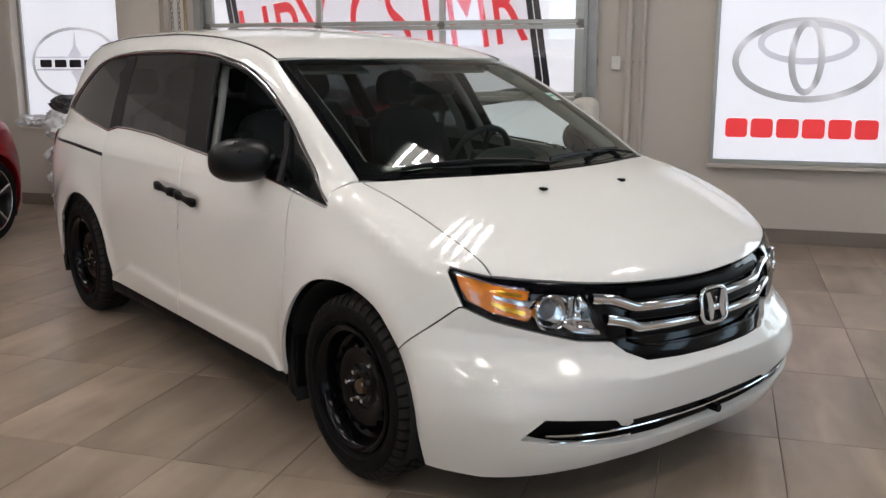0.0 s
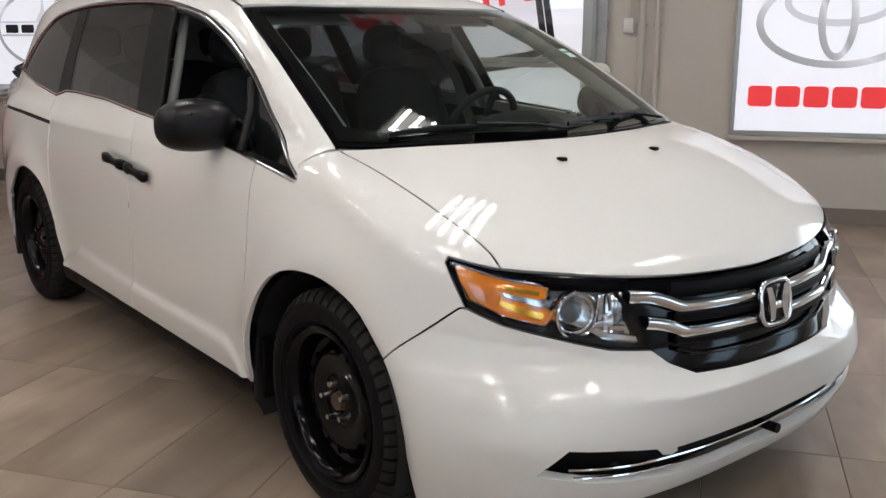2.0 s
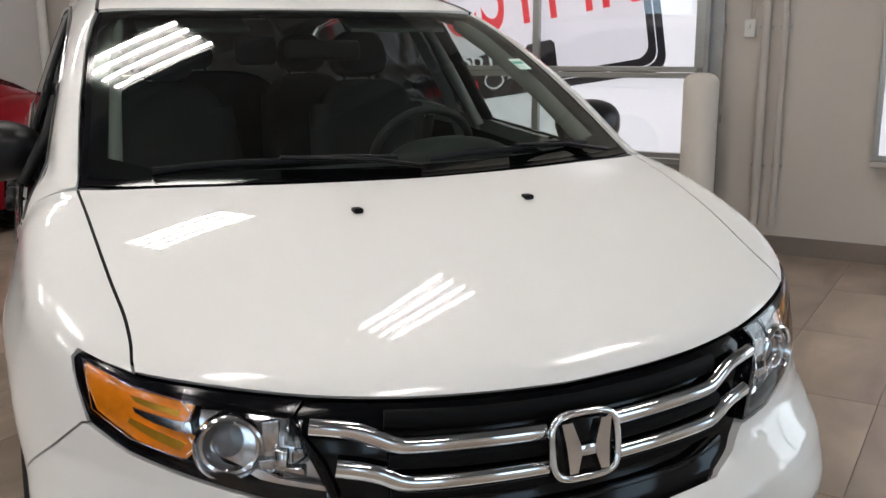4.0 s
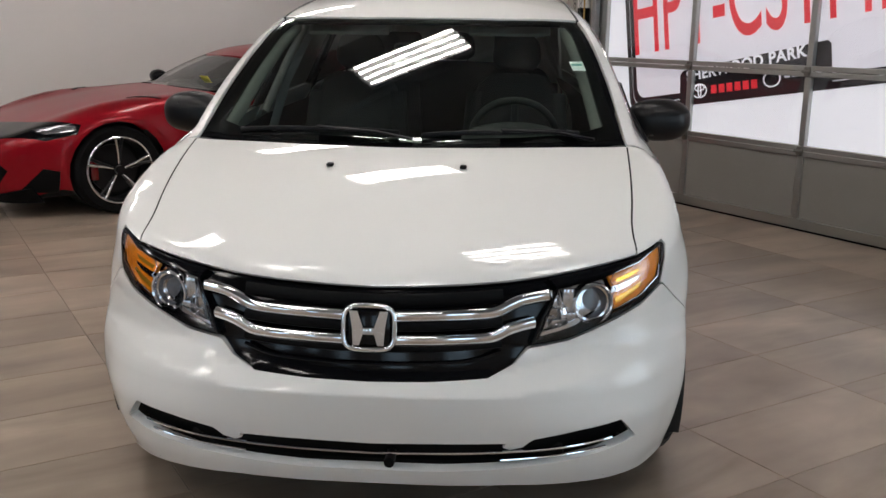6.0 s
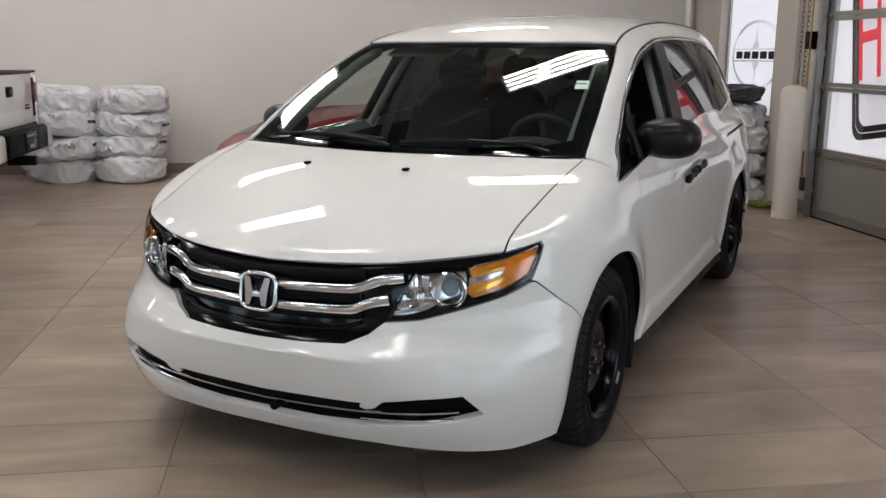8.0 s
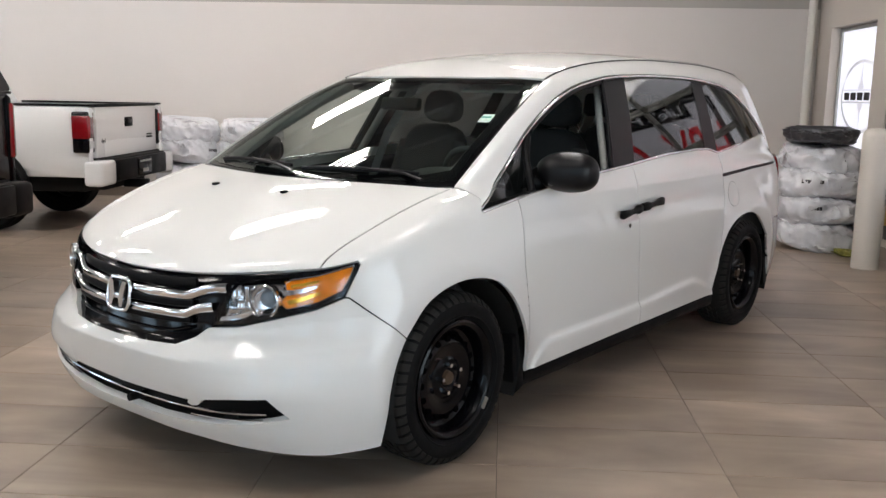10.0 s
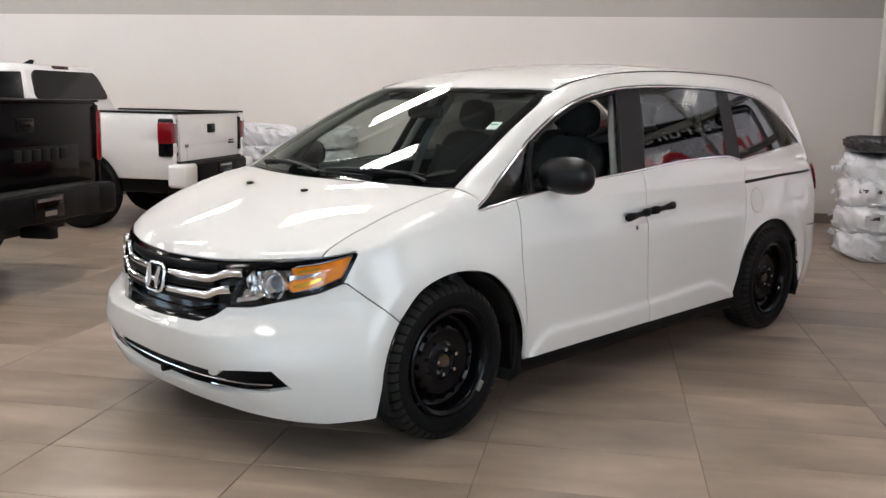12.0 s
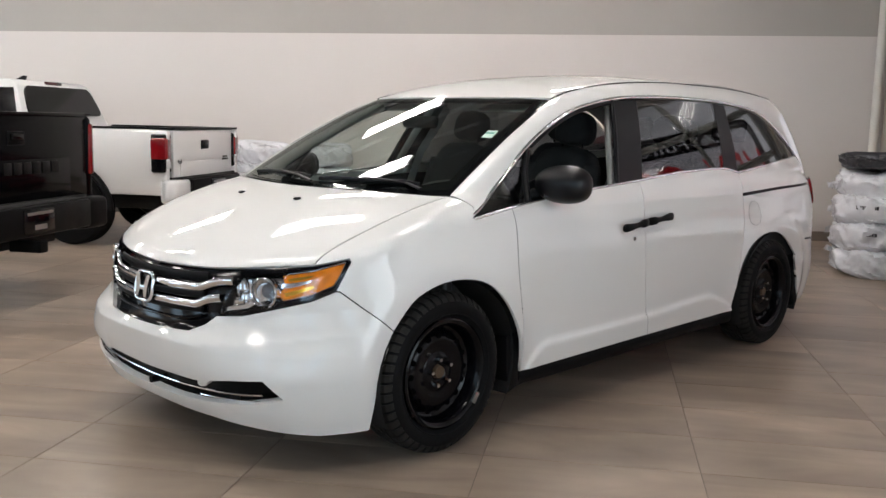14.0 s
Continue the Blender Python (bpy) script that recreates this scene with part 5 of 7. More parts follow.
# sills, mud flaps, door handles, locks
strip("sill", [(x - 0.028, y, z) for x, y, z in on_side([(0.50, 0.236), (1.0, 0.24), (1.6, 0.25), (2.1, 0.258), (2.47, 0.264)])], 0.03, PLASTIC, van, "black plastic door sill", flat=(0.03, 0.05))
for s in (1, -1):
    part("mud_flap", moved(prism([(0.395, 0.44), (0.475, 0.455), (0.492, 0.20), (0.42, 0.175), (0.40, 0.30)], 0.11, "yz", 0.006), Matrix.Translation((0.83 if s > 0 else -0.94, 0.0, 0))), PLASTIC, van, "black front mud flap", 30)
    part("mud_flap", moved(prism([(3.335, 0.52), (3.405, 0.50), (3.43, 0.22), (3.36, 0.21), (3.33, 0.40)], 0.12, "yz", 0.006), Matrix.Translation((0.83 if s > 0 else -0.95, 0.0, 0))), PLASTIC, van, "black rear mud flap", 30)
    for y0, z0, sense, host in ((1.474, 0.893, -1, fd), (1.480, 0.8935, 1, sd)):
        # from the hump at the shared seam to the swollen outer end
        table = [(0.0, 0.008, 0.012), (0.012, 0.016, 0.020), (0.055, 0.017, 0.021), (0.075, 0.012, 0.0125), (0.13, 0.012, 0.0125), (0.165, 0.015, 0.017), (0.215, 0.016, 0.021), (0.232, 0.008, 0.012)]
        spots = on_side([(y0 + sense * a, z0 + 0.082 * sense * a) for a, _, _ in table])
        bm = bmesh.new()
        rings = []
        for (x, y, z), (a, deep, high) in zip(spots, table):
            lift = 0.020 + 0.010 * math.sin(math.pi * a / 0.232)
            ring = []
            for j in range(12):
                t = 2 * math.pi * j / 12
                ring.append(bm.verts.new((s * (x + lift + deep * math.copysign(abs(math.cos(t)) ** 0.6, math.cos(t))), y, z + high * math.copysign(abs(math.sin(t)) ** 0.6, math.sin(t)))))
            rings.append(ring)
        for p, q in zip(rings, rings[1:]):
            for j in range(12):
                bm.faces.new((p[j], p[(j + 1) % 12], q[(j + 1) % 12], q[j]))
        bm.faces.new(rings[0])
        bm.faces.new(rings[-1][::-1])
        bmesh.ops.recalc_face_normals(bm, faces=bm.faces)
        part("handle", bm, PLASTIC, host[0 if s > 0 else 1], "black pull handle", 50)
k = on_side([(1.352, 0.815)])[0]
part("lock", cyl(0.011, 0.006, (k[0] + 0.001, k[1], k[2]), "x", 16), CHROME, fd[0], "chrome key lock")
flap = on_side([(2.69 + 0.074 * math.cos(2 * math.pi * k / 32), 0.875 + 0.074 * math.sin(2 * math.pi * k / 32)) for k in range(32)])
panel("fuel_flap", VAN, SIDE, flap, PEARL, qp[0], "round fuel flap", sink=-0.0008, gap=0.0, depth=0.004, step=0.02)
# grey ring laid on the paint stands for the shaded gap round the flap
part("flap_gap", tube(flap + flap[:2], 0.0013, 6), LINER, qp[0])

# mirrors
for s in (1, -1):
    mir = thing("door_mirror")
    mir.parent = van
    shell = bmesh.new()
    bmesh.ops.create_uvsphere(shell, u_segments=40, v_segments=24, radius=1)
    for v in shell.verts:
        x, y, z = v.co
        y = max(y, -1) if y < 0 else y * 0.45
        w = 1 - 0.12 * (x < 0) * abs(x)
        v.co = Vector((math.copysign(abs(x) ** 0.80, x) * 0.140, y * 0.10, math.copysign(abs(z) ** 0.78, z) * 0.088 * w))
    m = Matrix.Translation((s * 0.985, 0.715, 1.115)) @ Matrix.Rotation(radians(s * 12), 4, "Z") @ Matrix.Diagonal((s, 1, 1, 1))
    body = moved(shell, m)
    if s < 0:
        bmesh.ops.reverse_faces(body, faces=body.faces)
    obj("shell", body, vary(mat("mirror_plastic", (0.007, 0.007, 0.008), 0.33, spec=0.3), 12, rough=0.06), mir, "smooth black mirror housing", 80)
    part("foot", tube([(s * 0.845, 0.60, 1.062), (s * 0.875, 0.64, 1.062), (s * 0.905, 0.69, 1.075)], 0.03, 12, flat=(0.022, 0.035)), PLASTIC, mir, "", 60)
    part("mirror_glass", moved(cyl(0.1, 0.004, axis="y", seg=32), m @ Matrix.Translation((0, 0.046, 0)) @ Matrix.Diagonal((1.1, 1, 0.72, 1))), CHROME, mir, "mirror glass")
    part("door_sail", moved(prism([(0.545, 1.045), (0.63, 1.05), (0.68, 1.14), (0.60, 1.12)], 0.02, "yz", 0.003), Matrix.Translation((s * 0.862 - 0.01, 0, 0))), PLASTIC, mir)

# wipers
for x0, y0, x1, y1 in ((-0.62, 0.12, -0.02, 0.022), (0.06, 0.008, 0.62, 0.135)):
    pts = on_top([(x0 + (x1 - x0) * i / 8, y0 + (y1 - y0) * i / 8 + 0.02 * math.sin(math.pi * i / 8) - 0.03 * (1 - abs(2 * i / 8 - 1))) for i in range(9)])
    arm = thing("wiper")
    arm.parent = van
    part("blade", tube([(x, y + 0.012, z + 0.013) for x, y, z in pts], 0.006, 8, flat=(0.005, 0.009)), TRIMBLACK, arm, "black rubber wiper blade")
    part("arm", tube([(pts[-1][0] + 0.05, pts[-1][1] - 0.03, pts[-1][2] - 0.004), (pts[-1][0] - 0.08, pts[-1][1] - 0.004, pts[-1][2] + 0.016), (pts[4][0], pts[4][1] + 0.004, pts[4][2] + 0.024)], 0.008, 8, flat=(0.011, 0.006)), TRIMBLACK, arm, "black wiper arm")

# wheels
def steel_wheel(parent, m):
    wheel = thing("wheel")
    wheel.parent = parent
    wheel.matrix_basis = m
    R, W = 0.344, 0.222
    half = [(0.236, W / 2 - 0.024), (0.244, W / 2 - 0.010), (0.258, W / 2 - 0.001), (0.280, W / 2 + 0.004), (0.300, W / 2 + 0.001), (0.316, W / 2 - 0.009), (0.328, W / 2 - 0.022), (0.333, W / 2 - 0.040), (0.334, 0.0)]
    prof = [(r, -x) for r, x in half] + [(r, x) for r, x in half[-2::-1]]
    tyre = part("tyre", lathe(prof, 72, "x"), RUBBER, wheel, "winter tyre with blocky tread", 40)
    part("bead_ring", lathe([(0.252, W / 2 - 0.006), (0.256, W / 2 + 0.0015), (0.260, W / 2 + 0.0005)], 64, "x"), RUBBER, tyre)
    blocks = bmesh.new()
    n = 50
    shoulder = [(0.309, W / 2 - 0.001), (0.322, W / 2 - 0.008), (0.336, W / 2 - 0.022), (0.342, W / 2 - 0.038), (R, W / 2 - 0.064)]
    for k in range(n):
        for side in (1, -1):
            a0 = 2 * math.pi * (k + (0.5 if side < 0 else 0)) / n
            wide = 2 * math.pi / n * 0.36
            top, low = [], []
            for i, (r, x) in enumerate(shoulder):
                skew = 0.03 * i / 4
                top.append([blocks.verts.new((side * x, r * math.cos(a0 + d * wide + skew), r * math.sin(a0 + d * wide + skew))) for d in (-1, 1)])
                low.append([blocks.verts.new((side * (x - 0.012), (r - 0.012) * math.cos(a0 + d * wide + skew), (r - 0.012) * math.sin(a0 + d * wide + skew))) for d in (-1, 1)])
            for i in range(4):
                blocks.faces.new((top[i][0], top[i][1], top[i + 1][1], top[i + 1][0]))
                for d in (0, 1):
                    blocks.faces.new((top[i][d], top[i + 1][d], low[i + 1][d], low[i][d]))
            for i in (0, 4):
                blocks.faces.new((top[i][0], top[i][1], low[i][1], low[i][0]))
        for x0, off in ((-0.026, 0.25), (0.0, 0.75), (0.026, 0.25)):
            a = 2 * math.pi * (k + off) / n
            bmesh.ops.create_cube(blocks, size=1, matrix=Matrix.Rotation(a, 4, "X") @ Matrix.Translation((x0, 0, R - 0.0065)) @ Matrix.Rotation(0.3, 4, "Z") @ Matrix.Diagonal((0.020, 0.031, 0.013, 1)))
    bmesh.ops.recalc_face_normals(blocks, faces=blocks.faces)
    part("tread", blocks, vary(mat("worn_tread", (0.022, 0.0205, 0.019), 0.75, spec=0.2), 14, 0.7, 1.3), tyre, "worn tread blocks", 0)
    rim = part("rim", lathe([(0.205, -0.10), (0.222, -0.105), (0.230, -0.09), (0.205, -0.06), (0.198, 0.02), (0.205, 0.075), (0.216, 0.092), (0.232, 0.096), (0.236, 0.103), (0.228, 0.108), (0.216, 0.104), (0.205, 0.090), (0.200, 0.065), (0.196, 0.04), (0.178, 0.030), (0.165, 0.048), (0.145, 0.060), (0.13, 0.062), (0.10, 0.052), (0.085, 0.050), (0.07, 0.058), (0.040, 0.060), (0.034, 0.056), (0.033, 0.03), (0.0, 0.03)], 64, "x"), STEEL, wheel, "black steel rim", 35)
    # rim is not pierced: flat black discs paint the shade inside the vent holes
    for k in range(16):
        a = 2 * math.pi * k / 16
        part("vent_hole", cyl(0.0125, 0.012, (0.0535, 0.156 * math.cos(a), 0.156 * math.sin(a)), "x", 12), mat("hole_shade", (0.002, 0.002, 0.002), 1.0, spec=0.0) if k == 0 and not bpy.data.materials.get("hole_shade") else bpy.data.materials["hole_shade"], rim)
    for k in range(5):
        a = 2 * math.pi * k / 5 + 0.5
        part("lug_nut", cyl(0.0115, 0.03, (0.070, 0.057 * math.cos(a), 0.057 * math.sin(a)), "x", 6, r2=0.008), CHROME, rim, "bright lug nut")
    part("hub", cyl(0.032, 0.03, (0.052, 0, 0), "x", 24, r2=0.026), vary(mat("rusty_hub", (0.10, 0.065, 0.04), 0.6, metal=0.4), 60), rim, "rusty wheel hub")
    return wheel


first = steel_wheel(van, Matrix.Translation((0.848, 0.0, 0.3435)))
for x, y, flip in ((0.848, 2.99, 0), (-0.848, 0.0, 180), (-0.848, 2.99, 180)):
    w = copy_thing(first, Matrix.Translation((x, y, 0.3435)) @ Matrix.Rotation(radians(flip), 4, "Z") @ Matrix.Rotation(0.7 * y, 4, "X"))
    w.parent = van
rim_edge = next(c for c in first.children if c.name.startswith("rim"))
part("balance_weight", moved(box((0.008, 0.022, 0.05), bevel=0.003), Matrix.Rotation(radians(-127), 4, "X") @ Matrix.Translation((0.1075, 0, 0.229)) @ Matrix.Rotation(radians(90), 4, "X")), ALU, rim_edge, "silver balance weight")
DARK = vary(mat("dark_underbody", (0.012, 0.012, 0.012), 0.85), 5)
for y in (0.0, 2.97):
    for s in (1, -1):
        arc = bmesh.new()
        ring = []
        for k in range(25):
            a = radians(-25 + 230 * k / 24)
            ry = 0.40 if y == 0 else 0.42
            ring.append([arc.verts.new((s * x, y + 0.03 + ry * math.cos(a), 0.345 + 0.392 * math.sin(a))) for x in (0.955, 0.55)])
        for a, b in zip(ring, ring[1:]):
            arc.faces.new((a[0], a[1], b[1], b[0]))
        arc.faces.new([r[1] for r in ring])
        part("wheel_liner", arc, DARK, van, "black wheel arch liner")
under = box((1.1, 4.6, 0.22), (0, 1.55, 0.34), 0.02)
under = box((1.72, 1.95, 0.20), (0, 1.49, 0.33), 0.02, bm=under)
under = box((1.15, 0.25, 0.14), (0, -0.50, 0.29), 0.02, bm=under)
under = box((1.36, 0.95, 0.06), (0, -0.22, 0.215), 0.02, bm=under)
under = box((1.36, 1.3, 0.06), (0, 3.1, 0.24), 0.02, bm=under)
part("underbody", under, DARK, van, "dark underbody")

# ---------------------------------------------------------------- inside the van
def pad(size, at, bevel, material, parent, name, label="", tilt=0.0):
    bm = box(size, bevel=bevel, seg=4)
    return obj(name, bm, material, parent, label, 50, Matrix.Translation(at) @ Matrix.Rotation(radians(tilt), 4, "X"))


def cushion(w, h, deep, at, parent, name, label, tilt, top=1.0, power=3.4):
    """A padded slab with a rounded outline, narrower towards its top and softly edged."""
    bm = bmesh.new()
    rings = []
    outline = rounded(w / 2, h / 2, power, 28)
    for d, f in ((-0.5, 0.80), (-0.40, 0.93), (-0.2, 1.0), (0.2, 1.0), (0.40, 0.93), (0.5, 0.80)):
        rings.append([bm.verts.new((x * f * (1 + (top - 1) * (z / h + 0.5)), d * deep, z * (1 - (1 - f) * 0.6))) for x, z in outline])
    for p, q in zip(rings, rings[1:]):
        for j in range(28):
            bm.faces.new((p[j], p[(j + 1) % 28], q[(j + 1) % 28], q[j]))
    bm.faces.new(rings[0])
    bm.faces.new(rings[-1][::-1])
    bmesh.ops.recalc_face_normals(bm, faces=bm.faces)
    return obj(name, bm, CLOTH, parent, label, 50, Matrix.Translation(at) @ Matrix.Rotation(radians(tilt), 4, "X"))


def seat(x, y, w=0.52):
    st = thing("seat")
    st.parent = van
    st.matrix_basis = Matrix.Translation((x, y, 0.42))
    pad((w, 0.52, 0.17), (0, 0.0, 0.20), 0.06, CLOTH, st, "cushion", "dark grey cloth cushion", 6)
    cushion(w * 0.98, 0.64, 0.15, (0, 0.33, 0.53), st, "backrest", "dark grey cloth backrest", -16, 0.82, 4.0)
    cushion(0.26, 0.19, 0.11, (0, 0.46, 0.945), st, "headrest", "dark grey headrest", -10, 0.85, 2.8)
    for s in (1, -1):
        part("post", cyl(0.006, 0.12, (s * 0.07, 0.43, 0.86), seg=8), PLASTIC, st)
        pad((0.07, 0.44, 0.10), (s * w * 0.47, 0.0, 0.23), 0.03, CLOTH, st, "side_bolster")
        part("back_bolster", tube([(s * w * 0.43, 0.22, 0.30), (s * w * 0.42, 0.27, 0.50), (s * w * 0.38, 0.35, 0.74)], 0.05, 10, flat=(0.05, 0.035)), CLOTH, st, "", 60)
    return st


for x, y, w in ((0.40, 1.12, 0.52), (-0.40, 1.12, 0.52), (0.42, 2.10, 0.50), (-0.42, 2.10, 0.50)):
    seat(x, y, w)
bench = seat(0.0, 2.95, 1.15)
for s in (0.38, -0.38):
    pad((0.25, 0.09, 0.17), (s, 0.46, 0.955), 0.04, CLOTH, bench, "headrest", "dark grey headrest", -10)
part("cabin_floor", box((1.60, 3.4, 0.03), (0, 1.9, 0.44), 0.005), DASH, van, "dark cabin carpet")
pad((1.60, 0.06, 0.70), (0, 0.16, 0.72), 0.02, DASH, van, "firewall")
dash = [(0.02, 1.02), (0.12, 1.065), (0.32, 1.075), (0.52, 1.06), (0.66, 1.02), (0.70, 0.96), (0.66, 0.86), (0.60, 0.70), (0.30, 0.60), (0.05, 0.70)]
dm = prism(dash, 1.46, "yz")
bmesh.ops.translate(dm, vec=(-0.73, 0.09, -0.03), verts=dm.verts)
dashboard = part("dashboard", dm, DASH, van, "dark grey moulded dashboard", 50)
hump = bmesh.new()
bmesh.ops.create_uvsphere(hump, u_segments=28, v_segments=14, radius=1)
part("instrument_hood", moved(hump, Matrix.Translation((0.39, 0.60, 1.03)) @ Matrix.Diagonal((0.22, 0.15, 0.075, 1))), DASH, dashboard, "", 60)
wheel_m = Matrix.Translation((0.39, 0.86, 1.015)) @ Matrix.Rotation(radians(-64), 4, "X")
sw_ring = lathe([(0.185 + 0.016 * math.cos(a), 0.016 * math.sin(a)) for a in [2 * math.pi * k / 10 for k in range(11)]], 40, "z")
steer = part("steering_wheel", moved(sw_ring, wheel_m), DASH, van, "dark steering wheel", 80)
part("steering_hub", moved(box((0.15, 0.12, 0.05), bevel=0.02), wheel_m @ Matrix.Translation((0, -0.01, -0.02))), DASH, steer)
for a in (0, 180, 270):
    part("spoke", moved(box((0.13, 0.03, 0.02), (0.11, 0, -0.01), 0.006), wheel_m @ Matrix.Rotation(radians(a), 4, "Z")), DASH, steer)
panel("headliner", VAN, TOP, both([(0.0, 0.98), (0.55, 1.03), (0.58, 2.0), (0.56, 3.5), (0.0, 3.6)])[:-1], LINER, van, "light grey headliner", step=0.08, sink=0.045, depth=0.0, gap=0.0)
panel("door_trim", VAN, SIDE, on_side([(0.45, 0.45), (2.5, 0.45), (3.7, 0.60), (3.7, 1.17), (2.6, 1.10), (1.4, 1.08), (0.46, 1.0)]), DASH, van, "dark door trim", step=0.06, sink=0.06, depth=0.0, gap=0.0, mirror=True)
for s in (1, -1):
    part("belt", tube([(s * (x - 0.08), y, z) for x, y, z in on_side([(1.62, 1.48), (1.50, 1.20), (1.42, 0.80)])], 0.02, 8, flat=(0.003, 0.024)), mat("grey_belt", (0.30, 0.30, 0.30), 0.8) if s > 0 else bpy.data.materials["grey_belt"], van, "grey seat belt")
    part("pillar_trim", tube([(s * (x - 0.055), y + 0.02, z - 0.03) for x, y, z in on_top([(0.76, 0.24), (0.73, 0.5), (0.69, 0.8), (0.66, 0.98)])], 0.03, 10, flat=(0.028, 0.03)), LINER, van, "light grey inner pillar", 60)
    part("pillar_trim", tube([(s * (x - 0.07), y, z) for x, y, z in on_side([(1.50, 1.50), (1.40, 1.30), (1.31, 1.07)])], 0.05, 10, flat=(0.02, 0.022)), LINER, van, "light grey inner pillar", 60)
mirror_at = Matrix.Translation((0.0, 0.74, 1.385)) @ Matrix.Rotation(radians(-14), 4, "X")
part("cabin_mirror", moved(box((0.25, 0.04, 0.065), bevel=0.018, seg=3), mirror_at), PLASTIC, van, "black rear-view mirror")
for s in (0.36, -0.36):
    part("sun_visor", box((0.36, 0.15, 0.015), (s, 1.06, 1.475), 0.005, rot=Matrix.Rotation(radians(18), 4, "X")), LINER, van, "folded light grey sun visor")
STICK = vary(mat("pale_green_sticker", (0.62, 0.78, 0.70), 0.6), 60, 0.75, 1.1, 200)
st_out = on_top([(0.615, 0.545), (0.668, 0.560), (0.655, 0.625), (0.602, 0.610)])
sticker = panel("sticker", VAN, SCREEN, st_out, STICK, van, "pale green windscreen sticker", step=0.01, gap=0.0, sink=-0.0015, depth=0.0)[0]
bar = mat("sticker_print", (0.10, 0.34, 0.26), 0.6)
panel("sticker_print", VAN, SCREEN, on_top([(0.61, 0.578), (0.655, 0.590), (0.652, 0.605), (0.607, 0.593)]), bar, van, "", step=0.01, gap=0.0, sink=-0.0025, depth=0.0)[0].parent = sticker

# ---------------------------------------------------------------- bagged tyres
BAG = mat("white_plastic_bag", (0.70, 0.71, 0.75), 0.24, coat=0.6, coat_rough=0.12)
vary(BAG, 3, 0.84, 1.08, 30, bump=0.5)
BAGPRINT = mat("bag_print", (0.03, 0.03, 0.035), 0.6)


def bag_mesh(seed, r=0.36, h=0.25):
    """A tyre wrapped in a crumpled plastic bag: a squashed roll with folds."""
    bm = bmesh.new()
    rng = random.Random(seed)
    n, k = 110, 26
    ph = [rng.uniform(0, 6.28) for _ in range(8)]
    rows = []
    for i in range(k + 1):
        t = math.pi * i / k
        z, rr = -math.cos(t), math.sin(t)
        row = []
        for j in range(n):
            a = 2 * math.pi * j / n
            c = math.copysign(abs(rr) ** 0.27, rr)
            e = Vector((math.cos(a), math.sin(a), 0))
            low = noise.noise(Vector((e.x * 2.2 + ph[0], e.y * 2.2, z * 1.3 + seed)))
            crease = 1 - abs(noise.noise(Vector((e.x * 3.6 + ph[1], e.y * 3.6 + z * 1.6, z * 1.2 + ph[3]))))
            fine = 1 - abs(noise.noise(Vector((e.x * 8 + ph[2], e.y * 8 - z * 2.5, z * 2.2))))
            fold = 0.035 * low + 0.040 * (crease ** 5 - 0.45) + 0.020 * (fine ** 5 - 0.45)
            sag = 0.02 * math.sin(2 * a + ph[4]) * z
            row.append(bm.verts.new(((r * c + fold * c) * math.cos(a), (r * c + fold * c) * math.sin(a), h / 2 * math.copysign(abs(z) ** 0.7, z) + sag + fold * 0.35)))
        rows.append(row)
    for p, q in zip(rows, rows[1:]):
        for j in range(n):
            bm.faces.new((p[j], p[(j + 1) % n], q[(j + 1) % n], q[j]))
    bmesh.ops.remove_doubles(bm, verts=bm.verts, dist=1e-4)
    bmesh.ops.recalc_face_normals(bm, faces=bm.faces)
    return bm


def knot_mesh(seed):
    """The twisted loose end of a bag."""
    bm = bmesh.new()
    rng = random.Random(seed)
    rows = []
    for i in range(9):
        t = i / 8
        w = 0.03 + 0.05 * t ** 1.2
        rows.append([bm.verts.new((w * (j / 7 - 0.5) * 2 * (0.8 + 0.3 * rng.random()), -0.02 - 0.09 * t + 0.012 * rng.uniform(-1, 1), 0.03 * math.sin(j * 2.1 + seed) * t + 0.05 * math.sin(t * 2.5 + seed))) for j in range(8)])
    for p, q in zip(rows, rows[1:]):
        for j in range(7):
            bm.faces.new((p[j], p[j + 1], q[j + 1], q[j]))
    ex = bmesh.ops.extrude_face_region(bm, geom=bm.faces[:])
    bmesh.ops.translate(bm, vec=(0, 0, 0.008), verts=[g for g in ex["geom"] if isinstance(g, bmesh.types.BMVert)])
    bmesh.ops.recalc_face_normals(bm, faces=bm.faces)
    return bm


seed = 3
for u, v, tops, h in ((-7.40, -3.05, 4, 0.262), (-7.42, -2.26, 4, 0.262), (-5.28, 4.02, 4, 0.25)):
    for i in range(tops):
        seed += 1
        rng = random.Random(seed)
        turn = rng.uniform(-40, 40) + (0 if v < 0 else -50)
        tyre = thing("bagged_tyre", ROOM @ pose(u + rng.uniform(-0.05, 0.05), v + rng.uniform(-0.05, 0.05), h * (i + 0.5), rng.uniform(-5, 5), rng.uniform(-5, 5), turn), "tyre in a crumpled white plastic bag in a stack", "bagged tyre", "stacked bagged tyres")
        part("bag", bag_mesh(seed, 0.40 if i < 3 else 0.375, h + 0.035), BAG, tyre, "", 60)
        part("bag_end", moved(knot_mesh(seed), Matrix.Rotation(radians(rng.uniform(20, 110)), 4, "Z") @ Matrix.Translation((0, -0.34, 0.02))), BAG, tyre, "loose twisted bag end", 60)
        if i in (1, 2):
            for k in range(8):
                a = radians(62 - turn + 4.6 * k) if v < 0 else radians(-40 - turn + 3.6 * k)
                rr = 0.408
                part("print_mark", moved(box((0.004, 0.022, 0.034), (rr, 0, 0.02), 0.0), Matrix.Rotation(a, 4, "Z")), BAGPRINT, tyre)
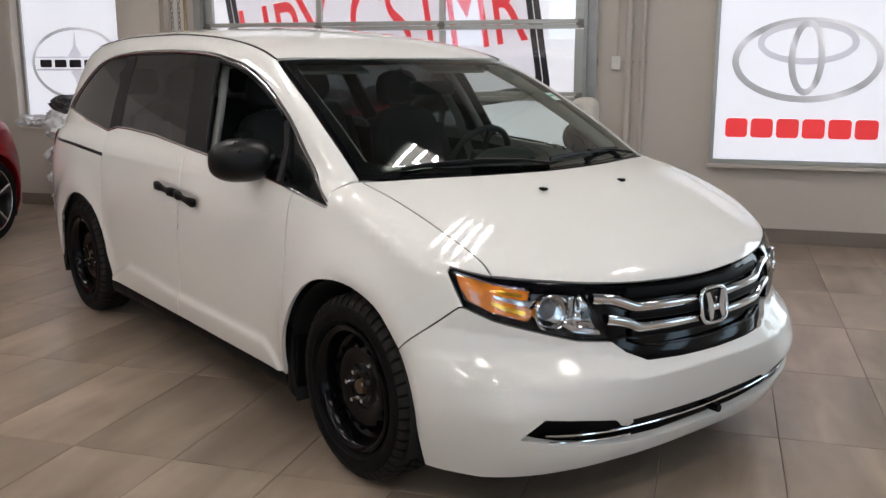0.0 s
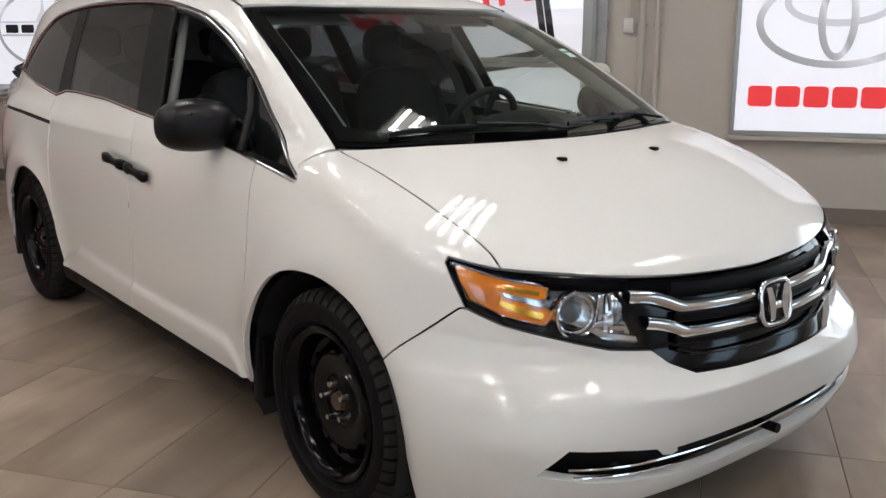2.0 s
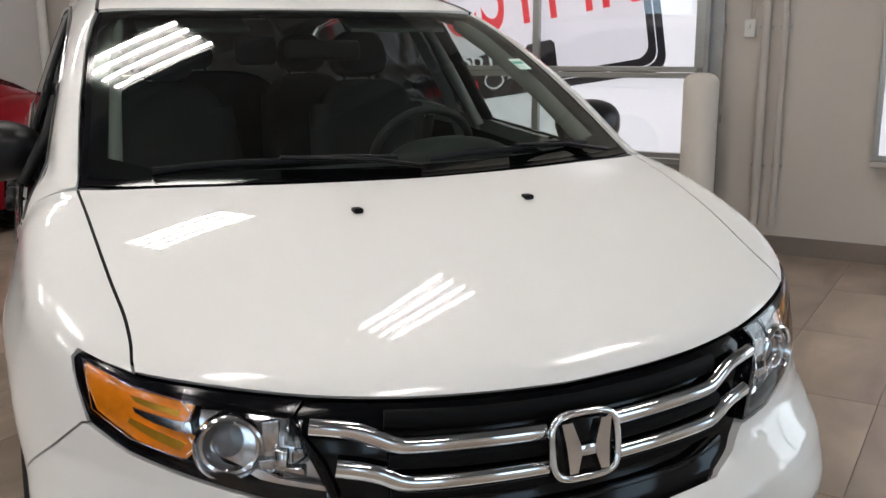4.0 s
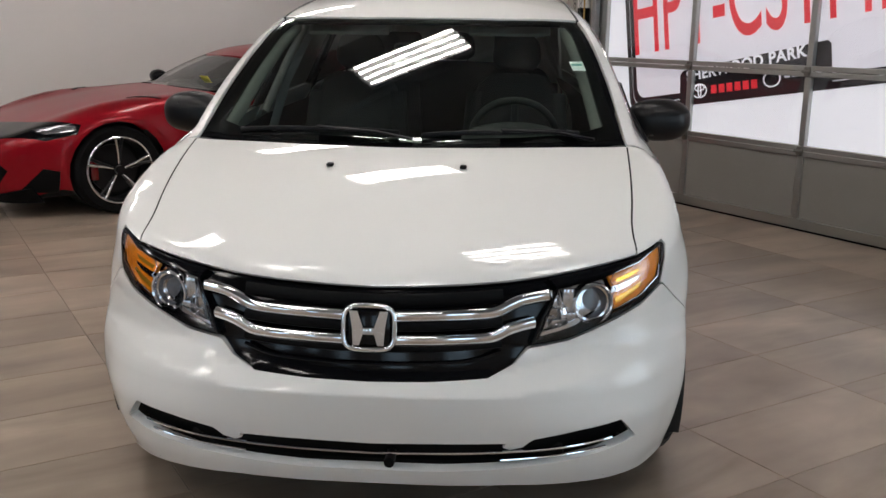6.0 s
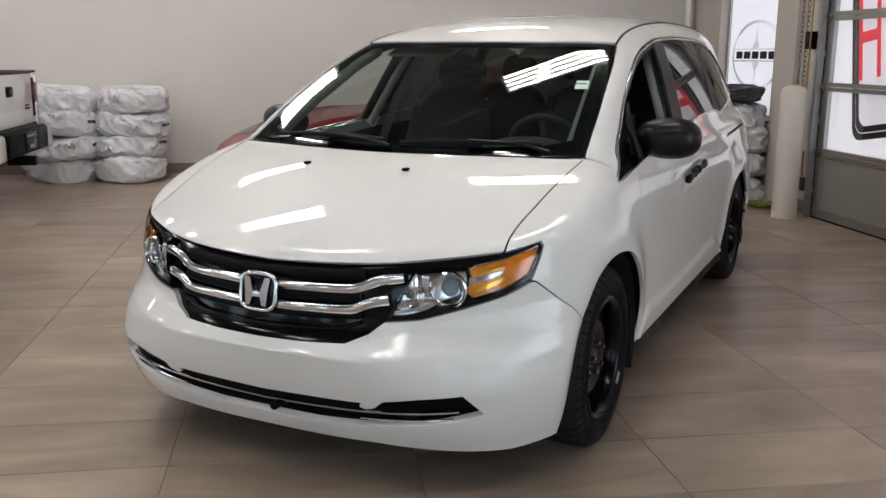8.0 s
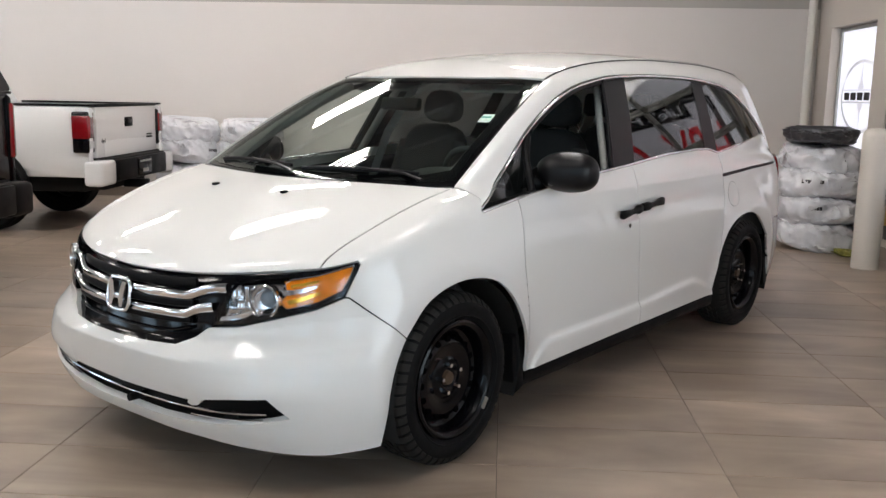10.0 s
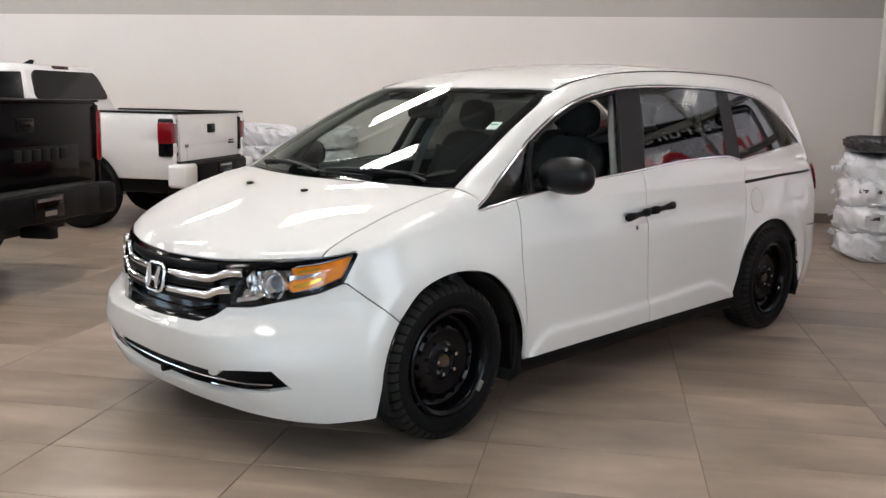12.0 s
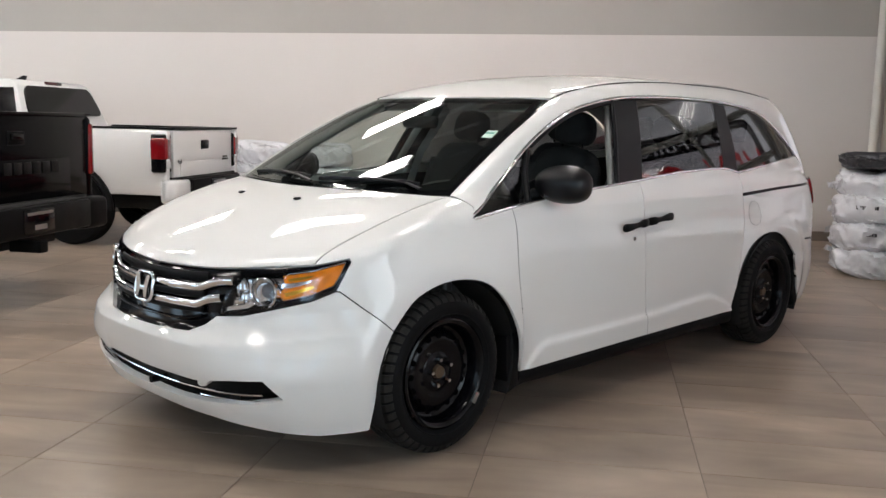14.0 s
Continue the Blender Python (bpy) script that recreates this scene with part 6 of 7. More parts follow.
top = thing("folded_bag", ROOM @ pose(-5.28, 4.02, 1.04, 0, 0, 12), "folded black plastic bag on the stacked tyres", "plastic bag")
part("bag", moved(bag_mesh(91, 0.33, 0.14), Matrix.Translation((0, 0, 0.06))), vary(mat("black_plastic_bag", (0.05, 0.05, 0.055), 0.35), 8, bump=0.4), top, "", 60)
jacket = thing("safety_vest", ROOM @ pose(-4.76, 4.20, 0.0, 0, 0, 30), "yellow safety vest dropped on the floor", "safety vest")
part("cloth", moved(bag_mesh(55, 0.11, 0.09), Matrix.Translation((0, 0, 0.030)) @ Matrix.Diagonal((1.5, 0.8, 0.5, 1))), vary(mat("yellow_vest", (0.30, 0.29, 0.07), 0.8), 14, 0.3, 1.3), jacket, "", 60)
rag = thing("crumpled_bag", ROOM @ pose(-6.29, 4.44, 0.833, 0, 0, 0), "crumpled white bag lying on the sign ledge", "plastic bag")
part("bag", moved(bag_mesh(77, 0.12, 0.10), Matrix.Translation((0, 0, 0.05)) @ Matrix.Diagonal((1.5, 0.6, 1, 1))), BAG, rag, "", 60)


# ---------------------------------------------------------------- red sports coupe
def spoke_wheel(parent, at, r, w, flip, dark, bright, name="wheel", spokes=5):
    wh = thing(name)
    wh.parent = parent
    wh.matrix_basis = Matrix.Translation(at) @ Matrix.Rotation(radians(180 if flip else 0), 4, "Z")
    rim = r * 0.765
    part("tyre", lathe([(rim - 0.01, -w / 2 + 0.01), (rim + 0.02, -w / 2), (r - 0.025, -w / 2 - 0.004), (r - 0.004, -w / 2 + 0.02), (r, 0), (r - 0.004, w / 2 - 0.02), (r - 0.025, w / 2 + 0.004), (rim + 0.02, w / 2), (rim - 0.01, w / 2 - 0.01)], 56, "x"), RUBBER, wh, "black road tyre", 40)
    hoop = part("rim", lathe([(rim, w / 2 - 0.004), (rim - 0.012, w / 2 + 0.002), (rim - 0.02, w / 2 - 0.01), (rim - 0.03, w / 2 - 0.05), (rim - 0.035, -w / 2 + 0.03), (0.0, -w / 2 + 0.03)], 56, "x"), dark, wh, "dark alloy rim", 40)
    part("rim_lip", lathe([(rim - 0.002, w / 2), (rim - 0.008, w / 2 + 0.004), (rim - 0.014, w / 2)], 56, "x"), bright, hoop, "bright rim lip", 60)
    for k in range(spokes):
        a = 2 * math.pi * k / spokes + 0.3
        for d in (-0.10, 0.10):
            pts = [(w / 2 - 0.03, 0.05 * math.cos(a), 0.05 * math.sin(a)), (w / 2 - 0.015, rim * 0.5 * math.cos(a + d * 0.6), rim * 0.5 * math.sin(a + d * 0.6)), (w / 2 - 0.006, (rim - 0.01) * math.cos(a + d), (rim - 0.01) * math.sin(a + d))]
            part("spoke", tube(pts, 0.014, 8, flat=(0.010, 0.012)), bright if d > 0 else dark, hoop, "", 60)
    part("centre_cap", cyl(0.035, 0.03, (w / 2 - 0.02, 0, 0), "x", 20), dark, hoop)
    part("brake_disc", cyl(rim * 0.72, 0.02, (-0.02, 0, 0), "x", 40), ALLOYDARK, hoop, "dark steel brake disc")
    part("caliper", moved(box((0.05, 0.06, 0.16), bevel=0.012), Matrix.Translation((0.005, -rim * 0.62, 0.0))), TAIL, hoop, "red brake caliper")
    return wh


RED = mat("red_metallic_paint", (0.25, 0.004, 0.011), 0.32, coat=0.4, coat_rough=0.012, spec=0.1)
bsdf(RED).inputs["Metallic"].default_value = 0.25
ALLOY = mat("machined_alloy", (0.80, 0.80, 0.81), 0.2, metal=1.0)
LAMPGREY = vary(mat("smoked_lamp_bowl", (0.20, 0.20, 0.21), 0.2, metal=0.8), 18, 0.4, 1.5, 60)
ALLOYDARK = mat("dark_alloy", (0.03, 0.03, 0.032), 0.3, metal=0.6)


def coupe_field(x, y, z):
    ax = np.abs(x)
    w = interp(z, [(0.12, 0.86), (0.30, 0.90), (0.55, 0.915), (0.70, 0.90), (0.85, 0.86), (1.0, 0.80)]) * interp(y, [(-1.0, 0.93), (0.0, 1.0), (0.9, 0.955), (1.6, 0.97), (2.47, 1.03), (3.4, 0.95)])
    d = np.minimum(np.hypot(y, z - 0.34), np.hypot(y - 2.47, z - 0.34))
    w = w + 0.03 * np.exp(-((d - 0.40) / 0.10) ** 2)
    nose = interp(z, [(0.12, -0.86), (0.25, -0.93), (0.45, -0.95), (0.60, -0.90), (0.75, -0.72)])
    tail = interp(z, [(0.15, 3.25), (0.5, 3.42), (0.85, 3.38), (1.0, 3.3)])
    n = 2.5
    f = np.maximum(0, -0.1 - y) / (-0.1 - nose)
    r = np.maximum(0, y - 2.6) / (tail - 2.6)
    plan = w * (((ax / w) ** n + f ** n + r ** n) ** (1 / n) - 1)
    line = interp(y, [(-1.0, 0.50), (-0.85, 0.565), (-0.5, 0.695), (0.0, 0.815), (0.5, 0.885), (0.9, 0.925), (1.8, 0.90), (2.5, 0.96), (3.1, 0.97), (3.4, 0.93)])
    hump = 0.055 * np.exp(-((ax - 0.72) / 0.16) ** 2) * (np.exp(-(y / 0.5) ** 2) + np.exp(-((y - 2.47) / 0.55) ** 2))
    low = smax(plan, (z - line - hump + 0.05 * (ax / 0.8) ** 3) * 0.95, 0.07)
    side = (ax - (0.80 - 0.52 * (z - 0.85)) * interp(y, [(0.7, 0.93), (1.45, 1.0), (2.3, 0.93), (3.0, 0.75)])) * 0.88
    roof = z - (interp(y, [(0.60, 0.83), (0.86, 0.945), (1.35, 1.165), (1.62, 1.245), (1.92, 1.272), (2.25, 1.245), (2.68, 1.12), (3.03, 0.99), (3.3, 0.88)]) - 0.05 * (ax / 0.55) ** 2)
    cabin = smax(side, roof * 0.9, 0.08)
    cabin = np.maximum(np.maximum(cabin, 0.78 - z), np.maximum(0.50 - y, y - 3.3))
    return np.maximum(smin(low, cabin, 0.03), 0.10 - z)


COUPE = Skin(coupe_field)
coupe = thing("sports_coupe", ROOM @ pose(-5.68, -0.17, 0, 0, 0, 9.5) @ Matrix.Scale(1.05, 4), "glossy red sports coupe parked along the back wall", "car")


def c_side(pts):
    return [tuple(p) for p in SIDE.lift(COUPE, SIDE.flat2d([(0, y, z) for y, z in pts]))]


def c_top(pts):
    return [tuple(p) for p in TOP.lift(COUPE, TOP.flat2d([(x, y, 0) for x, y in pts]))]


def c_front(pts):
    return [tuple(p) for p in FRONT.lift(COUPE, FRONT.flat2d([(x, 0, z) for x, z in pts]))]


def set_back(y):
    """The cabin sits behind a long bonnet."""
    return y + 0.31 * (1 - min(1, max(0, (y - 1.1) / 1.9)))


def cab_side(pts):
    return c_side([(set_back(y), z) for y, z in pts])


def cab_top(pts):
    return c_top([(x, set_back(y)) for x, y in pts])


def arch(cy, r, a0, a1, n=14):
    return [(cy + r * math.cos(radians(a0 + (a1 - a0) * k / n)), 0.335 + r * math.sin(radians(a0 + (a1 - a0) * k / n))) for k in range(n + 1)]


CO = View("flat", (-1, 0.15, -0.5))
panel("front_wing", COUPE, CO, c_side([(-0.44, 0.22)] + arch(0, 0.372, 200, -25)) + c_side([(0.62, 0.16), (0.66, 0.5), (0.62, 0.80), (0.95, 0.84)]) + c_top([(0.70, 0.84), (0.62, 0.1), (0.60, -0.30), (0.66, -0.55)]) + c_side([(-0.50, 0.50)]), RED, coupe, "glossy red front wing", mirror=True, gap=0.0, depth=0.0)
panel("door", COUPE, SIDE, c_side([(0.621, 0.16), (1.78, 0.18), (1.86, 0.5), (1.78, 0.84), (0.621, 0.80), (0.661, 0.5)]), RED, coupe, "glossy red door", mirror=True)
panel("rear_wing", COUPE, CO, c_side([(1.79, 0.18), (2.07, 0.20)] + arch(2.47, 0.385, 200, -20) + [(3.05, 0.30), (3.12, 0.60), (3.05, 0.86)]) + c_top([(0.55, 3.1), (0.60, 2.6), (0.62, 2.2)]) + c_side([(2.0, 0.88), (1.79, 0.84), (1.87, 0.5)]), RED, coupe, "glossy red rear wing", mirror=True)
panel("bonnet", COUPE, TOP, both(c_top([(0.0, -0.82), (0.3, -0.79), (0.64, -0.60), (0.61, -0.28), (0.63, 0.1), (0.71, 0.84), (0.4, 0.75), (0.0, 0.71)]))[:-1], RED, coupe, "glossy red bonnet", step=0.04, gap=0.0, depth=0.0, sink=0.003)
panel("bonnet_vent", COUPE, TOP, c_top([(0.60, 0.22), (0.625, 0.20), (0.79, 0.40), (0.775, 0.42)]), PLASTIC, coupe, "black bonnet vent slit", sink=-0.004, gap=0.0, mirror=True)
panel("nose", COUPE, View("round", axis=(0, 0.2)), both(c_front([(0.0, 0.655), (0.35, 0.665), (0.62, 0.70), (0.74, 0.69)]) + c_side([(-0.49, 0.50), (-0.43, 0.22)]) + c_front([(0.70, 0.16), (0.4, 0.14), (0.0, 0.14)]))[:-1], RED, coupe, "glossy red front bumper", gap=0.0, depth=0.0, holes=[both(c_front([(0.0, 0.42), (0.35, 0.43), (0.56, 0.47), (0.66, 0.36), (0.55, 0.22), (0.0, 0.20)]))[:-1]])
panel("air_intake", COUPE, View("round", axis=(0, 0.2)), both(c_front([(0.0, 0.43), (0.35, 0.44), (0.57, 0.48), (0.67, 0.36), (0.56, 0.21), (0.0, 0.19)]))[:-1], PLASTIC, coupe, "black front air intake", sink=0.05, depth=0.0, gap=0.0)
panel("aero_corner", COUPE, SIDE, c_side([(-0.68, 0.20), (-0.44, 0.20), (-0.43, 0.36), (-0.53, 0.38), (-0.60, 0.30)]), PLASTIC, coupe, "black corner air deflector", sink=-0.006, gap=0.0, mirror=True)
panel("splitter", COUPE, View("round", axis=(0, 0.2)), both(c_front([(0.0, 0.165), (0.5, 0.175), (0.75, 0.24)]) + c_front([(0.76, 0.13), (0.4, 0.115), (0.0, 0.11)]))[:-1], PLASTIC, coupe, "black front lip", sink=-0.02, gap=0.0)
panel("headlight", COUPE, CO, c_side([(-0.76, 0.585)]) + c_side([(-0.62, 0.665), (-0.44, 0.705), (-0.26, 0.690), (-0.30, 0.625), (-0.50, 0.580)]), GLOSSBLACK, coupe, "dark slim headlight", sink=-0.003, mirror=True, gap=0.0)
panel("lamp_strip", COUPE, CO, c_side([(-0.56, 0.655), (-0.40, 0.685), (-0.29, 0.678), (-0.33, 0.645), (-0.50, 0.625)]), LAMPGREY, coupe, "bright lamp element", sink=-0.006, mirror=True, gap=0.0, depth=0.004)
panel("roof", COUPE, TOP, both(cab_top([(0.0, 1.02), (0.35, 1.06), (0.50, 1.15), (0.47, 1.7), (0.42, 2.3), (0.0, 2.35)]))[:-1], RED, coupe, "glossy red roof", step=0.05)
panel("windscreen", COUPE, View("flat", (0, 1, -0.6)), both(cab_top([(0.0, 0.44), (0.4, 0.48), (0.66, 0.56), (0.58, 0.85), (0.49, 1.13), (0.35, 1.04), (0.0, 1.0)]))[:-1], glass_mat("coupe_glass", (0.55, 0.60, 0.57)), coupe, "raked windscreen", sink=0.002, depth=0.0)
panel("a_pillar", COUPE, CO, cab_top([(0.67, 0.55), (0.59, 0.85), (0.50, 1.14)]) + cab_side([(1.15, 1.14), (0.90, 1.03), (0.66, 0.89)]), GLOSSBLACK, coupe, "black windscreen pillar", mirror=True)
panel("side_window", COUPE, SIDE, cab_side([(0.72, 0.885), (1.0, 1.03), (1.22, 1.12), (1.6, 1.16), (1.95, 1.12), (2.05, 0.99), (1.75, 0.89)]), PRIVACY, coupe, "dark side glass", mirror=True, sink=0.002, depth=0.0)
panel("roof_side", COUPE, CO, cab_top([(0.50, 1.15), (0.475, 1.7), (0.425, 2.3)]) + cab_side([(2.35, 1.06), (2.40, 0.93), (2.06, 0.99), (1.96, 1.13), (1.6, 1.175), (1.22, 1.135)]), RED, coupe, "glossy red roof side", mirror=True)
panel("rear_glass", COUPE, TOP, both(cab_top([(0.0, 2.36), (0.42, 2.31), (0.46, 2.7), (0.40, 3.0), (0.0, 3.05)]))[:-1], PRIVACY, coupe, "dark rear glass", sink=0.002, depth=0.0)
panel("tail", COUPE, View("flat", (-0.2, -1, -0.1)), [(x, 3.2, z) for x, z in ((-0.8, 0.2), (0.8, 0.2), (0.86, 0.6), (0.75, 0.92), (-0.75, 0.92), (-0.86, 0.6))], RED, coupe, "glossy red tail", step=0.06)
panel("rear_skirt", COUPE, SIDE, c_side([(2.92, 0.14), (3.22, 0.20), (3.22, 0.34), (3.02, 0.30)]), PLASTIC, coupe, "black rear skirt", sink=-0.012, mirror=True)
panel("side_skirt", COUPE, SIDE, c_side([(0.40, 0.12), (2.08, 0.13), (2.08, 0.185), (0.40, 0.165)]), PLASTIC, coupe, "black side skirt", sink=-0.01, mirror=True)
part("floor_pan", box((1.5, 3.6, 0.30), (0, 1.2, 0.30), 0.03), DARK, coupe, "dark underside")
part("cabin", box((1.1, 1.5, 0.5), (0, 1.75, 0.68), 0.1), DASH, coupe, "dark cabin")
for s in (1, -1):
    for y, r in ((0.0, 0.338), (2.47, 0.345)):
        spoke_wheel(coupe, (s * 0.80, y, r), r, 0.25, s < 0, ALLOYDARK, ALLOY)
    for y in (0.0, 2.47):
        part("wheel_liner", cyl(0.36, 0.3, (s * 0.60, y, 0.36), "x", 32), DARK, coupe, "black wheel arch liner")
    mr = bmesh.new()
    bmesh.ops.create_uvsphere(mr, u_segments=20, v_segments=12, radius=1)
    part("door_mirror", moved(mr, Matrix.Translation((s * 0.90, 1.13, 0.94)) @ Matrix.Diagonal((0.11, 0.08, 0.065, 1))), GLOSSBLACK, coupe, "black door mirror", 60)
    part("mirror_stalk", tube([(s * 0.76, 1.13, 0.90), (s * 0.84, 1.13, 0.93)], 0.02, 8), GLOSSBLACK, coupe)
part("price_card", box((0.14, 0.004, 0.07), (0.38, 1.00, 0.97), 0.0, rot=Matrix.Rotation(radians(35), 4, "X")), mat("yellow_card", (0.75, 0.68, 0.10), 0.6), coupe, "yellow card on the dash")


# ---------------------------------------------------------------- pickup trucks
def tapered(bm, top):
    """Narrow a form towards its top."""
    zs = [v.co.z for v in bm.verts]
    for v in bm.verts:
        v.co.x *= 1 + (top - 1) * (v.co.z - min(zs)) / (max(zs) - min(zs))
    return bm


def pickup(u, v_rear, width, bed_z, bed_len, cab_z, paint, label, bumper_mat, flares, R, marks):
    """A pickup seen from behind: it stands with its tail towards +v."""
    t = thing("pickup_truck", ROOM @ pose(u, v_rear, 0), label, "truck")
    h = width / 2
    zf = 0.56
    for s in (1, -1):
        ax = -(1.12 if flares else 1.25)
        prof = [(-bed_len, bed_z), (-0.03, bed_z), (0.0, bed_z - 0.03), (-0.01, zf + 0.16), (-0.06, zf), (ax + 0.47, zf)]
        prof += [(ax + 0.47 * math.cos(radians(a)), R + 0.47 * math.sin(radians(a))) for a in range(25, 160, 9)] + [(ax - 0.47, zf), (-bed_len, zf)]
        bm = prism(prof, 0.07, "yz", 0.012)
        for vv in bm.verts:
            if abs(vv.co.x - 0.07) < 0.02:
                k = (vv.co.z - zf) / (bed_z - zf)
                vv.co.x += 0.035 * math.sin(math.pi * min(1, max(0, k))) - 0.03 * max(0, k - 0.75)
        bm = moved(bm, Matrix.Translation((h - 0.075, 0, 0)))
        if s < 0:
            bm = moved(bm, Matrix.Diagonal((-1, 1, 1, 1)))
            bmesh.ops.reverse_faces(bm, faces=bm.faces)
        part("bed_side", bm, paint, t, "", 40)
        lip = [(ax + 0.48 * math.cos(radians(a)), R + 0.48 * math.sin(radians(a))) for a in range(0, 181, 9)]
        if flares:
            part("wheel_flare", tube([(s * (h + 0.03), y, z) for y, z in lip], 0.04, 8, flat=(0.05, 0.035)), PLASTIC, t, "black wheel flare", 60)
        part("bed_rail", box((0.10, bed_len, 0.02), (s * (h - 0.05), -bed_len / 2, bed_z + 0.008), 0.006), PLASTIC, t, "black bed rail cap")
        if flares:
            lamp = part("tail_light", box((0.16, 0.16, 0.40), (s * (h - 0.040), -0.090, bed_z - 0.25), 0.02), GLOSSBLACK, t, "dark-framed tail light", 40)
            part("red_lens", box((0.145, 0.17, 0.23), (s * (h - 0.026), -0.086, bed_z - 0.20), 0.02), TAIL, lamp, "red lens", 40)
            part("reverse_lamp", box((0.09, 0.014, 0.075), (s * (h - 0.04), -0.009, bed_z - 0.37), 0.004), LAMPCLEAR, lamp, "clear reversing lamp")
        else:
            part("tail_light", box((0.075, 0.17, 0.42), (s * (h - 0.012), -0.075, bed_z - 0.27), 0.025), TAIL, t, "red tail light", 40)
        part("bumper_end", moved(box((0.34, 0.20, 0.25), bevel=0.04, seg=3), Matrix.Translation((s * (h - 0.14), 0.02, 0.60))), bumper_mat, t, "bumper corner", 40)
        for y in (ax, -3.4 - (0.35 if not flares else 0)):
            wh = thing("wheel")
            wh.parent = t
            wh.matrix_basis = Matrix.Translation((s * (h - 0.14), y, R)) @ Matrix.Rotation(radians(0 if s > 0 else 180), 4, "Z")
            part("tyre", lathe([(R * 0.58, -0.11), (R * 0.62, -0.125), (R - 0.03, -0.13), (R, -0.105), (R, 0.105), (R - 0.03, 0.13), (R * 0.62, 0.125), (R * 0.58, 0.11)], 48, "x"), RUBBER, wh, "black truck tyre", 40)
            part("rim", lathe([(R * 0.6, 0.10), (R * 0.55, 0.07), (R * 0.3, 0.05), (0.05, 0.07), (0.0, 0.07)], 40, "x"), ALLOYDARK, wh, "dark alloy rim", 40)
    gate = part("tailgate", moved(box((width - (0.32 if flares else 0.13), 0.07, bed_z - zf - 0.17), bevel=0.012), Matrix.Translation((0, -0.045, (bed_z + zf + 0.17) / 2))), paint, t, "", 40)
    part("gate_panel", box((width - 0.62, 0.012, (bed_z - zf) * 0.36), (0, -0.010, bed_z - 0.47), 0.006), paint, gate, "raised tailgate panel")
    part("gate_cap", box((width - (0.30 if flares else 0.12), 0.09, 0.03), (0, -0.045, bed_z + 0.004), 0.008), PLASTIC if flares or paint is not BLACKPAINT else paint, gate, "tailgate top cap")
    part("gate_handle", box((0.20, 0.02, 0.10), (0, -0.008, bed_z - 0.17), 0.012), PLASTIC, gate, "black tailgate handle")
    part("handle_pull", box((0.15, 0.02, 0.05), (0, 0.004, bed_z - 0.16), 0.012), GLOSSBLACK, gate)
    for x, z, w, hh, m in marks:
        part("badge", box((w, 0.008, hh), (x, -0.002, z), 0.002), m, gate)
    part("bumper_step", box((width - 0.56, 0.22, 0.22), (0, 0.04, 0.615), 0.02), PLASTIC, t, "black step bumper")
    part("step_pad", box((width - 0.6, 0.16, 0.012), (0, 0.05, 0.730), 0.004), DARK, t, "ribbed black step pad")
    part("plate_recess", box((0.36, 0.02, 0.17), (0, 0.155, 0.62), 0.01), GLOSSBLACK, t, "dark plate recess")
    part("plate_mark", box((0.30, 0.006, 0.02), (0, 0.168, 0.675), 0.0), ALU, t)
    part("plate_mark", box((0.14, 0.006, 0.035), (0, 0.168, 0.575), 0.0), ALU, t)
    part("hitch", box((0.09, 0.26, 0.09), (0, 0.06, 0.43), 0.01), PLASTIC, t, "black tow hitch")
    part("hitch_tube", box((1.05, 0.08, 0.08), (0, -0.10, 0.44), 0.01), DARK, t, "black hitch cross tube")
    part("bed_floor", box((width - 0.2, bed_len, 0.05), (0, -bed_len / 2, 0.72), 0.0), DARK, t)
    part("frame", box((width - 0.5, 5.0, 0.18), (0, -2.7, 0.48), 0.02), DARK, t, "dark ladder frame")
    part("axle", cyl(0.05, width - 0.3, (0, -1.2, R), "x", 16), DARK, t)
    y0 = -bed_len - 0.04
    cab = [(y0, 0.50), (y0, bed_z + 0.02), (y0 - 0.03, bed_z + 0.09), (y0 - 0.17, cab_z - 0.06), (y0 - 0.27, cab_z - 0.008), (y0 - 1.2, cab_z), (y0 - 1.6, cab_z - 0.05), (y0 - 2.35, bed_z + 0.02), (y0 - 2.5, bed_z - 0.02), (y0 - 3.5, bed_z - 0.10), (y0 - 3.62, bed_z - 0.3), (y0 - 3.62, 0.5)]
    bm = prism(cab, width - 0.16, "yz", 0.03)
    bm = moved(bm, Matrix.Translation((-h + 0.08, 0, 0)))
    for vv in bm.verts:
        vv.co.x *= 1 - 0.17 * max(0, min(1, (vv.co.z - bed_z) / (cab_z - bed_z)))
    body = part("cab", bm, paint, t, "", 35)
    lean = math.atan2(0.14, cab_z - bed_z - 0.15)
    zc = (bed_z + 0.09 + cab_z - 0.06) / 2
    part("rear_window", moved(tapered(prism(round_rect(-width * 0.40, -(cab_z - bed_z - 0.17) / 2, width * 0.40, (cab_z - bed_z - 0.17) / 2, 0.09), 0.02), 0.86), Matrix.Translation((0, y0 - 0.096, zc)) @ Matrix.Rotation(lean, 4, "X")), GLOSSBLACK, body, "dark rear cab window")
    part("window_slider", moved(box((width * 0.22, 0.02, cab_z - bed_z - 0.22), bevel=0.006), Matrix.Translation((0, y0 - 0.090, zc)) @ Matrix.Rotation(lean, 4, "X")), PRIVACY, body)
    part("brake_lamp", box((0.30, 0.03, 0.04), (0, y0 - 0.20, cab_z - 0.035), 0.006), vary(mat("smoked_lamp", (0.06, 0.02, 0.02), 0.2), 20) if "smoked_lamp" not in bpy.data.materials else bpy.data.materials["smoked_lamp"], body, "high brake lamp")
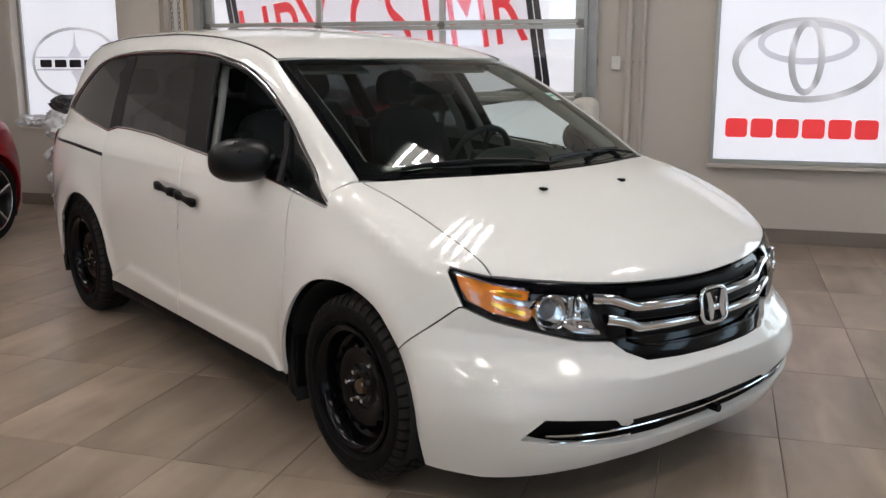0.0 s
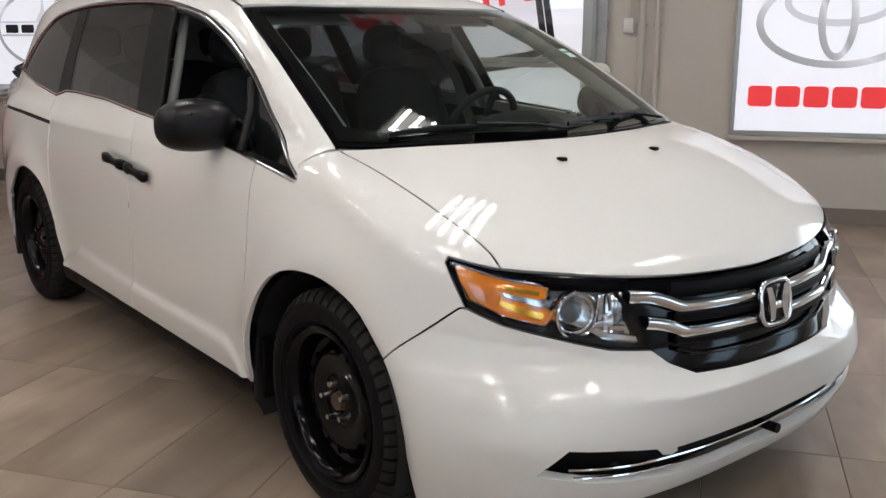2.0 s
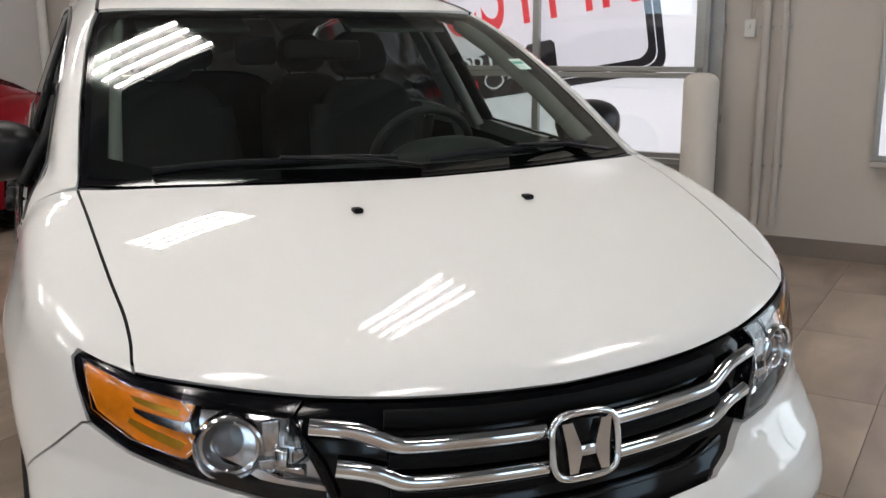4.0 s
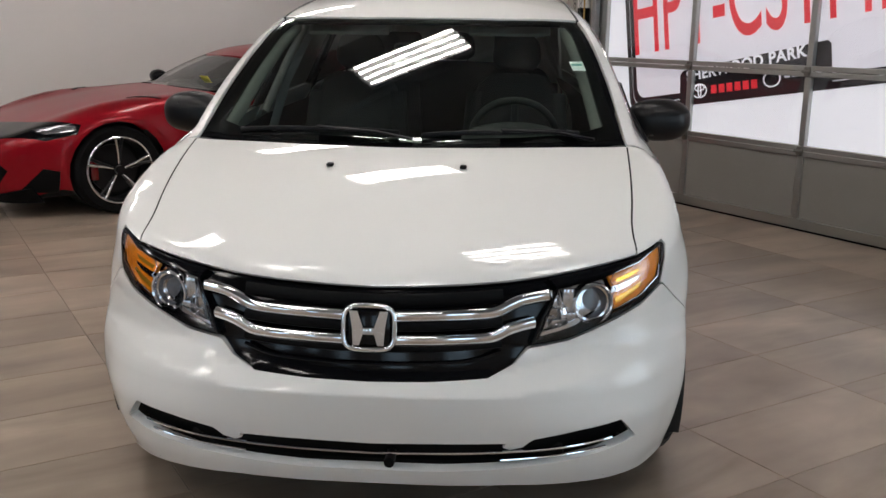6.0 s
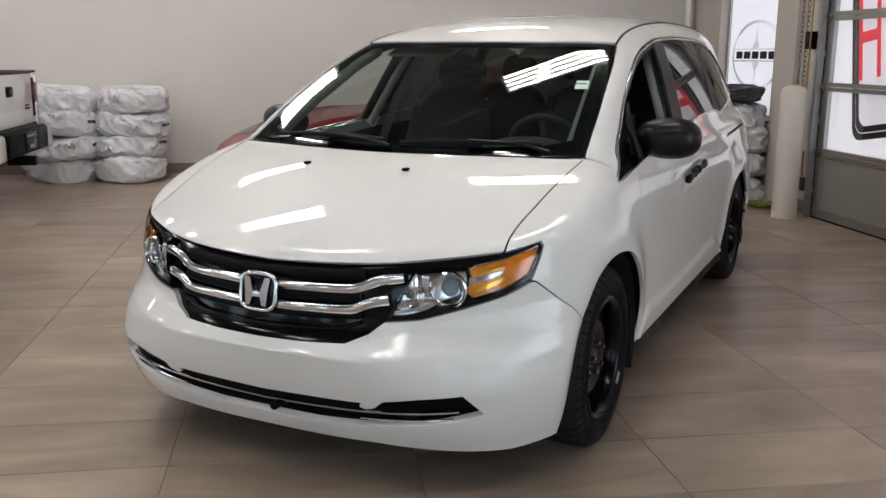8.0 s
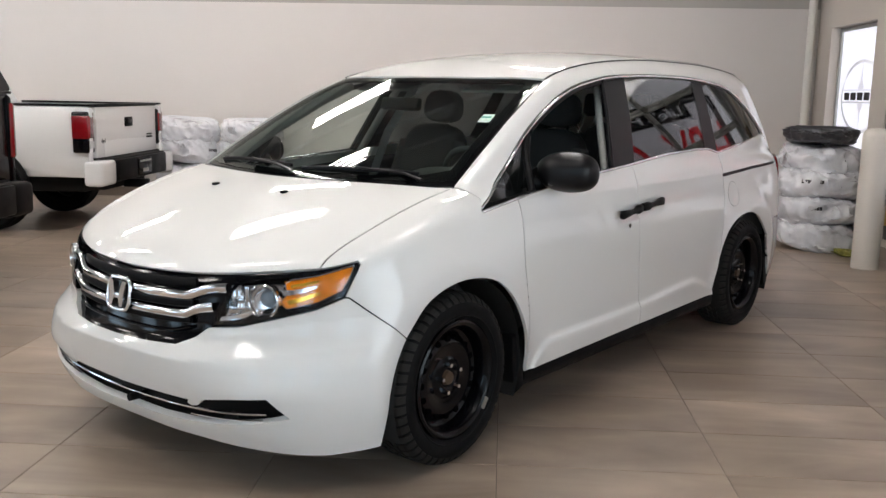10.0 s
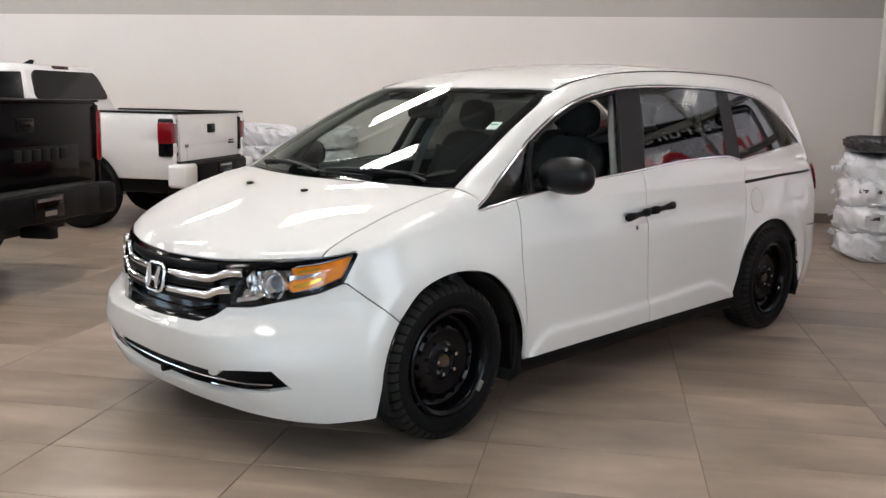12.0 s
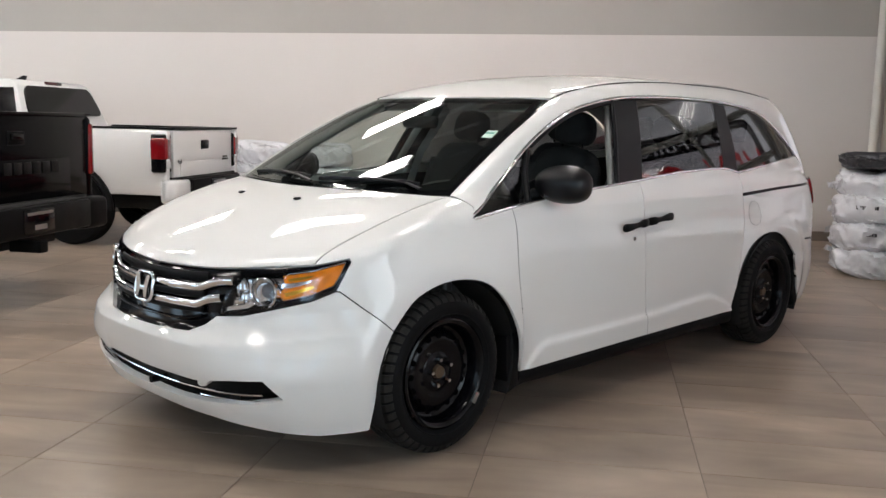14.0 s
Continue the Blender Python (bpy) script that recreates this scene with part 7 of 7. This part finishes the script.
    part("antenna_fin", moved(prism([(-0.16, 0), (0.0, 0), (0.02, 0.055), (-0.02, 0.06)], 0.03, "yz", 0.006), Matrix.Translation((-0.015, y0 - 0.55, cab_z - 0.003))), PLASTIC, body, "black shark-fin antenna")
    for s in (1, -1):
        win = [(y0 - 0.10, bed_z + 0.06), (y0 - 0.20, cab_z - 0.10), (y0 - 1.45, cab_z - 0.10), (y0 - 2.1, bed_z + 0.06)]
        bm = prism(win, 0.012, "yz")
        for vv in bm.verts:
            vv.co.x += (h - 0.08) * (1 - 0.17 * (vv.co.z - bed_z) / (cab_z - bed_z)) - 0.002
        if s < 0:
            bm = moved(bm, Matrix.Diagonal((-1, 1, 1, 1)))
        part("side_window", bm, GLOSSBLACK, body, "dark side glass", 20)
    return t


LAMPCLEAR = mat("clear_lamp", (0.6, 0.6, 0.62), 0.15, coat=1.0)
WHITEPAINT = mat("white_truck_paint", (0.74, 0.74, 0.74), 0.35, coat=1.0)
BLACKPAINT = mat("black_truck_paint", (0.002, 0.002, 0.0025), 0.12, spec=0.09)
BADGE = mat("black_badge", (0.008, 0.008, 0.008), 0.45, spec=0.15)
white = pickup(-5.62, -3.05, 1.86, 1.25, 1.62, 1.76, WHITEPAINT, "white pickup truck with a closed tailgate near the back wall", WHITEPAINT, True, 0.385, [(-0.55, 0.90, 0.16, 0.02, BADGE), (-0.55, 0.93, 0.13, 0.015, BADGE)])
part("drive_mark", moved(text_mesh("4x4", 0.045), Matrix.Translation((0.70, 0.002, 0.885)) @ Matrix.Rotation(radians(180), 4, "Z")), BADGE, white, "black drive badge letters", 0)
black = pickup(-1.77, -2.75, 1.96, 1.375, 1.95, 1.93, BLACKPAINT, "black pickup truck with a closed tailgate on the tiles", PLASTIC, False, 0.40, [(-0.46 + 0.115 * k, 0.985, 0.085, 0.085, BADGE) for k in range(6)])

# ---------------------------------------------------------------- floor tiles
TU, TV, U0, V0 = 0.45, 0.89, 0.985, 0.946


def tile_mesh(w, l):
    bm = box((w, l, 0.012), (0, 0, -0.006))
    top = [e for e in bm.edges if all(v.co.z > -0.001 for v in e.verts)]
    bmesh.ops.bevel(bm, geom=top, offset=0.0015, segments=1, affect="EDGES")
    me = bpy.data.meshes.new("tile")
    bm.to_mesh(me)
    bm.free()
    me.materials.append(TILE)
    return me


whole = tile_mesh(TU - 0.003, TV - 0.003)
rest = bmesh.new()
inv = floor.matrix_basis.inverted() @ ROOM
count = 0
for i in range(-21, 16):
    for j in range(-17, 6):
        u, v = U0 + (i - 0.5) * TU, V0 + (j - 0.5) * TV
        u0, u1, v0, v1 = max(U_BACK, u - TU / 2), min(U_FRONT, u + TU / 2), max(V_FAR, v - TV / 2), min(V_WALL + (0.36 if u < -6.4 else 0), v + TV / 2)
        if u1 - u0 < 0.05 or v1 - v0 < 0.05:
            continue
        full = u1 - u0 > TU - 0.01 and v1 - v0 > TV - 0.01
        if full and -13 <= i <= 6 and -7 <= j <= 3 and count < 300:
            t = new("tile", whole)
            t.parent = floor
            t.matrix_basis = inv @ Matrix.Translation((u, v, 0))
            count += 1
        else:

            vs = [rest.verts.new(p) for p in ((u0 + 0.0015, v0 + 0.0015, 0), (u1 - 0.0015, v0 + 0.0015, 0), (u1 - 0.0015, v1 - 0.0015, 0), (u0 + 0.0015, v1 - 0.0015, 0))]
            f = rest.faces.new(vs)
ex = bmesh.ops.extrude_face_region(rest, geom=rest.faces[:])
bmesh.ops.translate(rest, vec=(0, 0, -0.01), verts=[g for g in ex["geom"] if isinstance(g, bmesh.types.BMVert)])
bmesh.ops.recalc_face_normals(rest, faces=rest.faces)
far_tiles = obj("far_tiles", rest, TILE, floor, m=inv)
tagged(far_tiles, kind="stuff")
